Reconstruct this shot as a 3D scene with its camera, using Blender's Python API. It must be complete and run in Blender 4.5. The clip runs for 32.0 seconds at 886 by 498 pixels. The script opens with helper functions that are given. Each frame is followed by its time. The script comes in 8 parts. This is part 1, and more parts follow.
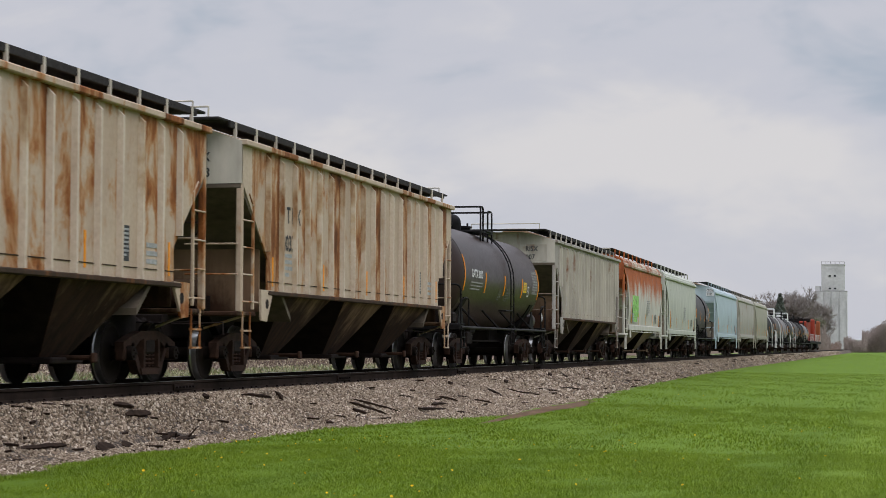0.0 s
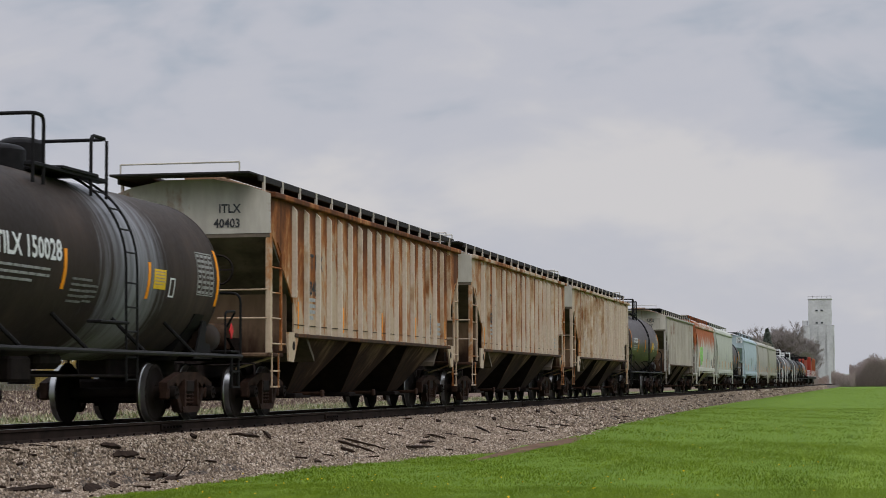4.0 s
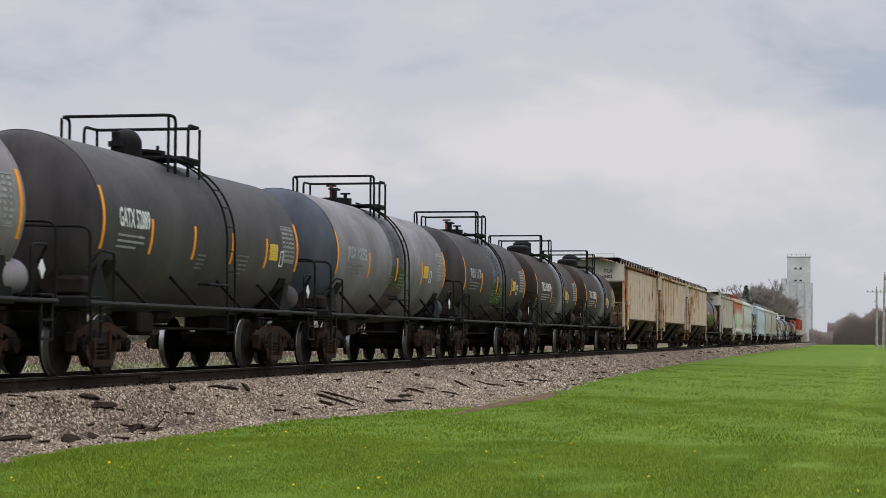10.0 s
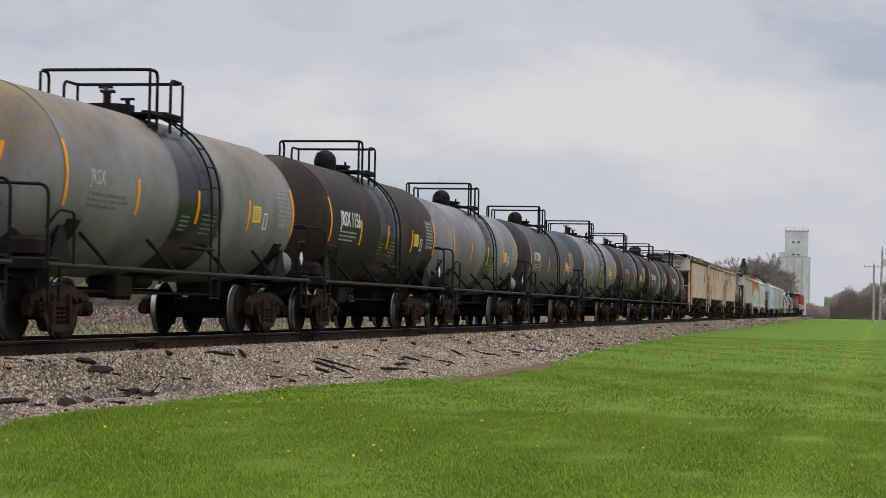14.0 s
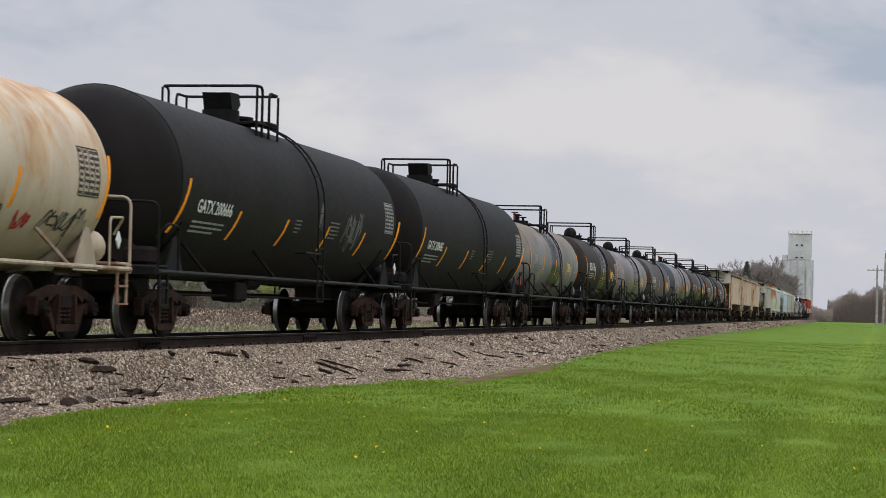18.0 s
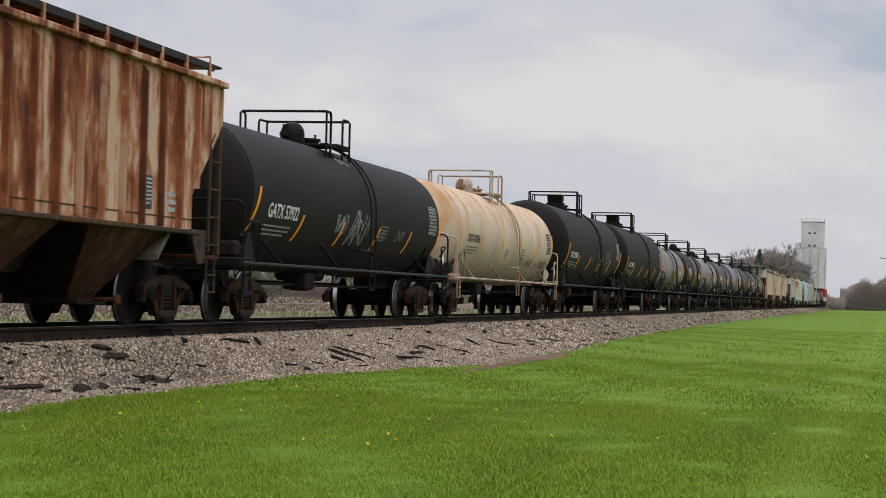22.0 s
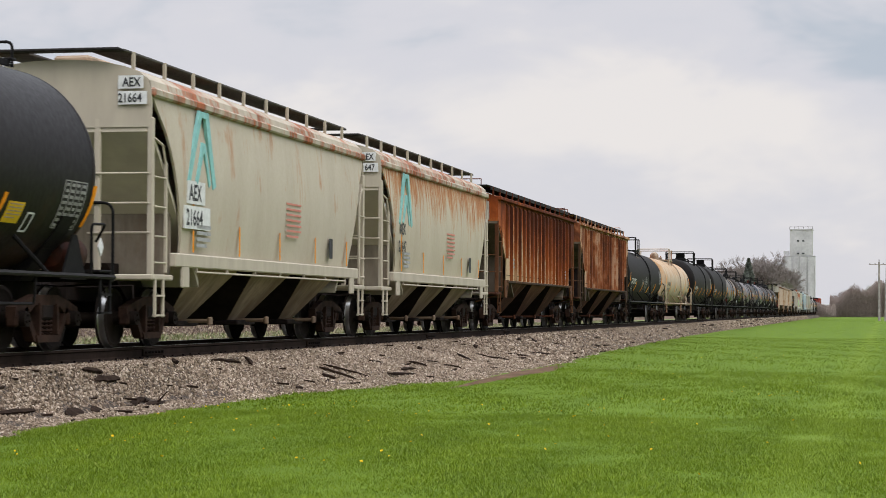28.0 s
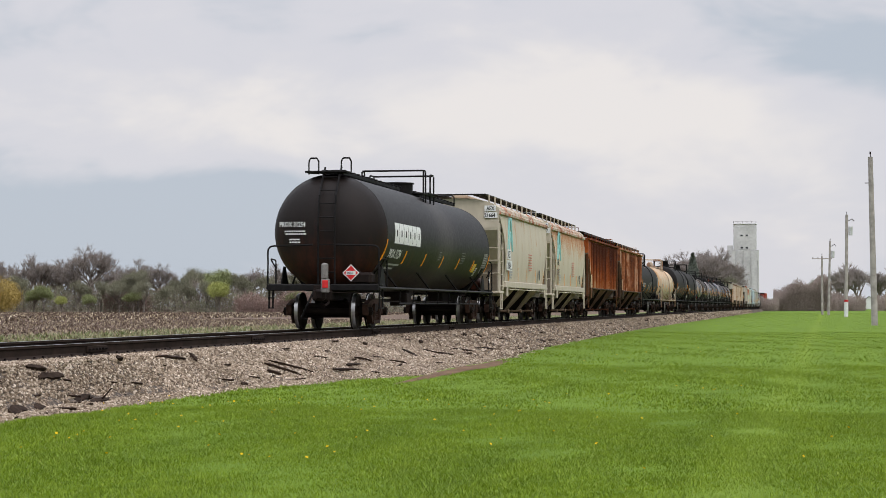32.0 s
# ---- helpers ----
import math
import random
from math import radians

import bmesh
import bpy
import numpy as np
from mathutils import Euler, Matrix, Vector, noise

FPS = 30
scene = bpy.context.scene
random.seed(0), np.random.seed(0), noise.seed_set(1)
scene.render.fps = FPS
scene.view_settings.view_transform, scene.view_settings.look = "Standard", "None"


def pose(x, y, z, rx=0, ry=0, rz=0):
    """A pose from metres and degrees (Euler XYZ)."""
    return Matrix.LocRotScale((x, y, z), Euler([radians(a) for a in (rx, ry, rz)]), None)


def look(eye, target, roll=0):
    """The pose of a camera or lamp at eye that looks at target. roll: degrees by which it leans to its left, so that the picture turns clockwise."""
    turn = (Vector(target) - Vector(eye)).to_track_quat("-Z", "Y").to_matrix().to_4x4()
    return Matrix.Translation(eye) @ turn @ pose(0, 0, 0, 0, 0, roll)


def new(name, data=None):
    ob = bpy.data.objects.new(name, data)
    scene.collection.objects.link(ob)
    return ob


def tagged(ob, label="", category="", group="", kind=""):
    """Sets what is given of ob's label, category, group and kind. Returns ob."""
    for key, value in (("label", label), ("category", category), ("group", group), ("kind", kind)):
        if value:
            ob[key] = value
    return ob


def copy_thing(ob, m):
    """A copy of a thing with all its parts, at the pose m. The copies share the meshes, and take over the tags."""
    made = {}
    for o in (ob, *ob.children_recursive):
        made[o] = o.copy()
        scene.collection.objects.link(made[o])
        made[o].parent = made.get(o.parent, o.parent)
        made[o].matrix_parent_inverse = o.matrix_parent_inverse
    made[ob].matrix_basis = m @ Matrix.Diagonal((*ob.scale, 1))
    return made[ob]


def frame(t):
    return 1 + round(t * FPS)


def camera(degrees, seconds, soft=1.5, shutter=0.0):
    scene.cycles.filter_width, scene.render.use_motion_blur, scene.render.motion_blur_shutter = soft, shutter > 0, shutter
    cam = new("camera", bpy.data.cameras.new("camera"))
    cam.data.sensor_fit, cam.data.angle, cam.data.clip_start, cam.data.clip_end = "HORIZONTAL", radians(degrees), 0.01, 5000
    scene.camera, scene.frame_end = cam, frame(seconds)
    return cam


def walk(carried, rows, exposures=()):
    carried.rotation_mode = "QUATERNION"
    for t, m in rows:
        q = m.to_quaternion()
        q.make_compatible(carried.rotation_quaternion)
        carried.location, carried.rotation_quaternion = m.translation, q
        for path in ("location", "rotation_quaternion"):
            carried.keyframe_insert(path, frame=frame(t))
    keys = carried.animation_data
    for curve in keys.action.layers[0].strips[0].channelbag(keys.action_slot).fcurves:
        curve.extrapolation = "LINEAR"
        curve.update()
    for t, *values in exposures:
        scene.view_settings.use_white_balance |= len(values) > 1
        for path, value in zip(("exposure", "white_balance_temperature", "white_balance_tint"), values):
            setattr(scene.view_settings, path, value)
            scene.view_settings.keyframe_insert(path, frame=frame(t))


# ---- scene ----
# A freight train rolls away along a straight track beside a mown lawn.
# World: y runs along the track, x across it (the camera's side is +x), z up, the lawn at z = 0.

EYE = (0.0, 0.0, 1.40)
cam = camera(24.71, 32.0, soft=0.65, shutter=0.2)
# seconds, yaw, pitch, roll of the hand-held camera
PATH = [
    (0, 12.46, 2.73, -0.261),
    (0.5, 12.361, 2.714, -0.339),
    (1, 12.313, 2.679, -0.259),
    (1.5, 12.322, 2.608, -0.273),
    (2, 12.309, 2.518, -0.468),
    (2.5, 12.328, 2.434, -0.675),
    (3, 12.261, 2.526, -0.171),
    (3.5, 12.301, 3.94, 0.138),
    (5.5, 11.586, 2.737, 0.193),
    (6, 11.656, 2.649, 0.149),
    (6.5, 11.737, 2.581, 0.121),
    (7, 11.661, 2.144, -0.26),
    (7.5, 11.514, 2.074, -0.417),
    (8, 11.361, 2.172, -0.403),
    (8.5, 11.233, 2.239, -0.432),
    (9, 11.3, 2.302, -0.486),
    (9.5, 11.371, 2.45, -0.386),
    (10, 11.521, 2.504, -0.293),
    (10.5, 11.645, 2.376, -0.46),
    (11, 11.472, 2.149, -0.663),
    (11.5, 11.417, 1.911, -0.783),
    (12, 11.389, 1.855, -0.965),
    (12.5, 11.424, 1.845, -1.126),
    (13, 11.382, 1.79, -0.914),
    (13.5, 11.359, 1.696, -1.02),
    (14, 11.436, 1.626, -1.08),
    (14.5, 11.569, 1.573, -0.604),
    (16.5, 11.408, 1.462, -0.686),
    (17, 11.443, 1.589, -0.815),
    (17.5, 11.522, 1.668, -1.286),
    (18, 11.522, 1.669, -1.328),
    (18.5, 11.582, 1.62, -1.218),
    (19, 11.631, 1.542, -1.323),
    (19.5, 11.723, 1.416, -1.303),
    (20, 11.787, 1.452, -1.375),
    (20.5, 11.774, 1.433, -1.624),
    (21, 11.821, 1.394, -1.621),
    (21.5, 11.832, 1.285, -1.719),
    (22, 11.871, 1.299, -1.451),
    (22.5, 11.977, 1.476, -0.981),
    (23, 12.049, 1.643, -0.739),
    (23.5, 12.033, 1.74, -0.736),
    (24, 11.988, 1.828, -0.535),
    (24.5, 11.969, 1.799, -0.675),
    (25, 11.95, 1.755, -0.522),
    (25.5, 11.912, 1.76, -0.485),
    (27.5, 11.695, 1.877, -0.25),
    (28, 11.594, 1.744, -0.217),
    (28.5, 11.543, 1.678, -0.233),
    (29, 11.387, 1.846, -0.138),
    (29.5, 11.261, 1.944, -0.018),
    (30, 11.123, 1.941, -0.138),
    (30.5, 11.003, 1.859, -0.051),
    (31, 10.746, 1.755, -0.197),
    (31.5, 10.453, 1.686, -0.033),
    (32, 10.043, 1.616, 0),
]
walk(cam, [(t, pose(*EYE, 90 + pitch, roll, yaw)) for t, yaw, pitch, roll in PATH],
     exposures=[(0, -0.26, 6700, 15), (3, -0.30, 6700, 15), (5, -0.54, 6700, 15), (6.5, -0.60, 6700, 15), (8, -0.22, 6700, 15), (19, -0.24, 6700, 15), (21, -0.24, 6750, 15), (24, -0.02, 6850, 15), (28, 0.0, 6950, 15), (32, 0.0, 6950, 15)])

# ---- light: an overcast sky and a weak, wide sun ----
def make_world():
    w = bpy.data.worlds.new("overcast_sky")
    scene.world = w
    w.use_nodes = True
    nt = w.node_tree
    nt.nodes.clear()
    N, L = nt.nodes.new, nt.links.new

    def math_node(op, a, b=None, clamp=False):
        n = N("ShaderNodeMath")
        n.operation, n.use_clamp = op, clamp
        for i, v in enumerate((a, b)):
            if v is None:
                continue
            if isinstance(v, (int, float)):
                n.inputs[i].default_value = v
            else:
                L(v, n.inputs[i])
        return n.outputs[0]

    tc = N("ShaderNodeTexCoord")
    sep = N("ShaderNodeSeparateXYZ")
    L(tc.outputs["Generated"], sep.inputs[0])
    x, y, z = sep.outputs
    yy = math_node("MAXIMUM", math_node("ABSOLUTE", y), 0.25)
    a = math_node("DIVIDE", x, yy)
    b = math_node("DIVIDE", z, yy)
    com = N("ShaderNodeCombineXYZ")
    L(a, com.inputs[0])
    L(math_node("MULTIPLY", b, 2.2), com.inputs[1])
    n1 = N("ShaderNodeTexNoise")
    n1.inputs["Scale"].default_value, n1.inputs["Detail"].default_value, n1.inputs["Roughness"].default_value = 9.0, 4.0, 0.55
    n1.inputs["Distortion"].default_value = 0.4
    L(com.outputs[0], n1.inputs["Vector"])
    n2 = N("ShaderNodeTexNoise")
    n2.inputs["Scale"].default_value, n2.inputs["Detail"].default_value = 26.0, 3.0
    L(com.outputs[0], n2.inputs["Vector"])

    def bank(a0, b0, wa, wb):
        da = math_node("DIVIDE", math_node("SUBTRACT", a, a0), wa)
        db = math_node("DIVIDE", math_node("SUBTRACT", b, b0), wb)
        r = math_node("ADD", math_node("MULTIPLY", da, da), math_node("MULTIPLY", db, db))
        return math_node("POWER", 2.718, math_node("MULTIPLY", r, -1.0))

    m = math_node("MULTIPLY", math_node("SUBTRACT", n1.outputs["Fac"], 0.5), 1.5)
    m = math_node("ADD", m, math_node("MULTIPLY", math_node("SUBTRACT", n2.outputs["Fac"], 0.5), 0.4))
    for a0, b0, wa, wb, k in ((-0.10, 0.092, 0.10, 0.034, 0.62), (-0.30, 0.098, 0.30, 0.026, 0.50), (-0.02, 0.03, 0.10, 0.05, 0.42), (-0.37, 0.035, 0.15, 0.036, -0.60), (-0.30, 0.16, 0.30, 0.05, 0.24), (0.02, 0.125, 0.05, 0.02, -0.45)):
        m = math_node("ADD", m, math_node("MULTIPLY", bank(a0, b0, wa, wb), k))
    m = math_node("ADD", m, 0.20, True)
    ramp = N("ShaderNodeValToRGB")
    ramp.color_ramp.interpolation = "EASE"
    e = ramp.color_ramp.elements
    e[0].position, e[0].color = 0.0, (0.47, 0.56, 0.66, 1)
    e[1].position, e[1].color = 1.0, (0.785, 0.805, 0.82, 1)
    mid = e.new(0.45)
    mid.color = (0.645, 0.69, 0.765, 1)
    L(m, ramp.inputs[0])
    # an overcast dome is about three times as bright overhead as at the horizon
    up = math_node("MAXIMUM", z, 0.0)
    lift = math_node("ADD", 1.0, math_node("MULTIPLY", math_node("SUBTRACT", up, 0.20, True), 5.25))
    sky = N("ShaderNodeTexSky")
    sky.sky_type, sky.sun_disc = "NISHITA", False
    sky.sun_elevation, sky.sun_rotation = radians(52), radians(140)
    mixer = N("ShaderNodeMix")
    mixer.data_type, mixer.inputs[0].default_value = "RGBA", 0.04
    scaled = N("ShaderNodeVectorMath")
    scaled.operation = "SCALE"
    L(sky.outputs[0], scaled.inputs[0])
    scaled.inputs["Scale"].default_value = 0.12
    L(ramp.outputs[0], mixer.inputs[6])
    L(scaled.outputs[0], mixer.inputs[7])
    bg = N("ShaderNodeBackground")
    L(mixer.outputs[2], bg.inputs["Color"])
    L(lift, bg.inputs["Strength"])
    out = N("ShaderNodeOutputWorld")
    L(bg.outputs[0], out.inputs[0])


make_world()
sun_data = bpy.data.lights.new("sun", "SUN")
sun_data.energy, sun_data.angle, sun_data.color = 1.0, radians(25), (1.0, 0.96, 0.9)
sun = new("sun", sun_data)
sun.matrix_world = look((30, -25, 50), (0, 12, 0))

# ---- materials ----
def shader(name):
    mt = bpy.data.materials.new(name)
    mt.use_nodes = True
    nt = mt.node_tree
    return mt, nt, nt.nodes["Principled BSDF"], nt.nodes.new, nt.links.new


def coords(N, L, scale=(1, 1, 1), space="Object", vary=True):
    """Object coordinates, stretched, and shifted from thing to thing."""
    tc = N("ShaderNodeTexCoord")
    mp = N("ShaderNodeMapping")
    mp.inputs["Scale"].default_value = scale
    L(tc.outputs[space], mp.inputs["Vector"])
    if vary:
        oi = N("ShaderNodeObjectInfo")
        mu = N("ShaderNodeMath")
        mu.operation = "MULTIPLY"
        mu.inputs[1].default_value = 37.0
        L(oi.outputs["Random"], mu.inputs[0])
        L(mu.outputs[0], mp.inputs["Location"])
    return mp.outputs[0]


def noise_tex(N, L, vec, scale, detail=4.0, rough=0.55, dist=0.0):
    n = N("ShaderNodeTexNoise")
    n.inputs["Scale"].default_value, n.inputs["Detail"].default_value = scale, detail
    n.inputs["Roughness"].default_value, n.inputs["Distortion"].default_value = rough, dist
    L(vec, n.inputs["Vector"])
    return n.outputs["Fac"]


def ramp(N, L, fac, stops):
    r = N("ShaderNodeValToRGB")
    e = r.color_ramp.elements
    for i, (p, c) in enumerate(stops):
        k = e[i] if i < 2 else e.new(p)
        k.position = p
        k.color = c if len(c) == 4 else (*c, 1)
    L(fac, r.inputs[0])
    return r.outputs[0]


def mix(N, L, fac, a, b, mode="MIX"):
    m = N("ShaderNodeMix")
    m.data_type, m.blend_type = "RGBA", mode
    for v, s in ((fac, m.inputs[0]), (a, m.inputs[6]), (b, m.inputs[7])):
        if isinstance(v, (int, float)):
            s.default_value = v
        elif isinstance(v, tuple):
            s.default_value = v if len(v) == 4 else (*v, 1)
        else:
            L(v, s)
    return m.outputs[2]


def bump(N, L, bsdf, height, strength=0.3, dist=0.02):
    b = N("ShaderNodeBump")
    b.inputs["Strength"].default_value, b.inputs["Distance"].default_value = strength, dist
    L(height, b.inputs["Height"])
    L(b.outputs[0], bsdf.inputs["Normal"])


def op(N, L, kind, a, b=0.0, c=0.0):
    """One arithmetic step."""
    n = N("ShaderNodeMath")
    n.operation = kind
    for i, v in enumerate((a, b, c)):
        if isinstance(v, (int, float)):
            n.inputs[i].default_value = v
        else:
            L(v, n.inputs[i])
    return n.outputs[0]


def axis_of(N, L, k):
    """One of the object's own coordinates."""
    tc = N("ShaderNodeTexCoord")
    sp = N("ShaderNodeSeparateXYZ")
    L(tc.outputs["Object"], sp.inputs[0])
    return sp.outputs[k]


def plain(name, color, rough=0.6, metal=0.0, spread=0.25, scale=6.0, bumpy=0.15, spec=0.08):
    """A surface with mottling at two scales."""
    mt, nt, bs, N, L = shader(name)
    v = coords(N, L)
    f1, f2 = noise_tex(N, L, v, scale), noise_tex(N, L, v, scale * 9, 2.0)
    lo = tuple(c * (1 - spread) for c in color)
    hi = tuple(min(1, c * (1 + spread)) for c in color)
    c1 = ramp(N, L, f1, ((0.3, lo), (0.7, hi)))
    c2 = ramp(N, L, f2, ((0.3, (0.86,) * 3), (0.7, (1.0,) * 3)))
    L(mix(N, L, 1.0, c1, c2, "MULTIPLY"), bs.inputs["Base Color"])
    bs.inputs["Roughness"].default_value, bs.inputs["Metallic"].default_value = rough, metal
    bs.inputs["Specular IOR Level"].default_value = spec
    if bumpy:
        bump(N, L, bs, f2, bumpy, 0.01)
    return mt


def paint(name, color, rust=0.2, rust_color=(0.20, 0.065, 0.022), grime=0.3, rough=0.5, streak=1.0, rust_dark=(0.07, 0.03, 0.018), low=0.0, wide=1.0, soft=0.15, spec=0.10, spill=None, seam=None, dust=0.0, patchy=0.0, wet=None):
    """Weathered railcar paint: streaks of rust that run down, grime and fine mottling."""
    color = tuple(c * 0.80 for c in color)
    mt, nt, bs, N, L = shader(name)
    run = noise_tex(N, L, coords(N, L, (1.0, 2.6 / wide, 0.16 / streak)), 2.2, 5.0, 0.62, 0.3)
    broad = noise_tex(N, L, coords(N, L, (1.0, 0.95 / wide, 0.10 / streak)), 1.15, 4.0, 0.6, 0.2)
    patch = noise_tex(N, L, coords(N, L, (1, 0.5, 0.8)), 0.9, 3.0, 0.5)
    fine = noise_tex(N, L, coords(N, L, (1, 1, 0.6)), 14.0, 4.0, 0.6)

    def weigh(a, k, b=None):
        n = N("ShaderNodeMath")
        n.operation = "MULTIPLY_ADD"
        L(a, n.inputs[0])
        n.inputs[1].default_value = k
        if b is None:
            n.inputs[2].default_value = 0.0
        else:
            L(b, n.inputs[2])
        return n.outputs[0]
    total = weigh(run, 0.60, weigh(broad, 0.75, weigh(patch, 0.45, weigh(fine, 0.22))))
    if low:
        # second colour by height: thins out downward if low is positive, grows downward if negative
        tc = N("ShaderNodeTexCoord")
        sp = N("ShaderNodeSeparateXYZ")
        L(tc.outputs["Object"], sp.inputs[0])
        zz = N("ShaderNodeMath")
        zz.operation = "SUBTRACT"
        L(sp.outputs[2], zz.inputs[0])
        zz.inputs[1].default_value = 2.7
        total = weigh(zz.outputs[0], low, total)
    if seam:
        # rust creeps along the welds of evenly spaced ribs
        pitch, amount = seam
        tc = N("ShaderNodeTexCoord")
        sp = N("ShaderNodeSeparateXYZ")
        L(tc.outputs["Object"], sp.inputs[0])
        pp = N("ShaderNodeMath")
        pp.operation = "PINGPONG"
        L(sp.outputs[1], pp.inputs[0])
        pp.inputs[1].default_value = pitch / 2
        total = weigh(pp.outputs[0], -2 * amount / pitch, total)
    edge = 1.235 - 0.43 * rust
    if patchy:
        total = weigh(noise_tex(N, L, coords(N, L, (0.4, 0.42, 0.5)), 1.1, 3.0, 0.55), patchy, total)
        edge += 0.5 * patchy
    rmask = N("ShaderNodeMapRange")
    rmask.inputs["From Min"].default_value, rmask.inputs["From Max"].default_value = edge - 0.02 - (soft - 0.15) * 0.5, edge + soft - 0.02
    L(total, rmask.inputs["Value"])
    rc = ramp(N, L, weigh(run, 0.7, weigh(fine, 0.3)), ((0.38, rust_dark), (0.60, rust_color)))
    dirt = noise_tex(N, L, coords(N, L, (1, 1.7 / wide ** 1.5, 0.3)), 1.7, 5.0, 0.6)
    dm = ramp(N, L, dirt, ((0.35, (1 - grime,) * 3), (0.68, (1, 1, 1))))
    base = mix(N, L, 1.0, color, dm, "MULTIPLY")
    col = mix(N, L, rmask.outputs[0], base, rc)
    if spill:
        # a streaked spill that ran down both sides under the manway
        y0, half_w, shade = spill
        sc = N("ShaderNodeTexCoord")
        ss = N("ShaderNodeSeparateXYZ")
        L(sc.outputs["Object"], ss.inputs[0])
        off = N("ShaderNodeMath")
        off.operation = "SUBTRACT"
        L(ss.outputs[1], off.inputs[0])
        off.inputs[1].default_value = y0
        ab = N("ShaderNodeMath")
        ab.operation = "ABSOLUTE"
        L(off.outputs[0], ab.inputs[0])
        band = weigh(ab.outputs[0], -1.0 / half_w, weigh(noise_tex(N, L, coords(N, L, (0.6, 3.2, 0.25)), 2.4, 5.0, 0.6), 2.2))
        sm = N("ShaderNodeMapRange")
        sm.inputs["From Min"].default_value, sm.inputs["From Max"].default_value = 0.15, 1.05
        L(band, sm.inputs["Value"])
        col = mix(N, L, sm.outputs[0], col, shade)
    rr = N("ShaderNodeMapRange")
    rr.inputs["To Min"].default_value, rr.inputs["To Max"].default_value = rough - 0.08, min(1, rough + 0.22)
    L(fine, rr.inputs["Value"])
    shine = rr.outputs[0]
    bs.inputs["Specular IOR Level"].default_value = spec
    if wet:
        # a broad glossy black coat round the middle, with worn and dribbled edges
        y0, half_w, depth = wet
        y = axis_of(N, L, 1)
        away = op(N, L, "ABSOLUTE", op(N, L, "SUBTRACT", y, y0))
        ragged = op(N, L, "MULTIPLY_ADD", noise_tex(N, L, coords(N, L, (0.7, 2.2, 0.35)), 2.0, 5.0, 0.62), 0.34, away)
        wm = N("ShaderNodeMapRange")
        wm.inputs["From Min"].default_value, wm.inputs["From Max"].default_value = half_w + 0.24, half_w + 0.13
        L(ragged, wm.inputs["Value"])
        worn = op(N, L, "MULTIPLY", wm.outputs[0], ramp(N, L, dirt, ((0.30, (depth,) * 3), (0.70, (0.90 * depth,) * 3))))
        col = mix(N, L, worn, col, (0.010, 0.0092, 0.0088))
        shine = op(N, L, "MULTIPLY", shine, op(N, L, "MULTIPLY_ADD", wm.outputs[0], -0.62, 1.0))
        L(op(N, L, "MULTIPLY_ADD", wm.outputs[0], 0.055 - spec, spec), bs.inputs["Specular IOR Level"])
        dust = 0.0
    L(col, bs.inputs["Base Color"])
    L(shine, bs.inputs["Roughness"])
    if dust:
        bs.inputs["Sheen Weight"].default_value, bs.inputs["Sheen Roughness"].default_value = dust, 0.35
        bs.inputs["Sheen Tint"].default_value = (0.75, 0.70, 0.68, 1)
    bump(N, L, bs, fine, 0.12, 0.01)
    return mt


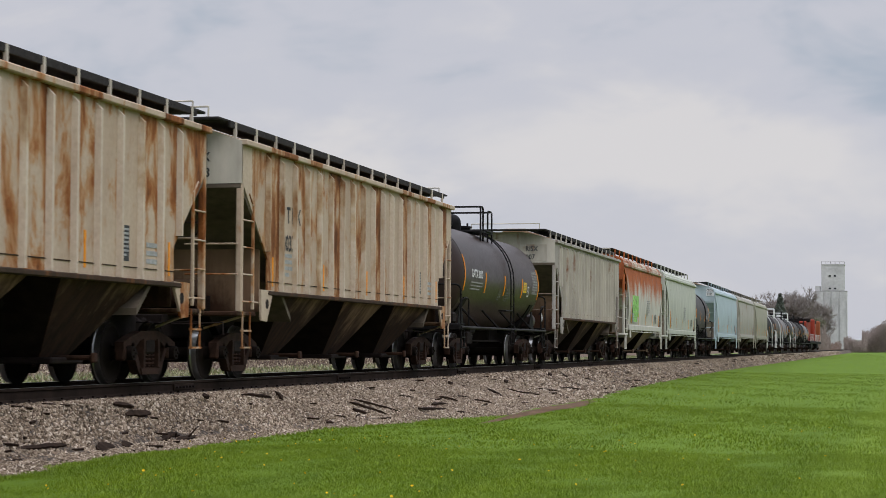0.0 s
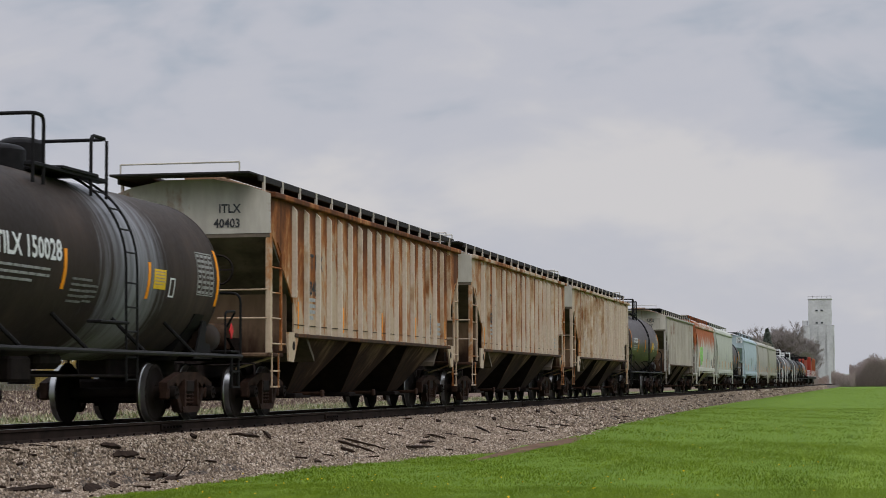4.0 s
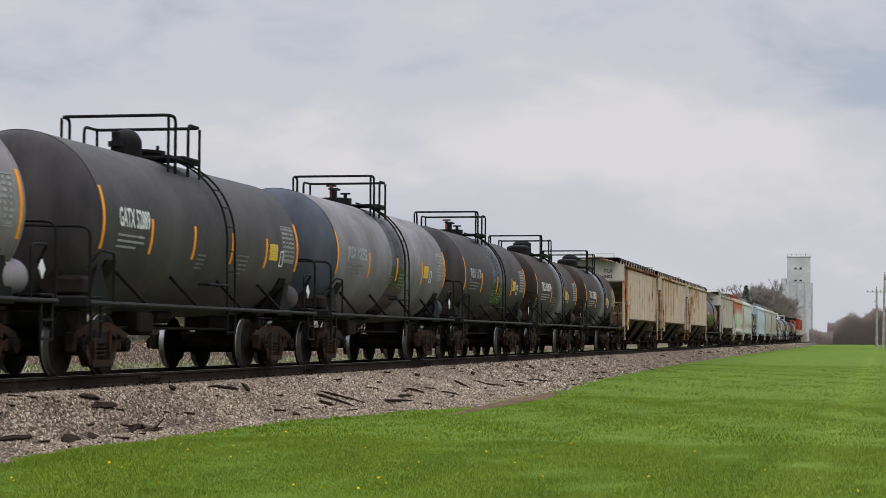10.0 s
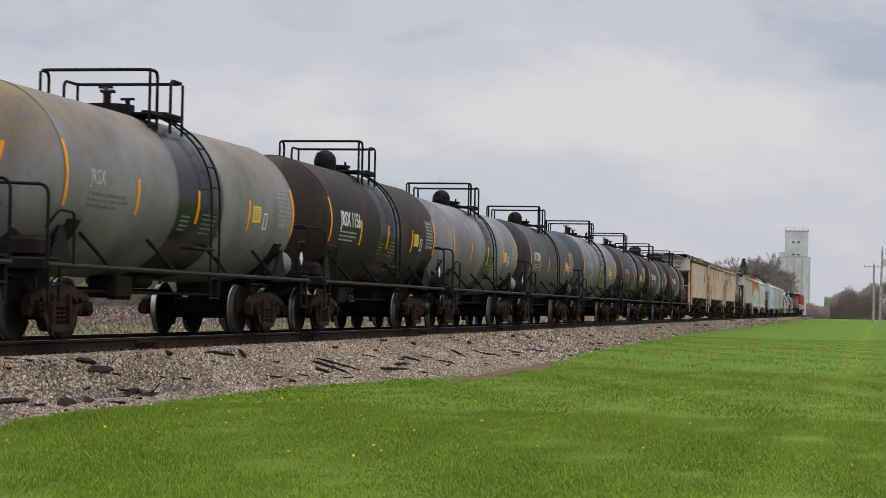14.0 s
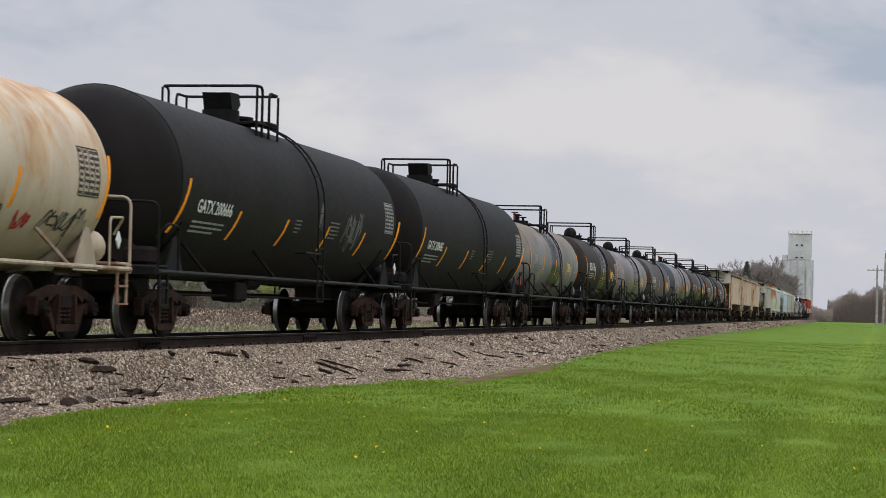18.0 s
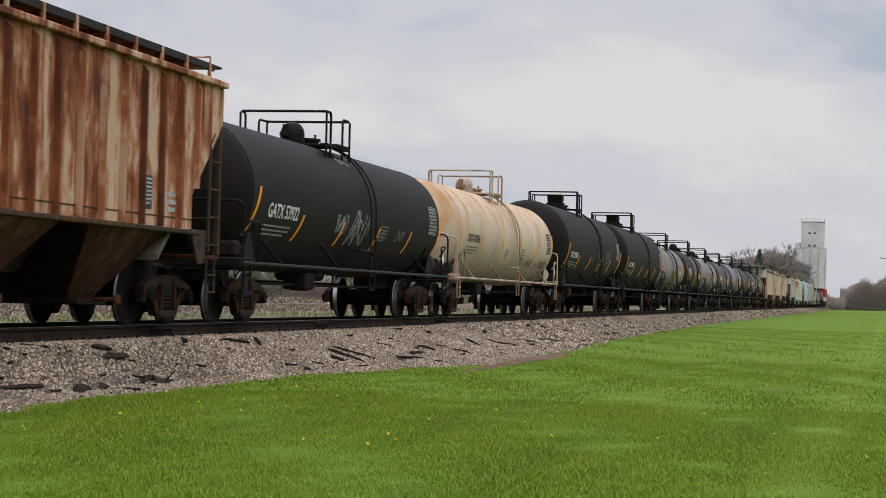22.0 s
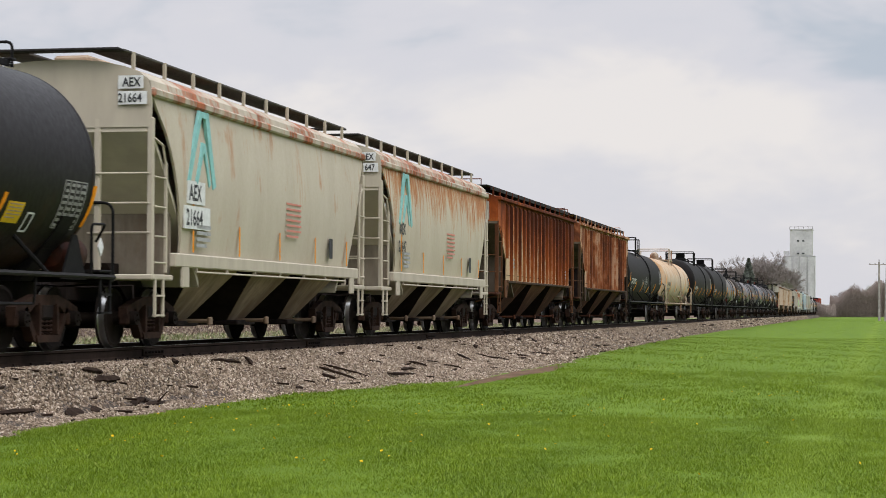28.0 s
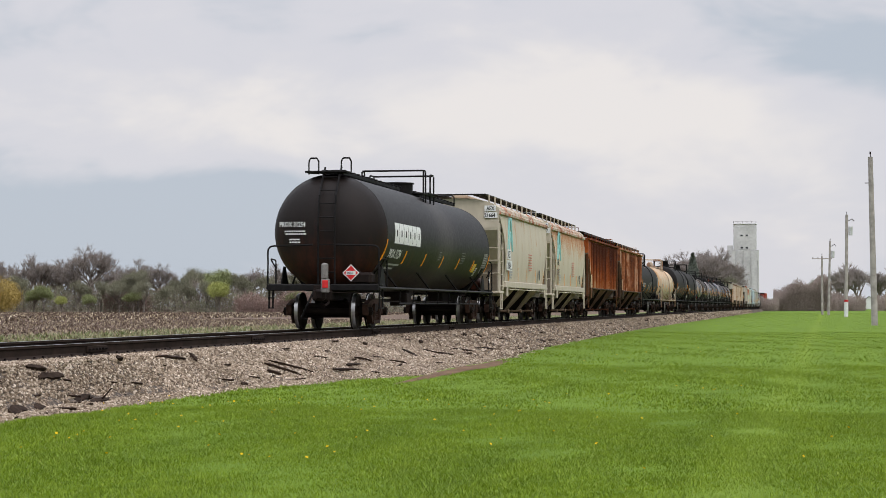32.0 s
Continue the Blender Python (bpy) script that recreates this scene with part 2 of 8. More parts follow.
def hopper_paint(name, base, stain, rust, dark, amount, streak=1.0, blotch=1.0, panel=0.3, top=0.0, seam=0.05, along=0.0, grime=0.25, rough=0.75, pitch=0.8, drip=0.4, mottle=0.84):
    """Paint that rusts panel by panel between evenly spaced ribs: stain, rust and dark scale follow one another."""
    mt, nt, bs, N, L = shader(name)
    y, z = axis_of(N, L, 1), axis_of(N, L, 2)
    oi = N("ShaderNodeObjectInfo")
    cell = op(N, L, "ROUND", op(N, L, "DIVIDE", y, pitch))
    wn = N("ShaderNodeTexWhiteNoise")
    wn.noise_dimensions = "1D"
    L(op(N, L, "MULTIPLY_ADD", oi.outputs["Random"], 91.7, cell), wn.inputs["W"])
    runs = noise_tex(N, L, coords(N, L, (1, 4.2, drip)), 2.0, 5.0, 0.62, 0.25)
    spots = noise_tex(N, L, coords(N, L, (1, 1.5, 0.75)), 1.25, 7.0, 0.66, 0.5)
    fine = noise_tex(N, L, coords(N, L, (1, 1.3, 0.8)), 16.0, 4.0, 0.65)
    total = op(N, L, "MULTIPLY_ADD", runs, streak, 0.5 + amount - 0.5 * (streak + blotch + panel + seam) - 0.06 - 2.7 * top)
    total = op(N, L, "MULTIPLY_ADD", spots, blotch, total)
    total = op(N, L, "MULTIPLY_ADD", fine, 0.12, total)
    total = op(N, L, "MULTIPLY_ADD", wn.outputs["Value"], panel, total)
    total = op(N, L, "MULTIPLY_ADD", z, top, total)
    total = op(N, L, "MULTIPLY_ADD", y, along, total)
    # darker beside each rib: rust together with painted rib shading
    rib = op(N, L, "MULTIPLY", op(N, L, "ABSOLUTE", op(N, L, "SUBTRACT", op(N, L, "DIVIDE", y, pitch), cell)), 2.0)
    total = op(N, L, "MULTIPLY_ADD", op(N, L, "POWER", rib, 3.0), seam, total)
    c = ramp(N, L, total, ((0.44, base), (1.0, dark), (0.56, stain), (0.70, rust), (0.86, tuple((a + 2 * b) / 3 for a, b in zip(rust, dark)))))
    dirt = noise_tex(N, L, coords(N, L, (1, 0.9, 0.35)), 1.4, 5.0, 0.6)
    c = mix(N, L, 1.0, c, ramp(N, L, dirt, ((0.32, (1 - 0.78 * grime, 1 - grime, 1 - 1.08 * grime)), (0.66, (1, 1, 1)))), "MULTIPLY")
    c = mix(N, L, 1.0, c, ramp(N, L, fine, ((0.3, (mottle, mottle - 0.01, mottle - 0.03)), (0.7, (1.04, 1.04, 1.04)))), "MULTIPLY")
    L(c, bs.inputs["Base Color"])
    L(op(N, L, "MULTIPLY_ADD", total, 0.2, rough - 0.12), bs.inputs["Roughness"])
    bs.inputs["Specular IOR Level"].default_value = 0.16
    bump(N, L, bs, fine, 0.15, 0.01)
    return mt


M = {}
M["rail"] = plain("rail_steel", (0.026, 0.0175, 0.0135), 0.8, 0.0, 0.35, 3.0, spec=0.04)
M["rail_top"] = plain("worn_rail_head", (0.35, 0.34, 0.33), 0.35, 0.9, 0.15, 2.0, 0)
M["tie"] = plain("old_creosoted_wood", (0.028, 0.018, 0.013), 0.95, 0, 0.45, 8.0, 0.4, spec=0.04)
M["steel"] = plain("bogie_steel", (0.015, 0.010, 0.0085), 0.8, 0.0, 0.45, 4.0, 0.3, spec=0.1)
M["frame_rust"] = plain("rusty_bogie_casting", (0.030, 0.0155, 0.0105), 0.85, 0.0, 0.5, 5.0, 0.3, spec=0.1)
M["wheel"] = plain("wheel_steel", (0.0115, 0.008, 0.0062), 0.85, 0.0, 0.4, 4.0, spec=0.08)
M["tread"] = plain("worn_wheel_tread", (0.33, 0.32, 0.31), 0.3, 0.9, 0.2, 5.0, 0)
M["black_iron"] = plain("black_iron", (0.011, 0.010, 0.010), 0.6, 0.0, 0.3, 7.0, spec=0.06)
M["grating"] = plain("walkway_grating", (0.030, 0.027, 0.026), 0.8, 0.0, 0.4, 20.0)
M["white_mark"] = plain("white_lettering", (0.62, 0.62, 0.60), 0.6, 0, 0.12, 9.0, 0)
M["grey_mark"] = plain("faded_lettering", (0.33, 0.33, 0.32), 0.6, 0, 0.25, 9.0, 0)
M["dark_mark"] = plain("dark_lettering", (0.045, 0.045, 0.047), 0.6, 0, 0.25, 9.0, 0)
M["reflect"] = plain("orange_reflective_tape", (0.78, 0.27, 0.012), 0.45, 0, 0.12, 8.0, 0)
M["yellow"] = plain("yellow_panel", (0.72, 0.45, 0.02), 0.5, 0, 0.12, 8.0, 0)
M["red"] = plain("red_placard", (0.52, 0.03, 0.03), 0.5, 0, 0.12, 8.0, 0)
M["teal"] = plain("teal_paint_mark", (0.22, 0.47, 0.45), 0.6, 0, 0.15, 8.0, 0)
M["pink"] = plain("faded_red_stencil", (0.55, 0.22, 0.17), 0.6, 0, 0.15, 8.0, 0)
M["green_tag"] = plain("sprayed_green_paint", (0.25, 0.5, 0.14), 0.6, 0, 0.35, 4.0, 0)
M["rail_grey"] = plain("grey_side_rail_paint", (0.018, 0.0165, 0.016), 0.55, 0, 0.3, 6.0)
M["tan_mark"] = plain("faded_tan_print", (0.36, 0.28, 0.2), 0.7, 0, 0.3, 9.0, 0)
M["dim_mark"] = plain("worn_stencil_print", (0.15, 0.145, 0.135), 0.7, 0, 0.35, 9.0, 0)
M["table_mark"] = plain("printed_test_table", (0.27, 0.265, 0.25), 0.7, 0, 0.3, 9.0, 0)
M["device_grey"] = plain("scuffed_grey_housing", (0.16, 0.15, 0.14), 0.6, 0, 0.3, 8.0, 0.1)
M["grating_grey"] = plain("galvanised_grating", (0.085, 0.080, 0.075), 0.8, 0.0, 0.4, 20.0)
M["valve_red"] = plain("rusty_red_valve_paint", (0.22, 0.05, 0.03), 0.6, 0, 0.3, 8.0, 0)
M["silver"] = plain("bare_aluminium", (0.55, 0.55, 0.55), 0.4, 0.6, 0.2, 8.0, 0)

# ---- mesh building ----
class Shape:
    """Collects simple solids into one mesh."""

    def __init__(self):
        self.v, self.f, self.s = [], [], []

    def add(self, verts, faces, smooth=False):
        o = len(self.v)
        self.v.extend(tuple(p) for p in verts)
        self.f.extend(tuple(i + o for i in f) for f in faces)
        self.s.extend([smooth] * len(faces))
        return self

    def box(self, c, s, m=None):
        x, y, z = (k / 2 for k in s)
        vs = [Vector((i, j, k)) for i in (-x, x) for j in (-y, y) for k in (-z, z)]
        if m is not None:
            vs = [m @ p for p in vs]
        vs = [(p[0] + c[0], p[1] + c[1], p[2] + c[2]) for p in vs]
        return self.add(vs, [(0, 1, 3, 2), (4, 6, 7, 5), (0, 4, 5, 1), (2, 3, 7, 6), (0, 2, 6, 4), (1, 5, 7, 3)])

    def cbox(self, c, s, b=0.012, m=None):
        """A box with chamfered edges."""
        h = [k / 2 for k in s]
        b = min(b, min(h) * 0.8)
        bm = bmesh.new()
        for i in (-1, 1):
            for j in (-1, 1):
                for k in (-1, 1):
                    for q in ((b, 0, 0), (0, b, 0), (0, 0, b)):
                        e = [b - t for t in q]
                        p = Vector((i * (h[0] - (b if q[0] == 0 else 0)), j * (h[1] - (b if q[1] == 0 else 0)), k * (h[2] - (b if q[2] == 0 else 0))))
                        bm.verts.new(p)
        bmesh.ops.convex_hull(bm, input=bm.verts)
        bm.verts.index_update()
        vs = [(m @ v.co if m is not None else v.co) + Vector(c) for v in bm.verts]
        fs = [[v.index for v in f.verts] for f in bm.faces]
        bm.free()
        return self.add(vs, fs)

    def prism(self, poly, axis, a, b):
        """A polygon pushed along an axis; poly holds the other two coordinates in xyz order."""
        n = len(poly)

        def at(p, t):
            q = list(p)
            q.insert(axis, t)
            return q
        vs = [at(p, a) for p in poly] + [at(p, b) for p in poly]
        fs = [tuple(range(n))[::-1], tuple(range(n, 2 * n))]
        fs += [(i, (i + 1) % n, (i + 1) % n + n, i + n) for i in range(n)]
        return self.add(vs, fs)

    def cyl(self, p0, p1, r, n=10, r2=None, caps=True, smooth=True):
        p0, p1 = Vector(p0), Vector(p1)
        d = (p1 - p0).normalized()
        u = d.orthogonal().normalized()
        w = d.cross(u)
        r2 = r if r2 is None else r2
        vs = []
        for p, k in ((p0, r), (p1, r2)):
            for i in range(n):
                t = 2 * math.pi * i / n
                vs.append(p + (u * math.cos(t) + w * math.sin(t)) * k)
        fs = [(i, (i + 1) % n, (i + 1) % n + n, i + n) for i in range(n)]
        self.add(vs, fs, smooth)
        if caps:
            o = len(self.v) - 2 * n
            self.f.extend([tuple(o + i for i in range(n))[::-1], tuple(o + n + i for i in range(n))])
            self.s.extend([False, False])
        return self

    def tube(self, pts, r, n=6):
        for a, b in zip(pts, pts[1:]):
            self.cyl(a, b, r, n)
        return self

    def bent(self, pts, r, n=8, bend=0.14, steps=5):
        """A tube whose corners are rounded."""
        pts = [Vector(p) for p in pts]
        path = [pts[0]]
        for a, b, c in zip(pts, pts[1:], pts[2:]):
            k = min(bend, (a - b).length * 0.48, (c - b).length * 0.48)
            u, w = b + (a - b).normalized() * k, b + (c - b).normalized() * k
            for i in range(steps + 1):
                t = i / steps
                path.append(u.lerp(b, t).lerp(b.lerp(w, t), t))
        path.append(pts[-1])
        rings = []
        side = None
        for i, p in enumerate(path):
            d = (path[min(i + 1, len(path) - 1)] - path[max(i - 1, 0)]).normalized()
            side = d.orthogonal().normalized() if side is None else (side - d * side.dot(d)).normalized()
            up = d.cross(side)
            rings += [p + (side * math.cos(2 * math.pi * j / n) + up * math.sin(2 * math.pi * j / n)) * r for j in range(n)]
        m = len(path)
        fs = [(i * n + j, i * n + (j + 1) % n, (i + 1) * n + (j + 1) % n, (i + 1) * n + j) for i in range(m - 1) for j in range(n)]
        fs += [tuple(range(n))[::-1], tuple((m - 1) * n + j for j in range(n))]
        return self.add(rings, fs, True)

    def turned(self, prof, axis=1, n=32, c=(0, 0, 0), smooth=True, a0=0.0, a1=2 * math.pi):
        """A profile of (along, radius) turned round the axis x (0) or y (1)."""
        full = abs(a1 - a0 - 2 * math.pi) < 1e-6
        m = n if full else n + 1
        vs = []
        for t, r in prof:
            for i in range(m):
                g = a0 + (a1 - a0) * i / n
                p, q = r * math.cos(g), r * math.sin(g)
                vs.append((c[0] + p, c[1] + t, c[2] + q) if axis == 1 else (c[0] + t, c[1] + p, c[2] + q))
        fs = []
        for j in range(len(prof) - 1):
            for i in range(n):
                k = (i + 1) % m
                fs.append((j * m + i, j * m + k, (j + 1) * m + k, (j + 1) * m + i))
        return self.add(vs, fs, smooth)

    def mesh(self, name, sharp=35):
        me = bpy.data.meshes.new(name)
        me.from_pydata(self.v, [], self.f)
        me.polygons.foreach_set("use_smooth", self.s)
        bm = bmesh.new()
        bm.from_mesh(me)
        bmesh.ops.remove_doubles(bm, verts=bm.verts, dist=0.0004)
        bmesh.ops.recalc_face_normals(bm, faces=bm.faces)
        bm.to_mesh(me)
        bm.free()
        if any(self.s):
            me.set_sharp_from_angle(angle=radians(sharp))
        return me


def put(name, data, material, parent=None, label="", m=None):
    """One mesh object, under a thing or a part."""
    me = data.mesh(name) if isinstance(data, Shape) else data
    if material is not None and not me.materials:
        me.materials.append(material)
    ob = new(name, me)
    if parent is not None:
        ob.parent = parent
    if m is not None:
        ob.matrix_basis = m
    if label:
        tagged(ob, label)
    if name in ("graffiti", "stencil_block", "data_block", "panel_print", "scan_print"):
        tagged(ob, kind="stuff")
    return ob


def raw_mesh(name, verts, faces_n, loops, smooth=False):
    """A mesh from arrays: all faces with the same number of corners."""
    me = bpy.data.meshes.new(name)
    me.vertices.add(len(verts))
    me.vertices.foreach_set("co", np.asarray(verts, dtype=np.float32).ravel())
    loops = np.asarray(loops, dtype=np.int32).ravel()
    me.loops.add(len(loops))
    me.loops.foreach_set("vertex_index", loops)
    k = len(loops) // faces_n
    me.polygons.add(k)
    me.polygons.foreach_set("loop_start", np.arange(0, len(loops), faces_n, dtype=np.int32))
    me.polygons.foreach_set("loop_total", np.full(k, faces_n, dtype=np.int32))
    me.polygons.foreach_set("use_smooth", np.full(k, smooth))
    me.update()
    me.validate()
    return me


TEXTS = {}


def text_shape(text, size, squeeze=1.0):
    """The built-in font's letters as flat faces: (mesh in x and y, width)."""
    key = (text, size, squeeze)
    if key not in TEXTS:
        cu = bpy.data.curves.new("letters", "FONT")
        cu.body, cu.size, cu.align_x, cu.align_y, cu.resolution_u = text, size, "LEFT", "BOTTOM_BASELINE", 2
        cu.offset = 0.022 * size
        ob = new("letters", cu)
        bpy.context.view_layer.update()
        me = bpy.data.meshes.new_from_object(ob.evaluated_get(bpy.context.evaluated_depsgraph_get()))
        bpy.data.objects.remove(ob)
        bpy.data.curves.remove(cu)
        bm = bmesh.new()
        bm.from_mesh(me)
        for k in range(-2, 12):
            g = bm.verts[:] + bm.edges[:] + bm.faces[:]
            bmesh.ops.bisect_plane(bm, geom=g, plane_co=(0, k * size / 8, 0), plane_no=(0, 1, 0), dist=1e-5)
        for v in bm.verts:
            v.co.x *= squeeze
        bm.to_mesh(me)
        bm.free()
        TEXTS[key] = me
    return TEXTS[key]


def bars_shape(w, h, rows, seed, fill=0.6):
    """Unreadable print: rows of short bars."""
    rnd = random.Random(seed)
    s = []
    for r in range(rows):
        y1 = h - r * h / rows
        y0 = y1 - h / rows * fill
        x = 0.0
        while x < w * (0.97 if r < rows - 1 else 0.7):
            d = min(w - x, rnd.uniform(0.06, 0.2) * max(w, 0.4))
            s.append((x, y0, x + d * 0.88, y1))
            x += d
    return s


def on_flat(rects, x, y0, z0, out=0.006):
    """Flat rectangles (u along y, v up) on a side that faces +x."""
    s = Shape()
    for a, b, c, d in rects:
        s.box((x + out / 2, y0 + (a + c) / 2, z0 + (b + d) / 2), (out, c - a, d - b))
    return s


def on_tank(rects, R, zc, y0, z0, out=0.006, lean=0.0):
    """Rectangles laid round a lying cylinder; z0 is the height of their foot, lean shifts y with height."""
    s = Shape()
    g0 = math.asin(max(-0.99, min(0.99, (z0 - zc) / R)))
    for a, b, c, d in rects:
        ga, gb = g0 + b / R, g0 + d / R
        n = max(1, int((d - b) / 0.12) + 1)
        for i in range(n):
            t0, t1 = ga + (gb - ga) * i / n, ga + (gb - ga) * (i + 1) / n
            vs = []
            for t in (t0, t1):
                sh = lean * (t - g0) * R
                for y in (a, c):
                    for r in (R - 0.01, R + out):
                        vs.append((r * math.cos(t), y0 + y + sh, zc + r * math.sin(t)))
            s.add(vs, [(0, 1, 3, 2), (4, 6, 7, 5), (0, 4, 5, 1), (2, 3, 7, 6), (1, 5, 7, 3), (0, 2, 6, 4)])
    return s


def text_on_tank(text, size, R, zc, y0, z0, squeeze=0.8, out=0.008):
    src = text_shape(text, size, squeeze)
    me = src.copy()
    me.name = "lettering"
    g0 = math.asin(max(-0.99, min(0.99, (z0 - zc) / R)))
    for v in me.vertices:
        t = g0 + v.co.y / R
        v.co = ((R + out) * math.cos(t), y0 + v.co.x, zc + (R + out) * math.sin(t))
    me.materials.clear()
    return me


def text_flat(text, size, x, y0, z0, squeeze=0.8, out=0.006):
    me = text_shape(text, size, squeeze).copy()
    me.name = "lettering"
    for v in me.vertices:
        v.co = (x + out, y0 + v.co.x, z0 + v.co.y)
    me.materials.clear()
    return me


def text_end(text, size, x0, y, z0, squeeze=0.8, out=0.006):
    """Letters on an end that faces -y."""
    me = text_shape(text, size, squeeze).copy()
    me.name = "lettering"
    for v in me.vertices:
        v.co = (x0 + v.co.x, y - out, z0 + v.co.y)
    me.materials.clear()
    return me

# ---- the track's numbers and the train's running gear ----
TRACK_X, RAIL_Z = -11.95, 0.81
BASE = 1.778          # wheelbase of a bogie
OVER = 1.19           # last axle to coupler face
WHEEL_R = 0.457


def wheelset_mesh():
    s = Shape()
    prof = [(0.60, 0.12), (0.62, 0.16), (0.64, 0.36), (0.66, 0.40), (0.655, 0.478), (0.675, 0.487), (0.695, 0.470), (0.705, 0.457), (0.795, 0.452), (0.80, 0.40), (0.78, 0.375), (0.765, 0.20), (0.79, 0.14), (0.81, 0.12)]
    for sg in (-1, 1):
        s.turned([(sg * a, r) for a, r in prof], 0, 28)
    s.cyl((-1.12, 0, 0), (1.12, 0, 0), 0.085, 12)
    s.cyl((-1.06, 0, 0), (-0.80, 0, 0), 0.11, 12)
    s.cyl((0.80, 0, 0), (1.06, 0, 0), 0.11, 12)
    for sg in (-1, 1):
        s.cyl((sg * 1.06, 0, 0), (sg * 1.16, 0, 0), 0.105, 14)
        for i in range(3):
            a = 2 * math.pi * i / 3
            s.cyl((sg * 1.16, 0.055 * math.cos(a), 0.055 * math.sin(a)), (sg * 1.185, 0.055 * math.cos(a), 0.055 * math.sin(a)), 0.02, 6)
    me = s.mesh("wheelset")
    me.materials.append(M["wheel"])
    me.materials.append(M["tread"])
    for p in me.polygons:
        r = [math.hypot(me.vertices[i].co.y, me.vertices[i].co.z) for i in p.vertices]
        x = abs(p.center.x)
        if min(r) > 0.448 and 0.69 < x < 0.80:
            p.material_index = 1
    return me


def sideframe_mesh(sg):
    """A cast three-piece sideframe: top chord, sloping tension members, two pedestals and column guides."""
    s = Shape()
    x0, x1 = sg * 0.93, sg * 1.07
    z = WHEEL_R
    top = [(-1.08, z + 0.02), (-1.08, z + 0.16), (-0.80, z + 0.24), (-0.35, z + 0.33), (0.35, z + 0.33), (0.80, z + 0.24), (1.08, z + 0.16), (1.08, z + 0.02), (0.96, z + 0.11), (0.80, z + 0.11), (0.66, z + 0.06), (0.40, z + 0.19), (-0.40, z + 0.19), (-0.66, z + 0.06), (-0.80, z + 0.11), (-0.96, z + 0.11)]
    s.prism(top, 0, x0, x1)
    for k in (-1, 1):
        s.prism([(k * 0.78, z + 0.13), (k * 0.68, z + 0.17), (k * 0.36, z - 0.24), (k * 0.40, z - 0.31), (k * 0.46, z - 0.29)], 0, x0, x1)
        s.prism([(k * 0.33, z + 0.21), (k * 0.26, z + 0.21), (k * 0.28, z - 0.21), (k * 0.35, z - 0.23)], 0, sg * 0.95, sg * 1.10)
        s.cbox((sg * 1.0, k * 1.02, z - 0.01), (0.16, 0.11, 0.20), 0.03)
        s.cbox((sg * 1.0, k * 0.76, z + 0.0), (0.16, 0.08, 0.18), 0.02)
    s.prism([(-0.42, z - 0.22), (0.42, z - 0.22), (0.36, z - 0.32), (-0.36, z - 0.32)], 0, sg * 0.92, sg * 1.09)
    return s.mesh("sideframe")


def spring_mesh():
    """A coil spring between the sideframe's foot and the bolster."""
    pts = []
    for i in range(6 * 8 + 1):
        t = 2 * math.pi * i / 8
        pts.append((0.052 * math.cos(t), 0.052 * math.sin(t), 0.35 * i / 48))
    return Shape().bent(pts, 0.017, 5, 0.01, 1).mesh("spring")


BOGIE = {
    "wheelset": wheelset_mesh(),
    "sideframe": {k: sideframe_mesh(k) for k in (-1, 1)}, "spring": spring_mesh(),
    "bolster": Shape().cbox((0, 0, WHEEL_R + 0.10), (2.16, 0.42, 0.24), 0.04).cbox((0, 0, WHEEL_R + 0.26), (0.7, 0.45, 0.14), 0.05).mesh("bolster"),
    "brake": Shape().cbox((0, -0.38, 0.34), (1.5, 0.06, 0.10)).cbox((0, 0.38, 0.34), (1.5, 0.06, 0.10)).cbox((0.70, -0.43, 0.38), (0.09, 0.05, 0.28)).cbox((-0.70, -0.43, 0.38), (0.09, 0.05, 0.28)).cbox((0.70, 0.43, 0.38), (0.09, 0.05, 0.28)).cbox((-0.70, 0.43, 0.38), (0.09, 0.05, 0.28)).mesh("brake_beam"),
}
for k, mt in (("bolster", "steel"), ("brake", "steel"), ("spring", "frame_rust")):
    BOGIE[k].materials.append(M[mt])
for k in (-1, 1):
    BOGIE["sideframe"][k].materials.append(M["frame_rust"])
WHEELS = {-1: [], 1: []}


def bogie(car, y):
    """A bogie under a car: the wheelsets turn on it."""
    b = put("bogie", BOGIE["bolster"], None, car, m=pose(0, y, 0))
    for k in (-1, 1):
        put("sideframe", BOGIE["sideframe"][k], None, b)
        for q in (-0.15, 0.0, 0.15):
            put("spring", BOGIE["spring"], None, b, m=pose(k * 1.01, q, WHEEL_R - 0.21))
    put("brake_beam", BOGIE["brake"], None, b)
    for k in (-1, 1):
        w = put("wheelset", BOGIE["wheelset"], None, b, m=pose(0, k * BASE / 2, WHEEL_R))
        WHEELS[k].append(w)
    return b


def coupler_mesh(sg):
    s = Shape()
    s.cbox((0, 0, 0.87), (0.14, 1.0, 0.16), 0.02)
    s.cbox((0.03, sg * 0.46, 0.87), (0.30, 0.24, 0.30), 0.07)
    s.cbox((-0.08, sg * 0.60, 0.87), (0.10, 0.16, 0.26), 0.04)
    s.tube([(0.14, sg * -0.2, 0.85), (0.18, sg * 0.2, 0.66), (0.16, sg * 0.55, 0.60)], 0.03)
    s.tube([(0.1, sg * 0.2, 0.95), (0.6, sg * 0.05, 0.92), (1.3, sg * 0.0, 0.95), (1.33, sg * 0.06, 0.75)], 0.014, 5)
    return s.mesh("coupler")


COUPLER = {k: coupler_mesh(k) for k in (-1, 1)}
for k in (-1, 1):
    COUPLER[k].materials.append(M["steel"])


def running_gear(car, T):
    half = T / 2 + BASE / 2 + OVER
    for k in (-1, 1):
        bogie(car, k * T / 2)
        put("coupler", COUPLER[k], None, car, m=pose(0, k * (half - 0.62), 0))
    return half


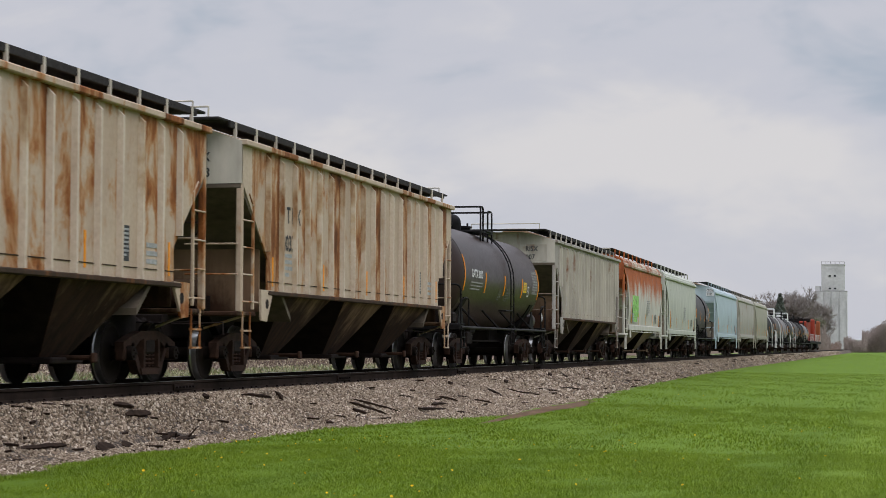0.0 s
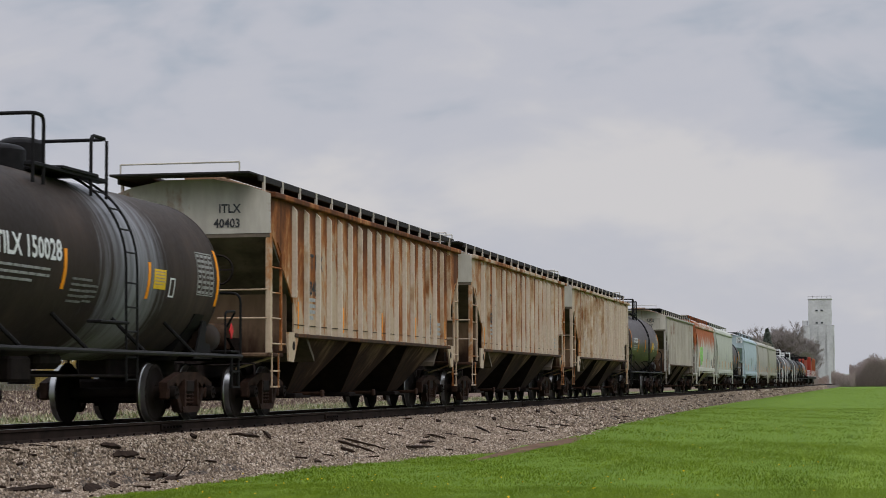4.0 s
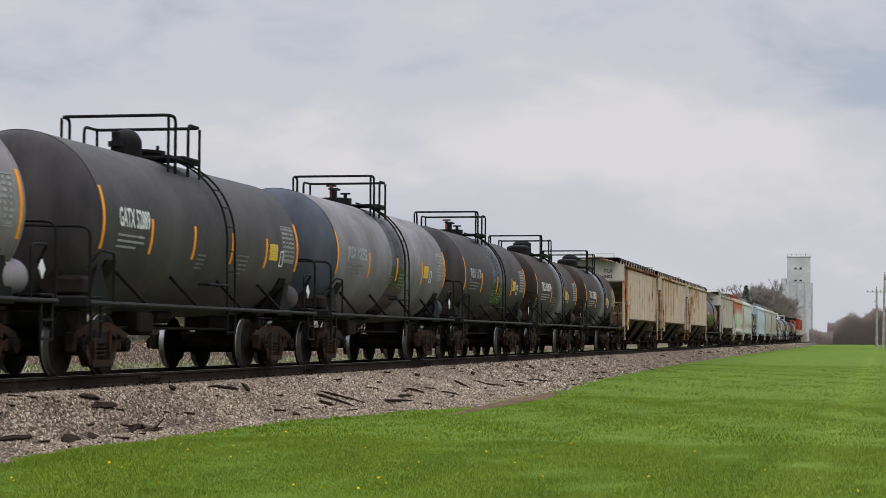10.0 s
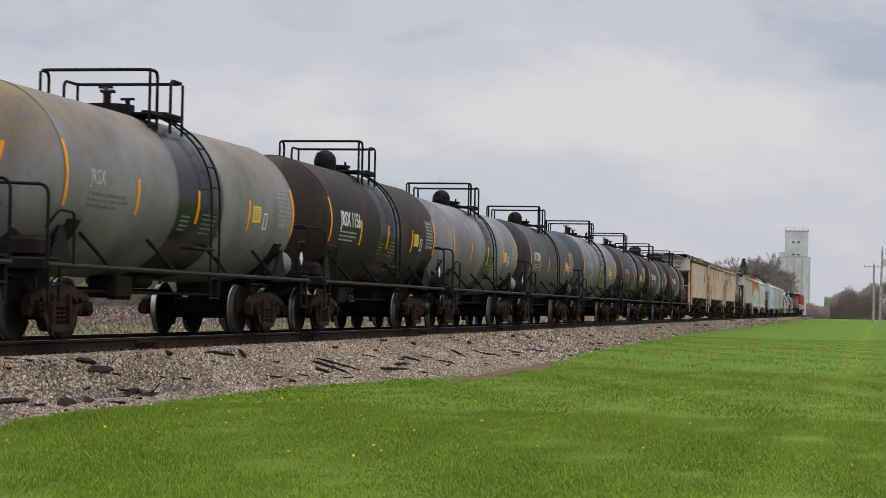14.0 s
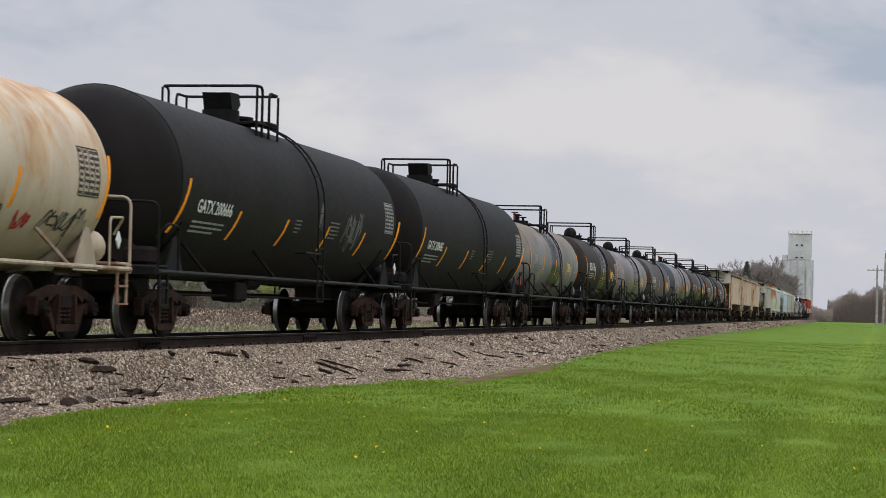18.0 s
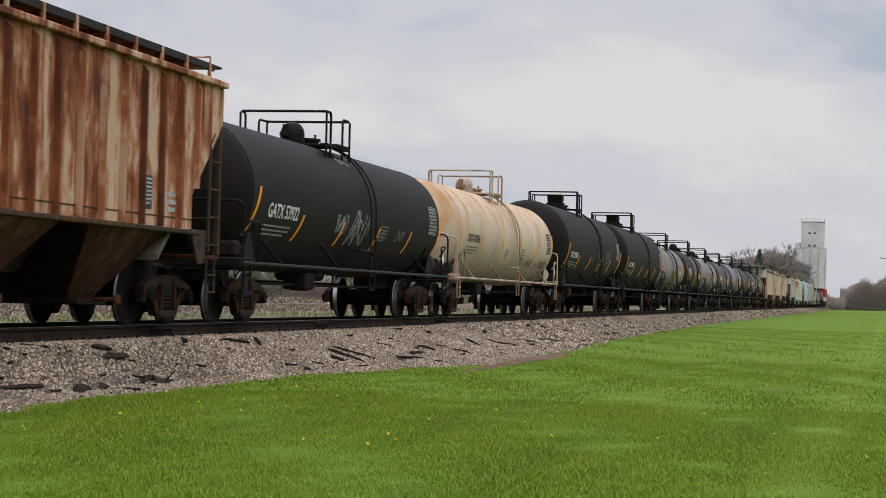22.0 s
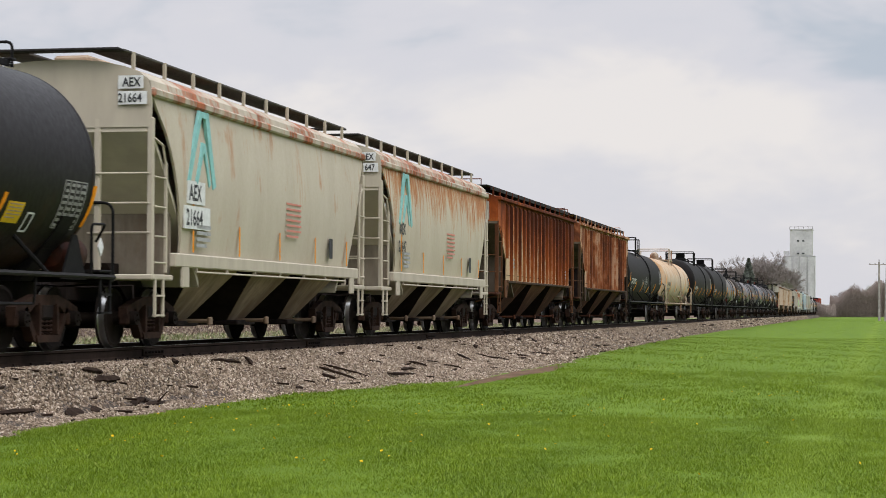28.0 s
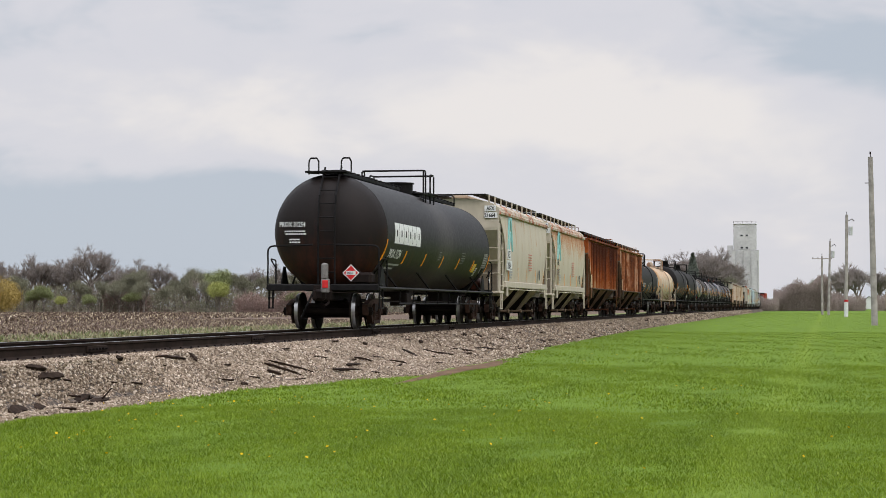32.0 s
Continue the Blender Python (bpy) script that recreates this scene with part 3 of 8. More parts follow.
def ladder(car, mat, x, y, z0, z1, along="y", w=0.42, step=0.36, name="ladder"):
    """Two stiles and rungs, in the side (along y) or the end (along x)."""
    s = Shape()
    d = (0, 1, 0) if along == "y" else (1, 0, 0)
    for k in (-0.5, 0.5):
        s.cbox((x + d[0] * k * w, y + d[1] * k * w, (z0 + z1) / 2), (0.05, 0.05, z1 - z0), 0.01)
    n = max(2, int((z1 - z0) / step))
    for i in range(n):
        z = z0 + (i + 0.4) * (z1 - z0) / n
        s.cyl((x - d[0] * w / 2, y - d[1] * w / 2, z), (x + d[0] * w / 2, y + d[1] * w / 2, z), 0.014, 6)
    return put(name, s, mat, car)


CARS = []


def start_car(name, label, cat):
    e = new(name)
    e.empty_display_size = 0.5
    tagged(e, label, cat, "cars of the freight train")
    return e


# ---- covered hoppers ----
def hopper_ribbed(T, skin, dark, label, ribs=18, marks=(), num="", end_text="", pale=None, seed=1, light_board=False, rib_skin=None, end_skin=None, iron=None, tape=True):
    """A covered hopper with outside ribs, cut lower corners, three bays and roof walks."""
    car = start_car("covered_hopper", label, "railcar")
    half = running_gear(car, T)
    iron = iron or skin
    hb = T / 2 + 1.2
    W, ZE, ZS = 1.52, 3.95, 1.47
    c0, c1 = 1.45, 2.05
    poly = [(-hb, ZE), (hb, ZE), (hb, 3.30), (hb - c0, c1), (hb - c0, ZS), (-hb + c0, ZS), (-hb + c0, c1), (-hb, 3.30)]
    for sg in (-1, 1):
        put("side_sheet", Shape().prism(poly, 0, sg * (W - 0.03), sg * W), skin, car)
    rib = {}
    for sg in (-1, 1):
        n = ribs
        for i in range(n):
            y = (i - (n - 1) / 2) * (0.8 if n == 18 else 0.68)
            e = hb - abs(y)
            zlow = ZS if e > c0 else c1 + (3.30 - c1) * (1 - e / c0)
            key = (sg, round(zlow, 2))
            if key not in rib:
                s = Shape()
                a, b = W - 0.01, W + 0.085
                s.prism([(sg * a, -0.055), (sg * b, -0.034), (sg * b, 0.034), (sg * a, 0.055)], 2, zlow + 0.045, ZE - 0.20)
                s.prism([(sg * a, ZE - 0.20), (sg * a, ZE - 0.10), (sg * b, ZE - 0.20)], 1, -0.034, 0.034)
                rib[key] = s.mesh("rib")
                rib[key].materials.append(rib_skin or skin)
            put("rib", rib[key], None, car, m=pose(0, y, 0))
        put("side_sill", Shape().cbox((sg * (W + 0.02), 0, ZS), (0.12, 2 * (hb - c0) + 0.3, 0.075), 0.015), M["sill_dark"], car)
        put("seam_strip", Shape().box((sg * (W + 0.004), 0, ZS + 0.20), (0.012, 2 * (hb - c0), 0.014)), M["sill_dark"], car)
        put("eave_rail", Shape().cbox((sg * (W + 0.01), 0, ZE - 0.02), (0.16, 2 * hb, 0.10), 0.015), skin, car)
        # roof walk on its posts
        wz = ZE + 0.33
        walk_mat = skin if light_board else M["grating"]
        put("roof_walk", Shape().cbox((sg * 0.98, 0, wz), (0.62, 2 * hb + 0.7, 0.05), 0.01), walk_mat, car)
        put("walk_edge", Shape().cbox((sg * 1.31, 0, wz - 0.05), (0.05, 2 * hb + 0.1, 0.12), 0.01), M["grating"], car)
        post = Shape().box((sg * 1.33, 0, ZE + 0.14), (0.045, 0.06, 0.38)).mesh("walk_post")
        post.materials.append(pale or skin)
        for i in range(15):
            put("walk_post", post, None, car, m=pose(0, -hb + 0.2 + (2 * hb - 0.4) * i / 14, 0))
    roof = [(-W, ZE), (-W * 0.7, ZE + 0.16), (-0.45, ZE + 0.28), (0.45, ZE + 0.28), (W * 0.7, ZE + 0.16), (W, ZE), (W, ZE - 0.05), (-W, ZE - 0.05)]
    put("roof", Shape().prism(roof, 1, -hb, hb), skin, car)
    hatch = Shape().cbox((0, 0, ZE + 0.36), (0.62, 2 * hb - 1.2, 0.14), 0.04)
    for i in range(6):
        hatch.cbox((0, -hb + 1.3 + i * (2 * hb - 2.6) / 5, ZE + 0.44), (0.7, 0.08, 0.05), 0.01)
    put("trough_hatch", hatch, dark, car)
    for k in (-1, 1):
        # end: upright top panel, slope sheet, corner posts, platform, ladders
        top = Shape().prism([(-W, 3.25), (-W, ZE), (-W * 0.7, ZE + 0.16), (-0.45, ZE + 0.28), (0.45, ZE + 0.28), (W * 0.7, ZE + 0.16), (W, ZE), (W, 3.25)], 1, k * (hb - 0.03), k * (hb + 0.004))
        put("end_panel", top, pale or skin, car)
        # the slope sheet's dark colour holds the shade under the overhanging end
        put("slope_sheet", Shape().prism([(k * (hb - 0.01), 3.28), (k * (hb - 2.9), 1.10), (k * (hb - 2.9), 1.0), (k * (hb + 0.0), 3.18)], 0, -W + 0.02, W - 0.02), M["slope_shade"], car)
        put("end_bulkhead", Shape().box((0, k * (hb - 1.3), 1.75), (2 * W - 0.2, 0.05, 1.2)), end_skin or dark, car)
        put("end_platform", Shape().cbox((0, k * (hb - 0.42), 1.10), (2 * W - 0.06, 0.95, 0.08), 0.02), dark, car)
        put("draft_sill", Shape().cbox((0, k * (half - 2.1), 0.90), (0.55, 3.0, 0.40), 0.03), M["steel"], car)
        for sg in (-1, 1):
            put("corner_post", Shape().cbox((sg * (W - 0.05), k * (hb - 0.06), 2.2), (0.11, 0.10, 2.15), 0.02), iron, car)
            lad = put("side_ladder", Shape().cbox((sg * W, k * (hb - 0.62), 2.05), (0.05, 0.05, 1.75), 0.01), iron, car)
            for z in (1.30, 1.75, 2.2, 2.65):
                put("rung", Shape().cyl((sg * W, k * (hb - 0.05), z), (sg * W, k * (hb - 0.62 - (0.3 if z < 1.4 else 0)), z), 0.016, 6), iron, lad)
            put("handhold", Shape().tube([(sg * W, k * (hb - 0.62), 2.9), (sg * W, k * (hb - 0.40), 3.1)], 0.018), iron, lad)
            for z in (1.75, 2.25):
                put("grab_iron", Shape().cyl((sg * (W - 0.05), k * (hb + 0.03), z), (sg * 0.55, k * (hb + 0.03), z), 0.016, 6), iron, car)
            st = Shape()
            for q in (-0.2, 0.2):
                st.cbox((sg * (W - 0.03), k * (hb - 0.38) + q, 0.83), (0.03, 0.026, 0.62), 0.006)
            st.box((sg * (W - 0.03), k * (hb - 0.38), 0.54), (0.06, 0.42, 0.03)).box((sg * (W - 0.03), k * (hb - 0.38), 0.82), (0.06, 0.42, 0.03))
            put("stirrup_step", st, iron, car)
            put("end_brace", Shape().cyl((sg * (W - 0.06), k * (hb - 0.45), 1.08), (sg * 0.62, k * (hb - 0.20), 0.80), 0.022, 6), iron, car)
            jack = Shape().prism([(k * (hb - c0 - 0.16), 1.52), (k * (hb - c0 + 0.55), 1.52), (k * (hb - c0 + 0.5), 1.0), (k * (hb - c0 + 0.2), 0.98)], 0, sg * (W + 0.02), sg * (W + 0.06))
            put("jacking_plate", jack, iron, car)
            put("jack_hole", Shape().cyl((sg * (W + 0.06), k * (hb - c0 + 0.2), 1.28), (sg * (W + 0.064), k * (hb - c0 + 0.2), 1.28), 0.085, 14), M["steel"], car)
        g = Shape().cbox((0, k * (hb + 0.28), ZE + 0.33), (2.6, 0.55, 0.04), 0.01)
        put("end_walk", g, M["grating"], car)
        h = Shape()
        h.tube([(-1.1, k * (hb + 0.5), ZE + 0.35), (-1.1, k * (hb + 0.5), ZE + 0.52), (1.1, k * (hb + 0.5), ZE + 0.52), (1.1, k * (hb + 0.5), ZE + 0.35)], 0.016)
        put("walk_handhold", h, pale or skin, car)
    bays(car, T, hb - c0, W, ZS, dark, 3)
    put("brake_reservoir", Shape().cyl((-0.5, -hb + 0.75, 1.45), (0.5, -hb + 0.75, 1.45), 0.24, 14), dark, car)
    put("brake_wheel", Shape().turned([(-0.02, 0.26), (0.0, 0.28), (0.02, 0.26), (0.0, 0.24), (-0.02, 0.26)], 1, 16, (0.6, -hb - 0.12, 2.6)).box((0.6, -hb - 0.12, 2.6), (0.5, 0.02, 0.03)), M["steel"], car)
    mark_hopper(car, T, hb, W, marks, num, end_text, seed, tape)
    return car


def bays(car, T, reach, W, ZS, skin, n):
    """Discharge bays: trough sides wide at the sill and narrow at the gate; near-black slopes between them paint the
    shade of the gaps.
    """
    run = reach - 0.55
    step = 2 * run / n
    for i in range(n):
        y = -run + step * (i + 0.5)
        s = Shape()
        a, b = step * 0.38, 0.46
        top = [(-W + 0.02, y - a, ZS), (W - 0.02, y - a, ZS), (W - 0.02, y + a, ZS), (-W + 0.02, y + a, ZS)]
        bot = [(-0.72, y - b, 0.40), (0.72, y - b, 0.40), (0.72, y + b, 0.40), (-0.72, y + b, 0.40)]
        s.add(top + bot, [(0, 1, 2, 3), (7, 6, 5, 4), (0, 4, 5, 1), (1, 5, 6, 2), (2, 6, 7, 3), (3, 7, 4, 0)])
        # near-black body instead of the car's paint: gap shade put into colour
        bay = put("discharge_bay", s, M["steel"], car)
        for sg in (-1, 1):
            # the outer sheet of the bay, darker towards the bottom, with a flange at its foot
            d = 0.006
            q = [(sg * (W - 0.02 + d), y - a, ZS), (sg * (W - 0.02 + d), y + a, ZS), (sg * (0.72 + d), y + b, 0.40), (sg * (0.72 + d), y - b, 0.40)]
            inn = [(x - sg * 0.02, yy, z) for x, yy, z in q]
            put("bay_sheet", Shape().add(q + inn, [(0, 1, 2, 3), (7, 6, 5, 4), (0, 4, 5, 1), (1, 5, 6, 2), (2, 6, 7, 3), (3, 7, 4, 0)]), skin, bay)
        put("outlet_gate", Shape().cbox((0, y, 0.36), (1.9, 1.1, 0.09), 0.02), M["steel"], bay)
        put("gate_shaft", Shape().cyl((-1.35, y, 0.40), (1.35, y, 0.40), 0.035, 8).cbox((1.33, y, 0.40), (0.06, 0.16, 0.14), 0.02), skin, bay)
    # near-black fill that stands for the shadow between the bays
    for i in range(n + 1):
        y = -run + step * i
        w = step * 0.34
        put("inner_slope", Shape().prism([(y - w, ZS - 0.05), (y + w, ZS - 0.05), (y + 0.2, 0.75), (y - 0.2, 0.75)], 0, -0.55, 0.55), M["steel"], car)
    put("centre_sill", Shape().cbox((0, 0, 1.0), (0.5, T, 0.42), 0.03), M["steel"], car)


def mark_hopper(car, T, hb, W, marks, num, end_text, seed, tape=True):
    y0 = -hb + 2.2
    x = W + 0.001
    for text, size, y, z, mt in marks:
        put("lettering", text_flat(text, size, x, y, z, 0.9), M[mt], car)
    rnd = random.Random(seed)
    put("stencil_block", on_flat(bars_shape(0.7, 0.45, 4, seed), x, y0, 1.75), M["grey_mark"], car)
    put("stencil_block", on_flat(bars_shape(0.5, 0.35, 3, seed + 1), x, hb - 2.6, 1.7), M["grey_mark"], car)
    put("scan_panel", on_flat([(0, 0, 0.32, 0.50)], x, hb - 3.6, 1.75), M["dark_mark"], car)
    put("scan_print", on_flat(bars_shape(0.26, 0.42, 7, seed + 2, 0.5), x + 0.006, hb - 3.57, 1.79), M["grey_mark"], car)
    for i in range(5 if tape else 0):
        y = -hb + 1.7 + (2 * hb - 3.4) * i / 4
        put("reflective_strip", on_flat([(0, 0, 0.07, 0.5)], x, y, 1.6), M["reflect"], car)
    if end_text:
        a, b = end_text
        if not marks:
            put("number_panel", Shape().box((0.82, -hb - 0.008, 3.56), (0.86, 0.006, 0.54)), M["pale_end"], car)
        put("lettering", text_end(a, 0.22, 0.56, -hb - 0.012, 3.62, 0.9), M["dark_mark"], car)
        put("lettering", text_end(b, 0.22, 0.47, -hb - 0.012, 3.36, 0.9), M["dark_mark"], car)


def hopper_curved(T, skin, dark, label, seed=1, end_text="", tag=None, roof_mat=None, n_bays=3, teal=False, side_text=(), ZS=1.36, RISE=0.50, end_skin=None):
    """A covered hopper with smooth bowed sides, a rounded roof and curved side ends."""
    car = start_car("covered_hopper", label, "railcar")
    half = running_gear(car, T)
    hb = T / 2 + 1.25
    W, ZE = 1.54, 3.90
    end_skin = end_skin or skin
    # bowed section, and an arched cut at each end of the side
    prof = [(W - 0.06, ZS), (W, ZS + 0.5), (W + 0.03, ZS + 1.2), (W, ZE - 0.5), (W - 0.06, ZE)]
    for sg in (-1, 1):
        vs, fs = [], []
        n = 9
        for r in range(n + 1):
            z = ZS + (ZE - ZS) * r / n
            q = (z - ZS) / (ZE - ZS)
            x = W - 0.06 + 0.10 * math.sin(math.pi * q)
            cut = 1.35 * max(0.0, 1 - max(0.0, (z - ZS - 0.25)) / (ZE - ZS - 0.45)) ** 0.55 if z < ZE - 0.2 else 0.0
            for xx in (x, x - 0.04):
                for y in (-hb + cut, hb - cut):
                    vs.append((sg * xx, y, z))
        for r in range(n):
            a, b = r * 4, r * 4 + 4
            fs += [(a, a + 1, b + 1, b), (a + 2, b + 2, b + 3, a + 3), (a, b, b + 2, a + 2), (a + 1, a + 3, b + 3, b + 1)]
        fs += [(0, 2, 3, 1), (n * 4, n * 4 + 1, n * 4 + 3, n * 4 + 2)]
        put("side_sheet", Shape().add(vs, fs, True), skin, car)
        put("side_sill", Shape().cbox((sg * (W + 0.01), 0, ZS), (0.12, 2 * hb - 1.7, 0.22), 0.02), end_skin, car)
        put("eave_rail", Shape().cbox((sg * (W - 0.05), 0, ZE - 0.02), (0.14, 2 * hb, 0.14), 0.03), roof_mat or skin, car)
        g = Shape().cyl((sg * (W + 0.05), -hb + 1.9, ZS - 0.17), (sg * (W + 0.05), hb - 1.9, ZS - 0.17), 0.018, 6)
        for i in range(7):
            y = -hb + 1.9 + (2 * hb - 3.8) * i / 6
            g.box((sg * (W + 0.05), y, ZS - 0.12), (0.03, 0.03, 0.12))
        put("brake_pipe", g, end_skin, car)
        wz = ZE + 0.62
        put("roof_walk", Shape().cbox((sg * 0.80, 0, wz), (0.56, 2 * hb + 0.1, 0.035), 0.008), M["grating_grey"], car)
        post = Shape().box((sg * 1.09, 0, ZE + 0.40), (0.05, 0.06, 0.46)).mesh("walk_post")
        post.materials.append(end_skin)
        for i in range(10):
            put("walk_post", post, None, car, m=pose(0, -hb + 0.3 + (2 * hb - 0.6) * i / 9, 0))
    roof = [(-W + 0.05, ZE - 0.06), (W - 0.05, ZE - 0.06)]
    n = 12
    for i in range(n + 1):
        t = math.pi * i / n
        roof.append(((W - 0.04) * math.cos(t), ZE + RISE * math.sin(t) ** 0.8))
    put("roof", Shape().prism(roof, 1, -hb, hb), roof_mat or skin, car)
    put("trough_hatch", Shape().cbox((0, 0, ZE + 0.56), (0.6, 2 * hb - 1.0, 0.14), 0.04), dark, car)
    for k in (-1, 1):
        panel = [((W - 0.04) * math.cos(math.pi * i / n), ZE + RISE * math.sin(math.pi * i / n) ** 0.8) for i in range(n + 1)]
        panel += [(-W + 0.05, 3.35), (W - 0.05, 3.35)]
        put("end_panel", Shape().prism(panel, 1, k * (hb - 0.04), k * (hb + 0.004)), end_skin, car)
        put("slope_sheet", Shape().prism([(k * (hb - 0.02), 3.38), (k * (hb - 2.3), 1.05), (k * (hb - 2.3), 0.95), (k * (hb - 0.01), 3.28)], 0, -W + 0.05, W - 0.05), end_skin, car)
        put("end_bulkhead", Shape().box((0, k * (hb - 1.2), 1.7), (2 * W - 0.3, 0.05, 1.1)), M["end_stained_shade"], car)
        put("end_platform", Shape().cbox((0, k * (hb - 0.45), 1.08), (2 * W, 0.95, 0.09), 0.02), end_skin, car)
        put("draft_sill", Shape().cbox((0, k * (half - 2.0), 0.90), (0.55, 2.8, 0.40), 0.03), M["steel"], car)
        for sg in (-1, 1):
            for q in (0.0, 0.85):
                put("corner_post", Shape().cbox((sg * (W - 0.06 - q), k * (hb - 0.04), 2.3), (0.10, 0.09, 2.4), 0.02), end_skin, car)
            lad = put("side_ladder", Shape().cbox((sg * W, k * (hb - 0.55), 2.0), (0.05, 0.05, 1.7), 0.01), end_skin, car)
            for z in (1.30, 1.70, 2.15, 2.6):
                put("rung", Shape().cyl((sg * W, k * (hb - 0.05), z), (sg * W, k * (hb - 0.55), z), 0.017, 6), end_skin, lad)
                if z > 1.4:
                    put("end_rung", Shape().cyl((sg * (W - 0.06), k * (hb + 0.02), z + 0.05), (sg * (W - 1.05), k * (hb + 0.02), z + 0.05), 0.016, 6), end_skin, lad)
            put("handhold", Shape().tube([(sg * W, k * (hb - 0.55), 2.8), (sg * W, k * (hb - 0.40), 3.1), (sg * (W - 0.05), k * (hb - 0.1), 3.2)], 0.02), end_skin, lad)
            st = Shape()
            for q in (-0.18, 0.18):
                st.cbox((sg * (W - 0.02), k * (hb - 0.32) + q, 0.80), (0.045, 0.05, 0.66), 0.01)
            st.box((sg * (W - 0.02), k * (hb - 0.32), 0.50), (0.06, 0.4, 0.03)).box((sg * (W - 0.02), k * (hb - 0.32), 0.80), (0.06, 0.4, 0.03))
            put("stirrup_step", st, end_skin, car)
            put("jacking_plate", Shape().cbox((sg * (W + 0.04), k * (hb - 1.35), ZS - 0.18), (0.05, 0.34, 0.5), 0.02), end_skin, car)
        put("end_walk", Shape().cbox((0, k * (hb + 0.12), ZE + 0.62), (2.1, 0.28, 0.04), 0.01), M["grating"], car)
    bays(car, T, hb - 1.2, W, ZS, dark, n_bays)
    x = W + 0.050
    y0 = -hb + 1.9
    for text, size, y, z, mt, back in side_text:
        if back:
            put("number_panel", on_flat([(-0.06, -0.06, back, size * 0.85)], x - 0.03, y, z, 0.032), M["white_mark"], car)
        put("lettering", text_flat(text, size, x, y, z, 0.9), M[mt], car)
    if teal:
        g = Shape()
        for i, (a, b, wd) in enumerate((((-0.30, 0.0), (0.13, 1.16), 0.07), ((0.13, 1.13), (0.36, 1.13), 0.05), ((0.34, 1.16), (0.66, -0.02), 0.085), ((-0.02, 0.02), (0.25, 0.66), 0.06), ((0.25, 0.66), (0.48, 0.0), 0.05))):
            ax, bx = Vector((0, y0 + 1.35 * a[0], 2.60 + a[1])), Vector((0, y0 + 1.35 * b[0], 2.60 + b[1]))
            nrm = Vector((0, ax.z - bx.z, bx.y - ax.y)).normalized() * wd
            q = [ax - nrm, bx - nrm, bx + nrm, ax + nrm]
            f = x + 0.001 + 0.0015 * i
            g.add([(x - 0.05, p.y, p.z) for p in q] + [(f, p.y, p.z) for p in q], [(4, 5, 6, 7), (0, 3, 2, 1), (0, 1, 5, 4), (1, 2, 6, 5), (2, 3, 7, 6), (3, 0, 4, 7)])
        put("painted_emblem", g, M["teal"], car, "teal stroke emblem")
    if tag:
        g = on_flat(bars_shape(2.0, 1.1, 5, seed + 9, 0.95), x - 0.01, y0 + 0.3, 1.6)
        put("graffiti", g, M[tag], car)
    put("stencil_block", on_flat(bars_shape(0.7, 0.4, 4, seed), x, y0 + 0.0, 1.55), M["grey_mark"], car)
    put("stencil_block", on_flat(bars_shape(1.0, 0.7, 7, seed + 4, 0.38), x, 0.4, 1.88), M["pink"] if teal else M["grey_mark"], car)
    put("scan_panel", on_flat([(0, 0, 0.26, 0.40)], x, hb - 3.2, 1.62), M["dark_mark"], car)
    for i in range(5):
        y = -hb + 1.75 + (2 * hb - 3.5) * i / 4
        put("reflective_strip", on_flat([(0, 0, 0.06, 0.5 if i else 0.9)], x - 0.02, y, 1.5), M["reflect"], car)
    if end_text:
        for i, t in enumerate(end_text):
            put("number_panel", Shape().box((1.18 + 0.03 * i, -hb - 0.05, 4.03 - i * 0.24), (0.40 + 0.06 * i, 0.006, 0.20)), M["white_mark"], car)
            put("lettering", text_end(t, 0.19, 1.20 + 0.03 * i - 0.05 * len(t), -hb - 0.054, 3.965 - i * 0.24, 0.8), M["dark_mark"], car)
    return car


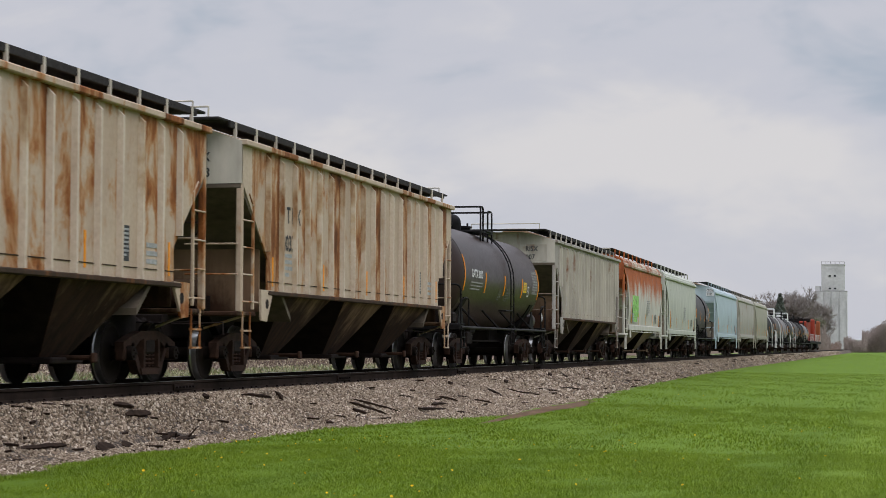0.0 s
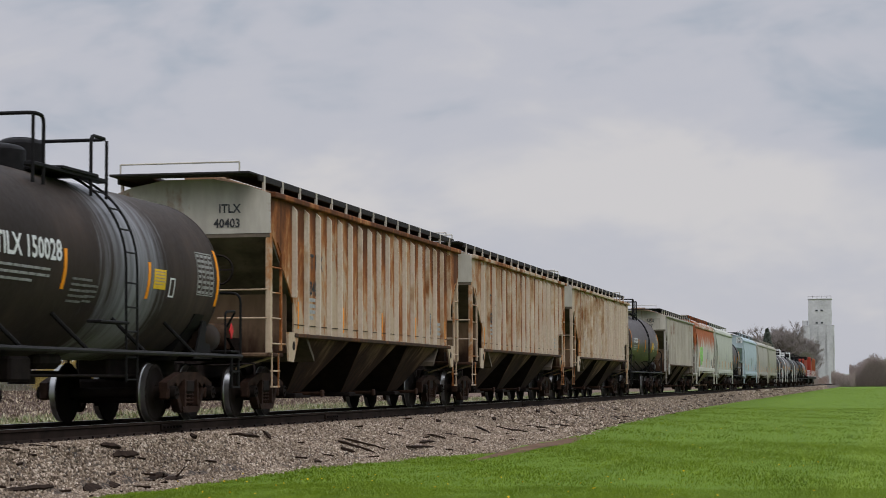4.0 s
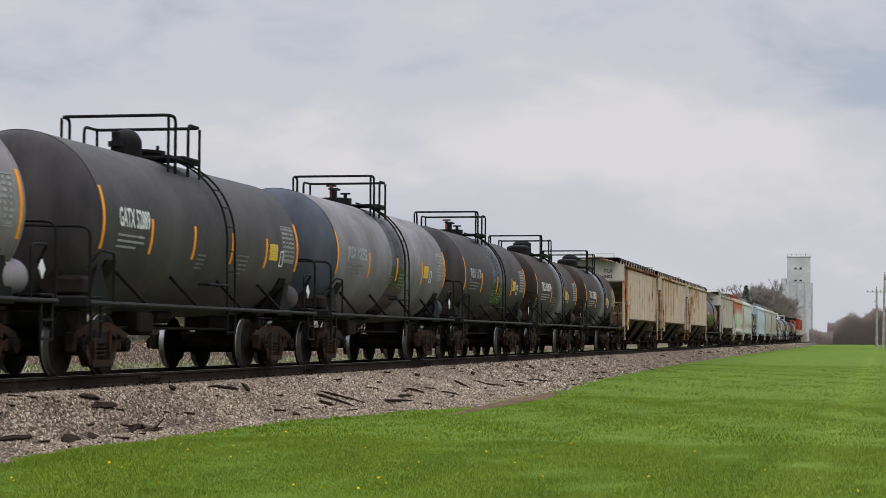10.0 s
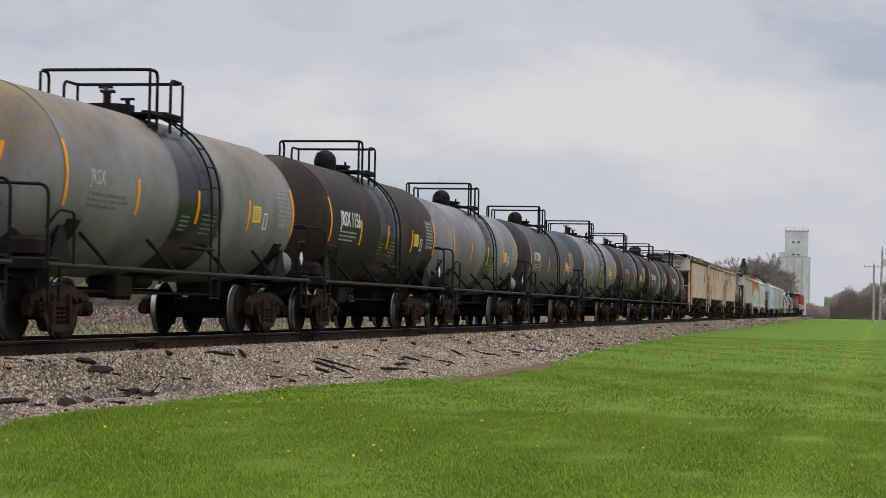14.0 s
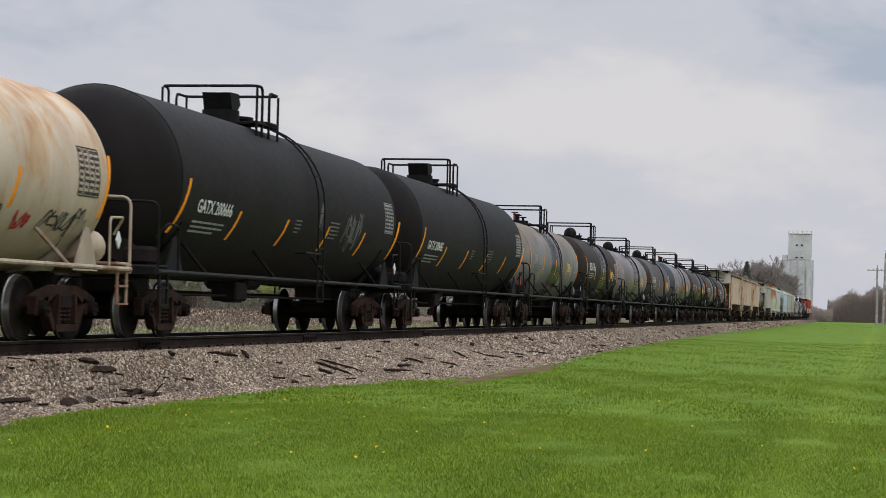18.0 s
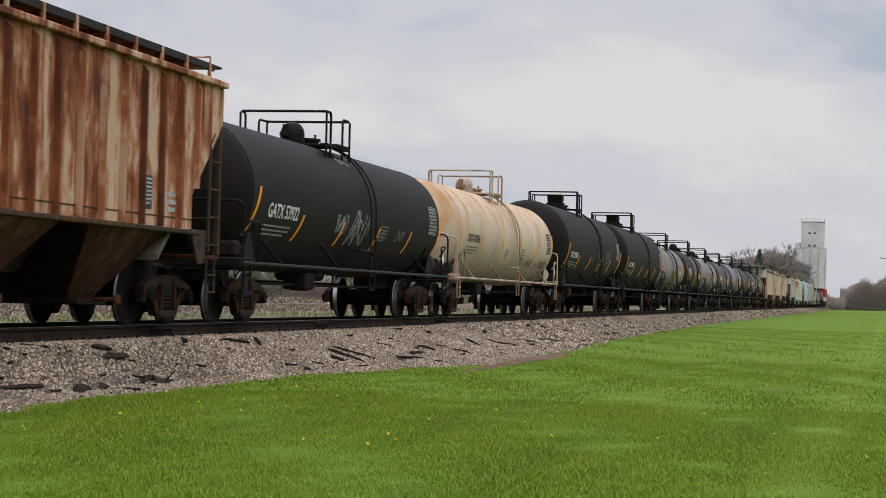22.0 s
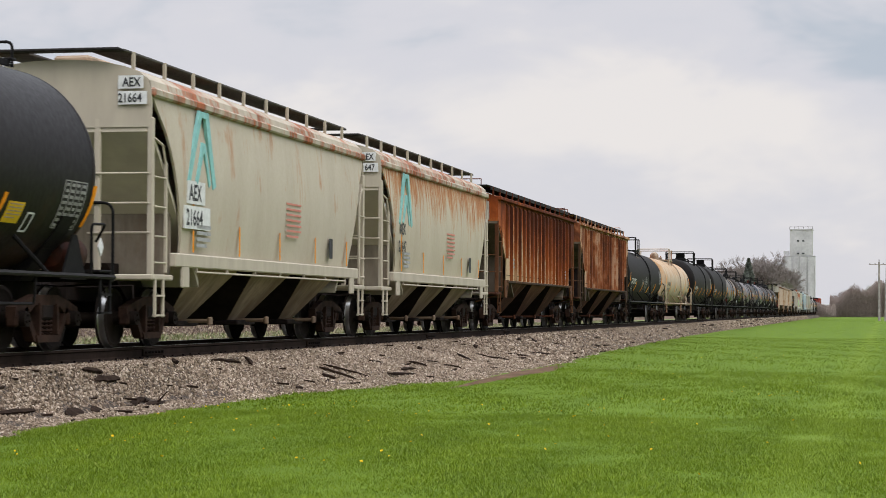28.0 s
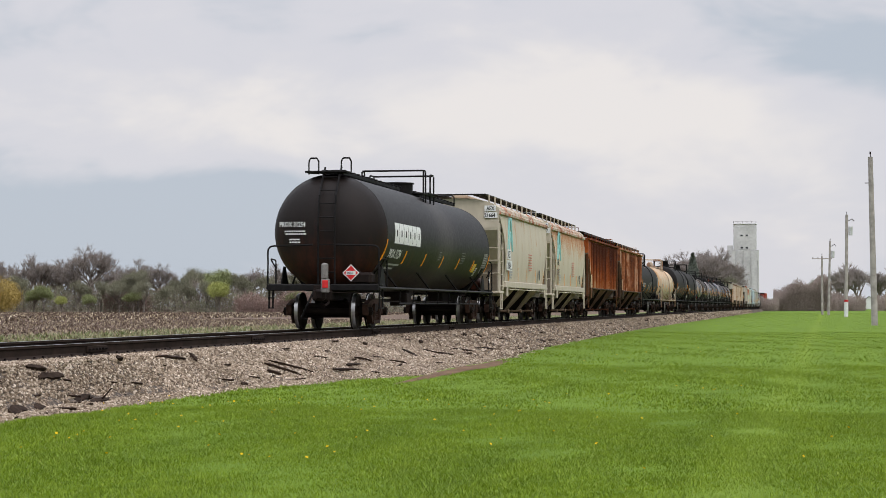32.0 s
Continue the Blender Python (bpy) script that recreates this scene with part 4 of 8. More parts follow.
# ---- tank cars ----
def tank_car(T, R, skin, label, top="cage", end_skin=None, text="", text_size=0.34, mark="white_mark", strips=6, panel=True, seed=1, rail_mat=None, sill_mat=None, dome="low", cage=(-1.3, 0.3), ladder_on=True, lean=0.0, zc=None, over=0.72, tape_len=0.55, tape_z=-0.42, text_z=-0.05, tags=(), arms=(0.35, 0.6), panel_z=-0.26):
    car = start_car("tank_car", label, "railcar")
    half = running_gear(car, T)
    zc = zc or 1.12 + R
    hl = half - over                # half length over the heads
    hd = R * 0.52                   # depth of a head
    ys = hl - hd
    rail_mat = rail_mat or M["black_iron"]
    sill_mat = sill_mat or M["black_iron"]
    put("shell", Shape().turned([(-ys, R), (-ys * 0.5, R), (0, R), (ys * 0.5, R), (ys, R)], 1, 56, (0, 0, zc)), skin, car)
    for k in (-1, 1):
        prof = [(k * (ys + hd * math.sin(a)), R * math.cos(a)) for a in (0, 0.2, 0.45, 0.7, 0.95, 1.15, 1.32, 1.45, 1.5707)]
        put("head", Shape().turned(prof, 1, 56, (0, 0, zc)), end_skin or skin, car)
        put("seam_band", Shape().turned([(k * ys - 0.03, R), (k * ys - 0.03, R + 0.004), (k * ys + 0.03, R + 0.004), (k * ys + 0.03, R - 0.01)], 1, 56, (0, 0, zc)), end_skin or skin, car)
        # saddle, stub sill, platform and hand rails of each end
        sad = Shape()
        arc = [(R * 1.02 * math.cos(a), zc + R * 1.02 * math.sin(a)) for a in [radians(q) for q in range(205, 336, 10)]]
        sad.prism(arc + [(0.75, 0.98), (-0.75, 0.98)], 1, k * T / 2 - 0.22, k * T / 2 + 0.22)
        put("saddle", sad, sill_mat, car)
        put("stub_sill", Shape().cbox((0, k * (half - 2.05), 0.93), (0.5, 3.1, 0.42), 0.03), M["steel"], car)
        put("end_sill", Shape().cbox((0, k * (half - 0.62), 1.06), (2.9, 0.22, 0.16), 0.02).cbox((0, k * (half - 0.85), 1.13), (2.9, 0.55, 0.04), 0.01), sill_mat, car)
        for sg in (-1, 1):
            g = Shape()
            y = k * (half - 0.62)
            y2 = k * (half - 1.5)
            g.bent([(sg * 1.45, y, 1.1), (sg * 1.45, y, 2.12), (sg * 0.28, y, 2.15)], 0.023, 7, 0.16)
            g.bent([(sg * 1.47, y2, 1.05), (sg * 1.47, y2, 1.78), (sg * 1.47, y2 + k * 0.55, 1.80), (sg * 1.30, y2 + k * 0.60, 1.55)], 0.020, 7, 0.10)
            put("end_handrail", g, rail_mat, car)
            st = Shape()
            for q in (-0.19, 0.19):
                st.cbox((sg * 1.44, k * (half - 0.9) + q, 0.80), (0.04, 0.05, 0.55), 0.01)
            st.box((sg * 1.44, k * (half - 0.9), 0.54), (0.06, 0.42, 0.03)).box((sg * 1.44, k * (half - 0.9), 0.80), (0.06, 0.42, 0.03))
            put("stirrup_step", st, rail_mat, car)
            br = Shape()
            br.prism([(k * (T / 2 - 0.1), 1.0), (k * (T / 2 + 0.8), 1.0), (k * (T / 2 + 0.45), 1.62), (k * (T / 2 + 0.3), 1.62)], 0, sg * (R * 0.86), sg * (R * 0.86 + 0.03))
            put("bolster_web", br, sill_mat, car)
    for sg in (-1, 1):
        s = Shape().cyl((sg * 1.46, -half + 0.6, 1.05), (sg * 1.46, half - 0.6, 1.05), 0.035, 8)
        put("side_rail", s, M["rail_grey"] if sill_mat is M["black_iron"] else sill_mat, car)
        n = 4
        for i in range(n):
            y = -T / 2 + 0.9 + (T - 1.8) * i / (n - 1)
            a = math.asin(max(-1, (1.55 - zc) / R))
            put("brace", Shape().cyl((sg * 1.45, y, 1.06), (sg * R * math.cos(a), y - 0.45, zc + R * math.sin(a)), 0.03, 6), sill_mat, car)
    bo = Shape().cbox((0, 0, zc - R - 0.02), (0.9, 0.9, 0.25), 0.08).cyl((0, 0, zc - R - 0.1), (0, 0, 0.62), 0.14, 12).cyl((0, 0, 0.70), (0, 0, 0.60), 0.2, 12)
    put("bottom_outlet", bo, M["steel"], car)
    put("brake_reservoir", Shape().turned([(half - 1.75, 0.03), (half - 1.72, 0.18), (half - 1.60, 0.25), (half - 0.95, 0.25), (half - 0.83, 0.18), (half - 0.80, 0.03)], 1, 18, (0.95, 0, 1.36)), end_skin or skin, car)
    put("brake_cylinder", Shape().cyl((0.7, -half + 1.0, 1.38), (0.7, -half + 1.5, 1.38), 0.19, 14), M["steel"], car)
    put("brake_rigging", Shape().cbox((0.95, -half + 1.2, 1.30), (0.45, 0.5, 0.30), 0.06), M["steel"], car)
    put("air_brake_rigging", Shape().cyl((0.5, -T / 2, 0.72), (0.5, T / 2, 0.72), 0.025, 6).cbox((0.45, -1.6, 0.80), (0.5, 0.7, 0.35), 0.04).cyl((-0.7, -T / 2 + 1, 0.78), (-0.7, T / 2 - 1, 0.78), 0.03, 6), M["steel"], car)
    zt = zc + R
    tank_top(car, R, zt, top, dome, rail_mat, seed, cage, arms)
    if ladder_on:
        rung = Shape().cyl((0, 0.38, 0), (0, 0.82, 0), 0.014, 5).mesh("rung")
        rung.materials.append(rail_mat)
        for sg in (-1, 1):
            lad = None
            for yk in (0.38, 0.82):
                pts = [(sg * (R + 0.10) * math.cos(a), yk, zc + (R + 0.10) * math.sin(a)) for a in [radians(q) for q in range(0, 81, 10)]]
                pts = [(sg * max(1.44, R + 0.10), yk, 0.62), (sg * (R + 0.1), yk, zc - 0.2)] + pts
                if lad is None:
                    lad = put("ladder", Shape().bent(pts, 0.020, 5, 0.05, 1), rail_mat, car)
                else:
                    put("stile", Shape().bent(pts, 0.020, 5, 0.05, 1), rail_mat, lad)
            for q in range(8, 80, 14):
                a = radians(q)
                put("rung", rung, None, lad, m=pose(sg * (R + 0.10) * math.cos(a), 0, zc + (R + 0.10) * math.sin(a)))
            for z in (0.66, 0.98, 1.35, 1.7, 2.05, 2.4):
                if z < zc:
                    put("rung", rung, None, lad, m=pose(sg * max(1.42, R + 0.1), 0, z))
            put("step_board", Shape().cbox((sg * (R + 0.06), -0.2, zc - 0.62 * R), (0.22, 1.1, 0.04), 0.01), rail_mat, car)
    # reflective strips, panels and lettering on both sides' near halves
    for i in range(strips):
        y = -hl + 0.75 + (2 * hl - 1.5) * i / (strips - 1)
        put("reflective_strip", on_tank([(-0.045, 0, 0.045, tape_len * (1.7 if i in (0, strips - 1) else 1.0))], R, zc, y, zc + tape_z, 0.009, lean), M["reflect"], car)
    gap = (2 * hl - 1.5) / (strips - 1)
    ty = -hl + 0.75 + gap * 0.30
    if text:
        text_size *= 0.86
        probe = text_shape(text, text_size, 1.0)
        wide = max(v.co.x for v in probe.vertices)
        put("lettering", text_on_tank(text, text_size, R, zc, ty, zc + text_z, min(1.0, (gap * 0.70 - 0.12) / wide)), M[mark], car)
        put("stencil_block", on_tank(bars_shape(gap * 0.55, 0.26, 3, seed, 0.4), R, zc, ty, zc + text_z - 0.37), M["table_mark" if mark == "white_mark" else "dim_mark"], car)
    grid = [(0, 0.67, 0.78, 0.685), (0, -0.015, 0.78, 0.0)] + [(c * 0.195 - 0.006, 0, c * 0.195 + 0.006, 0.67) for c in range(5)]
    rn = random.Random(seed + 1)
    for r in range(8):
        for c in range(4):
            a, b = c * 0.195 + 0.025, c * 0.195 + 0.175
            grid.append((a + rn.uniform(0, 0.03), r * 0.084 + 0.015, b - rn.uniform(0, 0.05), r * 0.084 + 0.058))
    put("data_block", on_tank(grid, R, zc, hl - 1.75, zc + panel_z), M["table_mark" if mark != "dark_mark" else "dark_mark"], car)
    put("stencil_block", on_tank(bars_shape(0.7, 0.4, 5, seed + 2, 0.4), R, zc, hl - 0.75 - 2 * gap + 0.3, zc - 0.62), M["dim_mark"], car)
    put("stencil_block", on_tank(bars_shape(0.4, 0.3, 4, seed + 3, 0.4), R, zc, -0.75, zc - 0.60), M["dim_mark"], car)
    if panel:
        put("warning_panel", on_tank([(0, 0, 0.50, 0.30)], R, zc, hl - 0.75 - gap + 0.22, zc + panel_z), M["yellow"], car, "yellow printed panel")
        put("panel_print", on_tank(bars_shape(0.42, 0.24, 5, seed + 5, 0.32), R + 0.005, zc, hl - 0.75 - gap + 0.26, zc + panel_z + 0.03), M["tan_mark"], car)
        fy = hl - 0.75 - gap + 0.92
        put("framed_panel", on_tank([(0, 0, 0.22, 0.025), (0, 0.275, 0.22, 0.30), (0, 0.025, 0.025, 0.275), (0.195, 0.025, 0.22, 0.275)], R, zc, fy, zc + panel_z - 0.10), M["white_mark"], car)
    for y, z, w, h, mt, sd in tags:
        put("graffiti", scrawl(R, zc, y, z, w, h, sd), M[mt], car, "sprayed scrawl")
    # placard diamond at the end of the near side
    yy = half - 1.0
    q = [(yy, 1.34), (yy + 0.10, 1.47), (yy, 1.60), (yy - 0.10, 1.47)]
    put("placard", Shape().prism(q, 0, 1.40, 1.42), M["white_mark"] if seed % 3 else M["red"], car)
    return car


def scrawl(R, zc, y, z, w, h, seed):
    """Loose looping paint strokes round the shell."""
    rnd = random.Random(seed)
    s = Shape()
    g0 = math.asin(max(-0.95, min(0.95, (z - zc) / R)))
    n = max(3, int(w / 0.24))
    for k in range(n):
        cx, rx, ry = w * (k + 0.5) / n, w / n * rnd.uniform(0.35, 0.8), h * rnd.uniform(0.28, 0.5)
        p0, q0, turns, lean = rnd.uniform(0, 6.28), rnd.uniform(0, 6.28), rnd.uniform(0.9, 1.7), rnd.uniform(-0.1, 0.35)
        pts = []
        for i in range(19):
            t = 2 * math.pi * turns * i / 18
            v = h / 2 + ry * math.sin(t + q0) * (0.7 + 0.3 * math.sin(2 * t))
            pts.append(Vector((cx + rx * math.cos(t * 0.8 + p0) + lean * (v - h / 2), v)))
        for a, b in zip(pts, pts[1:]):
            d = b - a
            if d.length < 0.004:
                continue
            nrm = Vector((-d.y, d.x)).normalized() * rnd.uniform(0.012, 0.022)
            vs = []
            for e in (a - nrm, b - nrm, b + nrm, a + nrm):
                g = g0 + e.y / R
                vs.append(((R + 0.007 + 0.0006 * k) * math.cos(g), y + e.x, zc + (R + 0.007 + 0.0006 * k) * math.sin(g)))
            s.add(vs, [(0, 1, 2, 3)])
    return s


def tank_top(car, R, zt, top, dome, mat, seed, cage, arms):
    """Manway, valves, walkway and hand rails on the crown of a tank."""
    mid = (cage[0] + cage[1]) / 2
    if dome == "low":
        put("manway", Shape().cyl((0, -0.75, zt - 0.12), (0, -0.75, zt + 0.22), 0.34, 18).cyl((0, -0.75, zt + 0.22), (0, -0.75, zt + 0.30), 0.38, 18).cbox((0.30, -0.75, zt + 0.28), (0.14, 0.1, 0.14), 0.02), mat, car)
        put("valve_housing", Shape().cyl((0, -0.05, zt - 0.1), (0, -0.05, zt + 0.42), 0.30, 18), mat, car)
    elif dome == "pan":
        put("valve_housing", Shape().cyl((0, mid - 0.1, zt - 0.12), (0, mid - 0.1, zt + 0.26), 0.46, 22).cyl((0, mid - 0.1, zt + 0.26), (0, mid - 0.1, zt + 0.30), 0.50, 22), mat, car)
    elif dome == "drum":
        def capped(y, r, h):
            g = Shape().cyl((0, y, zt - 0.12), (0, y, zt + h - 0.10), r, 22)
            for i in range(4):
                a, b = math.pi / 2 * i / 4, math.pi / 2 * (i + 1) / 4
                g.cyl((0, y, zt + h - 0.10 + 0.10 * math.sin(a)), (0, y, zt + h - 0.10 + 0.10 * math.sin(b)), r * (0.3 + 0.7 * math.cos(a)), 22, r * (0.3 + 0.7 * math.cos(b)), i == 3)
            return g
        put("valve_housing", capped(-0.10, 0.33, 0.50), mat, car)
        put("manway", capped(-0.95, 0.42, 0.32), mat, car)
    elif dome == "ball":
        y = mid - 0.25
        sv = Shape().cyl((0, y, zt - 0.1), (0, y, zt + 0.20), 0.26, 18)
        for i in range(6):
            a, b = math.pi / 2 * i / 6, math.pi / 2 * (i + 1) / 6
            sv.cyl((0, y, zt + 0.20 + 0.26 * math.sin(a)), (0, y, zt + 0.20 + 0.26 * math.sin(b)), 0.26 * math.cos(a), 18, max(0.01, 0.26 * math.cos(b)), False)
        put("safety_valve", sv, mat, car)
        put("valve", Shape().cyl((0, y - 0.5, zt - 0.1), (0, y - 0.5, zt + 0.36), 0.07, 10).cyl((0, y - 0.5, zt + 0.12), (0, y - 0.5, zt + 0.20), 0.13, 10), mat, car)
        put("manway", Shape().cyl((0, y + 0.7, zt - 0.1), (0, y + 0.7, zt + 0.10), 0.38, 18).cyl((0, y + 0.7, zt + 0.10), (0, y + 0.7, zt + 0.15), 0.42, 18).cyl((0.3, y + 0.7, zt + 0.15), (0.3, y + 0.7, zt + 0.24), 0.03, 6).cyl((-0.3, y + 0.9, zt + 0.15), (-0.3, y + 0.9, zt + 0.24), 0.03, 6), mat, car)
    elif dome == "valves":
        put("manway", Shape().cyl((0, -0.6, zt - 0.1), (0, -0.6, zt + 0.12), 0.40, 18), mat, car)
        for i, (dx, dy, h) in enumerate(((0.1, -0.95, 0.30), (-0.1, -0.55, 0.42), (0.15, -0.2, 0.26), (0.0, -0.75, 0.34))):
            v = put("valve", Shape().cyl((dx, dy, zt - 0.05), (dx, dy, zt + h), 0.045, 8), M["valve_red"] if i == 1 else mat, car)
            put("valve_handle", Shape().cyl((dx - 0.12, dy, zt + h), (dx + 0.12, dy, zt + h), 0.022, 8), mat, v)
    elif dome == "hood":
        s = Shape().cyl((0, mid, zt - 0.1), (0, mid, zt + 0.22), 0.36, 20)
        s.prism([(mid - 0.16, zt + 0.20), (mid - 0.30, zt + 0.54), (mid + 0.22, zt + 0.56), (mid + 0.36, zt + 0.36), (mid + 0.12, zt + 0.20)], 0, -0.28, 0.28)
        put("valve_housing", s, mat, car)
        put("manway", Shape().cyl((0, mid + 0.85, zt - 0.12), (0, mid + 0.85, zt + 0.12), 0.34, 18).cyl((0, mid + 0.85, zt + 0.12), (0, mid + 0.85, zt + 0.17), 0.38, 18), mat, car)
    (y0, y1), w, h = cage, 0.93, 0.62
    if top == "cage":
        put("top_walk", Shape().cbox((0, (y0 + y1) / 2 + 0.25, zt - 0.02), (2 * w + 0.1, max(0.5, (y1 - y0) * 0.5), 0.05), 0.01).cbox((w - 0.06, (y0 + y1) / 2, zt - 0.06), (0.16, y1 - y0, 0.06), 0.01), mat, car)
        # two facing rails, each bent round the crown from one side to the other, with a gap for the ladder
        fore, aft = arms
        for y, d, z in ((y0, fore, zt + h), (y1, -aft, zt + h - 0.06)):
            g = Shape().bent([(-w, y + d, zt - 0.30), (-w, y + d, z), (-w, y, z), (w, y, z), (w, y + d, z), (w, y + d, zt - 0.32)], 0.027, 8, 0.13)
            rail = put("hoop_rail", g, mat, car)
            for x in (-w, w):
                put("rail_post", Shape().cyl((x, y, zt - 0.32), (x, y, z - 0.02), 0.025, 8), mat, rail)
    return car
# ---- ground, ballast and track ----
TOE = [(-200, -9.6), (18, -9.25), (22, -9.36), (27, -9.42), (30, -9.36), (33, -9.08), (35, -8.85), (39, -8.0), (42, -7.5), (48, -7.6), (56, -7.9), (75, -8.7), (115, -9.5), (160, -9.7), (900, -9.7)]
TOE_Y, TOE_X = [p[0] for p in TOE], [p[1] for p in TOE]


def toe_x(y):
    return np.interp(y, TOE_Y, TOE_X) + 0.14 * np.sin(np.asarray(y) * 1.9) * np.sin(np.asarray(y) * 0.63 + 1) + 0.05 * np.sin(np.asarray(y) * 7.3)


TOP_Z = RAIL_Z - 0.215


FOOT = [(-200, -9.6), (18, -9.5), (22, -9.6), (27, -9.8), (30, -9.6), (35, -8.95), (39, -8.0), (42, -7.5)]


def ballast_z(x, y):
    """Height of the ballast bed: flat between the shoulders, sloping to both feet, with a thin spread of stones out to the toe."""
    tx = np.where(np.asarray(y) < 42, np.interp(y, [p[0] for p in FOOT], [p[1] for p in FOOT]), toe_x(y))
    sx = TRACK_X + 1.62
    f = np.clip((x - sx) / (tx - sx), 0, 1.25)
    g = np.clip((TRACK_X - 1.7 - x) / 1.2, 0, 1.25)
    near = TOP_Z - (TOP_Z + 0.03) * (f ** 0.92)
    near = np.where(np.asarray(y) < 42, np.maximum(near, 0.05 * np.clip((toe_x(y) - x) / 0.30, -1.0, 1.0)), near)
    far = TOP_Z - (TOP_Z + 0.03) * g
    return np.minimum(near, far)


def mow_stripe(N, L):
    """Weight of the paler strip that the mower left along the lawn."""
    tc = N("ShaderNodeTexCoord")
    sp = N("ShaderNodeSeparateXYZ")
    L(tc.outputs["Object"], sp.inputs[0])

    def op(kind, a, b, c=0.0):
        n = N("ShaderNodeMath")
        n.operation = kind
        for i, v in enumerate((a, b, c)):
            if isinstance(v, (int, float)):
                n.inputs[i].default_value = v
            else:
                L(v, n.inputs[i])
        return n.outputs[0]
    d = op("MULTIPLY_ADD", op("MULTIPLY_ADD", sp.outputs[1], -0.012, sp.outputs[0]), 2.9, 2.03)
    return op("MULTIPLY", op("POWER", 2.718, op("MULTIPLY", op("MULTIPLY", d, d), -1.0)), 0.32)


def ground_material():
    mt, nt, bs, N, L = shader("ground")
    v = coords(N, L, (1, 1, 1), "Object", False)
    sep = N("ShaderNodeSeparateXYZ")
    L(v, sep.inputs[0])
    # lawn
    vs = coords(N, L, (1.0, 0.05, 1), "Object", False)
    band = noise_tex(N, L, vs, 0.9, 3.0, 0.5)
    mid = noise_tex(N, L, v, 1.2, 5.0, 0.65)
    fine = noise_tex(N, L, coords(N, L, (1, 0.5, 1), "Object", False), 55.0, 3.0, 0.7)
    c = ramp(N, L, band, ((0.3, (0.062, 0.112, 0.005)), (0.7, (0.106, 0.168, 0.009))))
    c = mix(N, L, 0.55, c, ramp(N, L, mid, ((0.32, (0.060, 0.110, 0.005)), (0.70, (0.100, 0.160, 0.009)))))
    c = mix(N, L, 1.0, c, ramp(N, L, fine, ((0.25, (0.86, 0.86, 0.86)), (0.75, (1.05, 1.05, 0.98)))), "MULTIPLY")
    c = mix(N, L, mow_stripe(N, L), c, (0.145, 0.20, 0.018))
    # harvested field behind the track
    f1 = noise_tex(N, L, coords(N, L, (0.5, 1, 1), "Object", False), 2.2, 5.0, 0.7)
    f2 = noise_tex(N, L, coords(N, L, (1, 0.6, 1), "Object", False), 6.0, 4.0, 0.75)
    fc = ramp(N, L, f1, ((0.3, (0.070, 0.043, 0.030)), (0.7, (0.120, 0.080, 0.056))))
    straw = ramp(N, L, f2, ((0.60, (0, 0, 0)), (0.68, (1, 1, 1))))
    fc = mix(N, L, straw, fc, (0.30, 0.235, 0.15))
    # grassy strip along the track between field and ballast
    w = N("ShaderNodeMapRange")
    w.inputs["From Min"].default_value, w.inputs["From Max"].default_value = -31.5, -29.0
    wob = N("ShaderNodeMath")
    wob.operation = "MULTIPLY_ADD"
    L(mid, wob.inputs[0])
    wob.inputs[1].default_value = 2.4
    L(sep.outputs[0], wob.inputs[2])
    L(wob.outputs[0], w.inputs["Value"])
    strip = mix(N, L, f2, (0.075, 0.125, 0.02), (0.15, 0.165, 0.06))
    side = mix(N, L, w.outputs[0], fc, strip)
    k = N("ShaderNodeMapRange")
    k.inputs["From Min"].default_value, k.inputs["From Max"].default_value = -13.2, -12.8
    L(sep.outputs[0], k.inputs["Value"])
    L(mix(N, L, k.outputs[0], side, c), bs.inputs["Base Color"])
    bs.inputs["Roughness"].default_value = 0.95
    bs.inputs["Specular IOR Level"].default_value = 0.15
    bump(N, L, bs, fine, 0.5, 0.03)
    return mt


def lawn_z(x, y):
    """Gentle swell of the lawn."""
    return 0.02 * np.sin(x * 0.7) * np.sin(y * 0.31) + 0.012 * np.sin(x * 1.9 + y * 0.8)


def build_ground():
    xs = np.concatenate([[-2500, -900, -400, -200, -100, -60, -40, -30, -24, -20, -17], np.arange(-15.4, 12, 0.9), [14, 18, 24, 34, 50, 80, 140, 300, 900, 2500]])
    ys = np.concatenate([[-1500, -500, -150, -50, -10], np.arange(0, 120, 2.0), np.arange(120, 400, 10), np.arange(400, 1000, 60), [1000, 1300, 1800, 2600, 4200]])
    X, Y = np.meshgrid(xs, ys)
    Z = lawn_z(X, Y)
    Z = np.where(np.abs(X) > 40, 0, Z)
    Z = Z + np.where(X < -16, 0.10, 0)
    V = np.stack([X, Y, Z], -1).reshape(-1, 3)
    nx, ny = len(xs), len(ys)
    i, j = np.meshgrid(np.arange(nx - 1), np.arange(ny - 1))
    a = (j * nx + i).ravel()
    F = np.stack([a, a + 1, a + nx + 1, a + nx], -1)
    me = raw_mesh("ground", V, 4, F, True)
    me.materials.append(ground_material())
    tagged(new("ground", me), "mown green lawn beside a bare brown field", "ground", kind="structure")


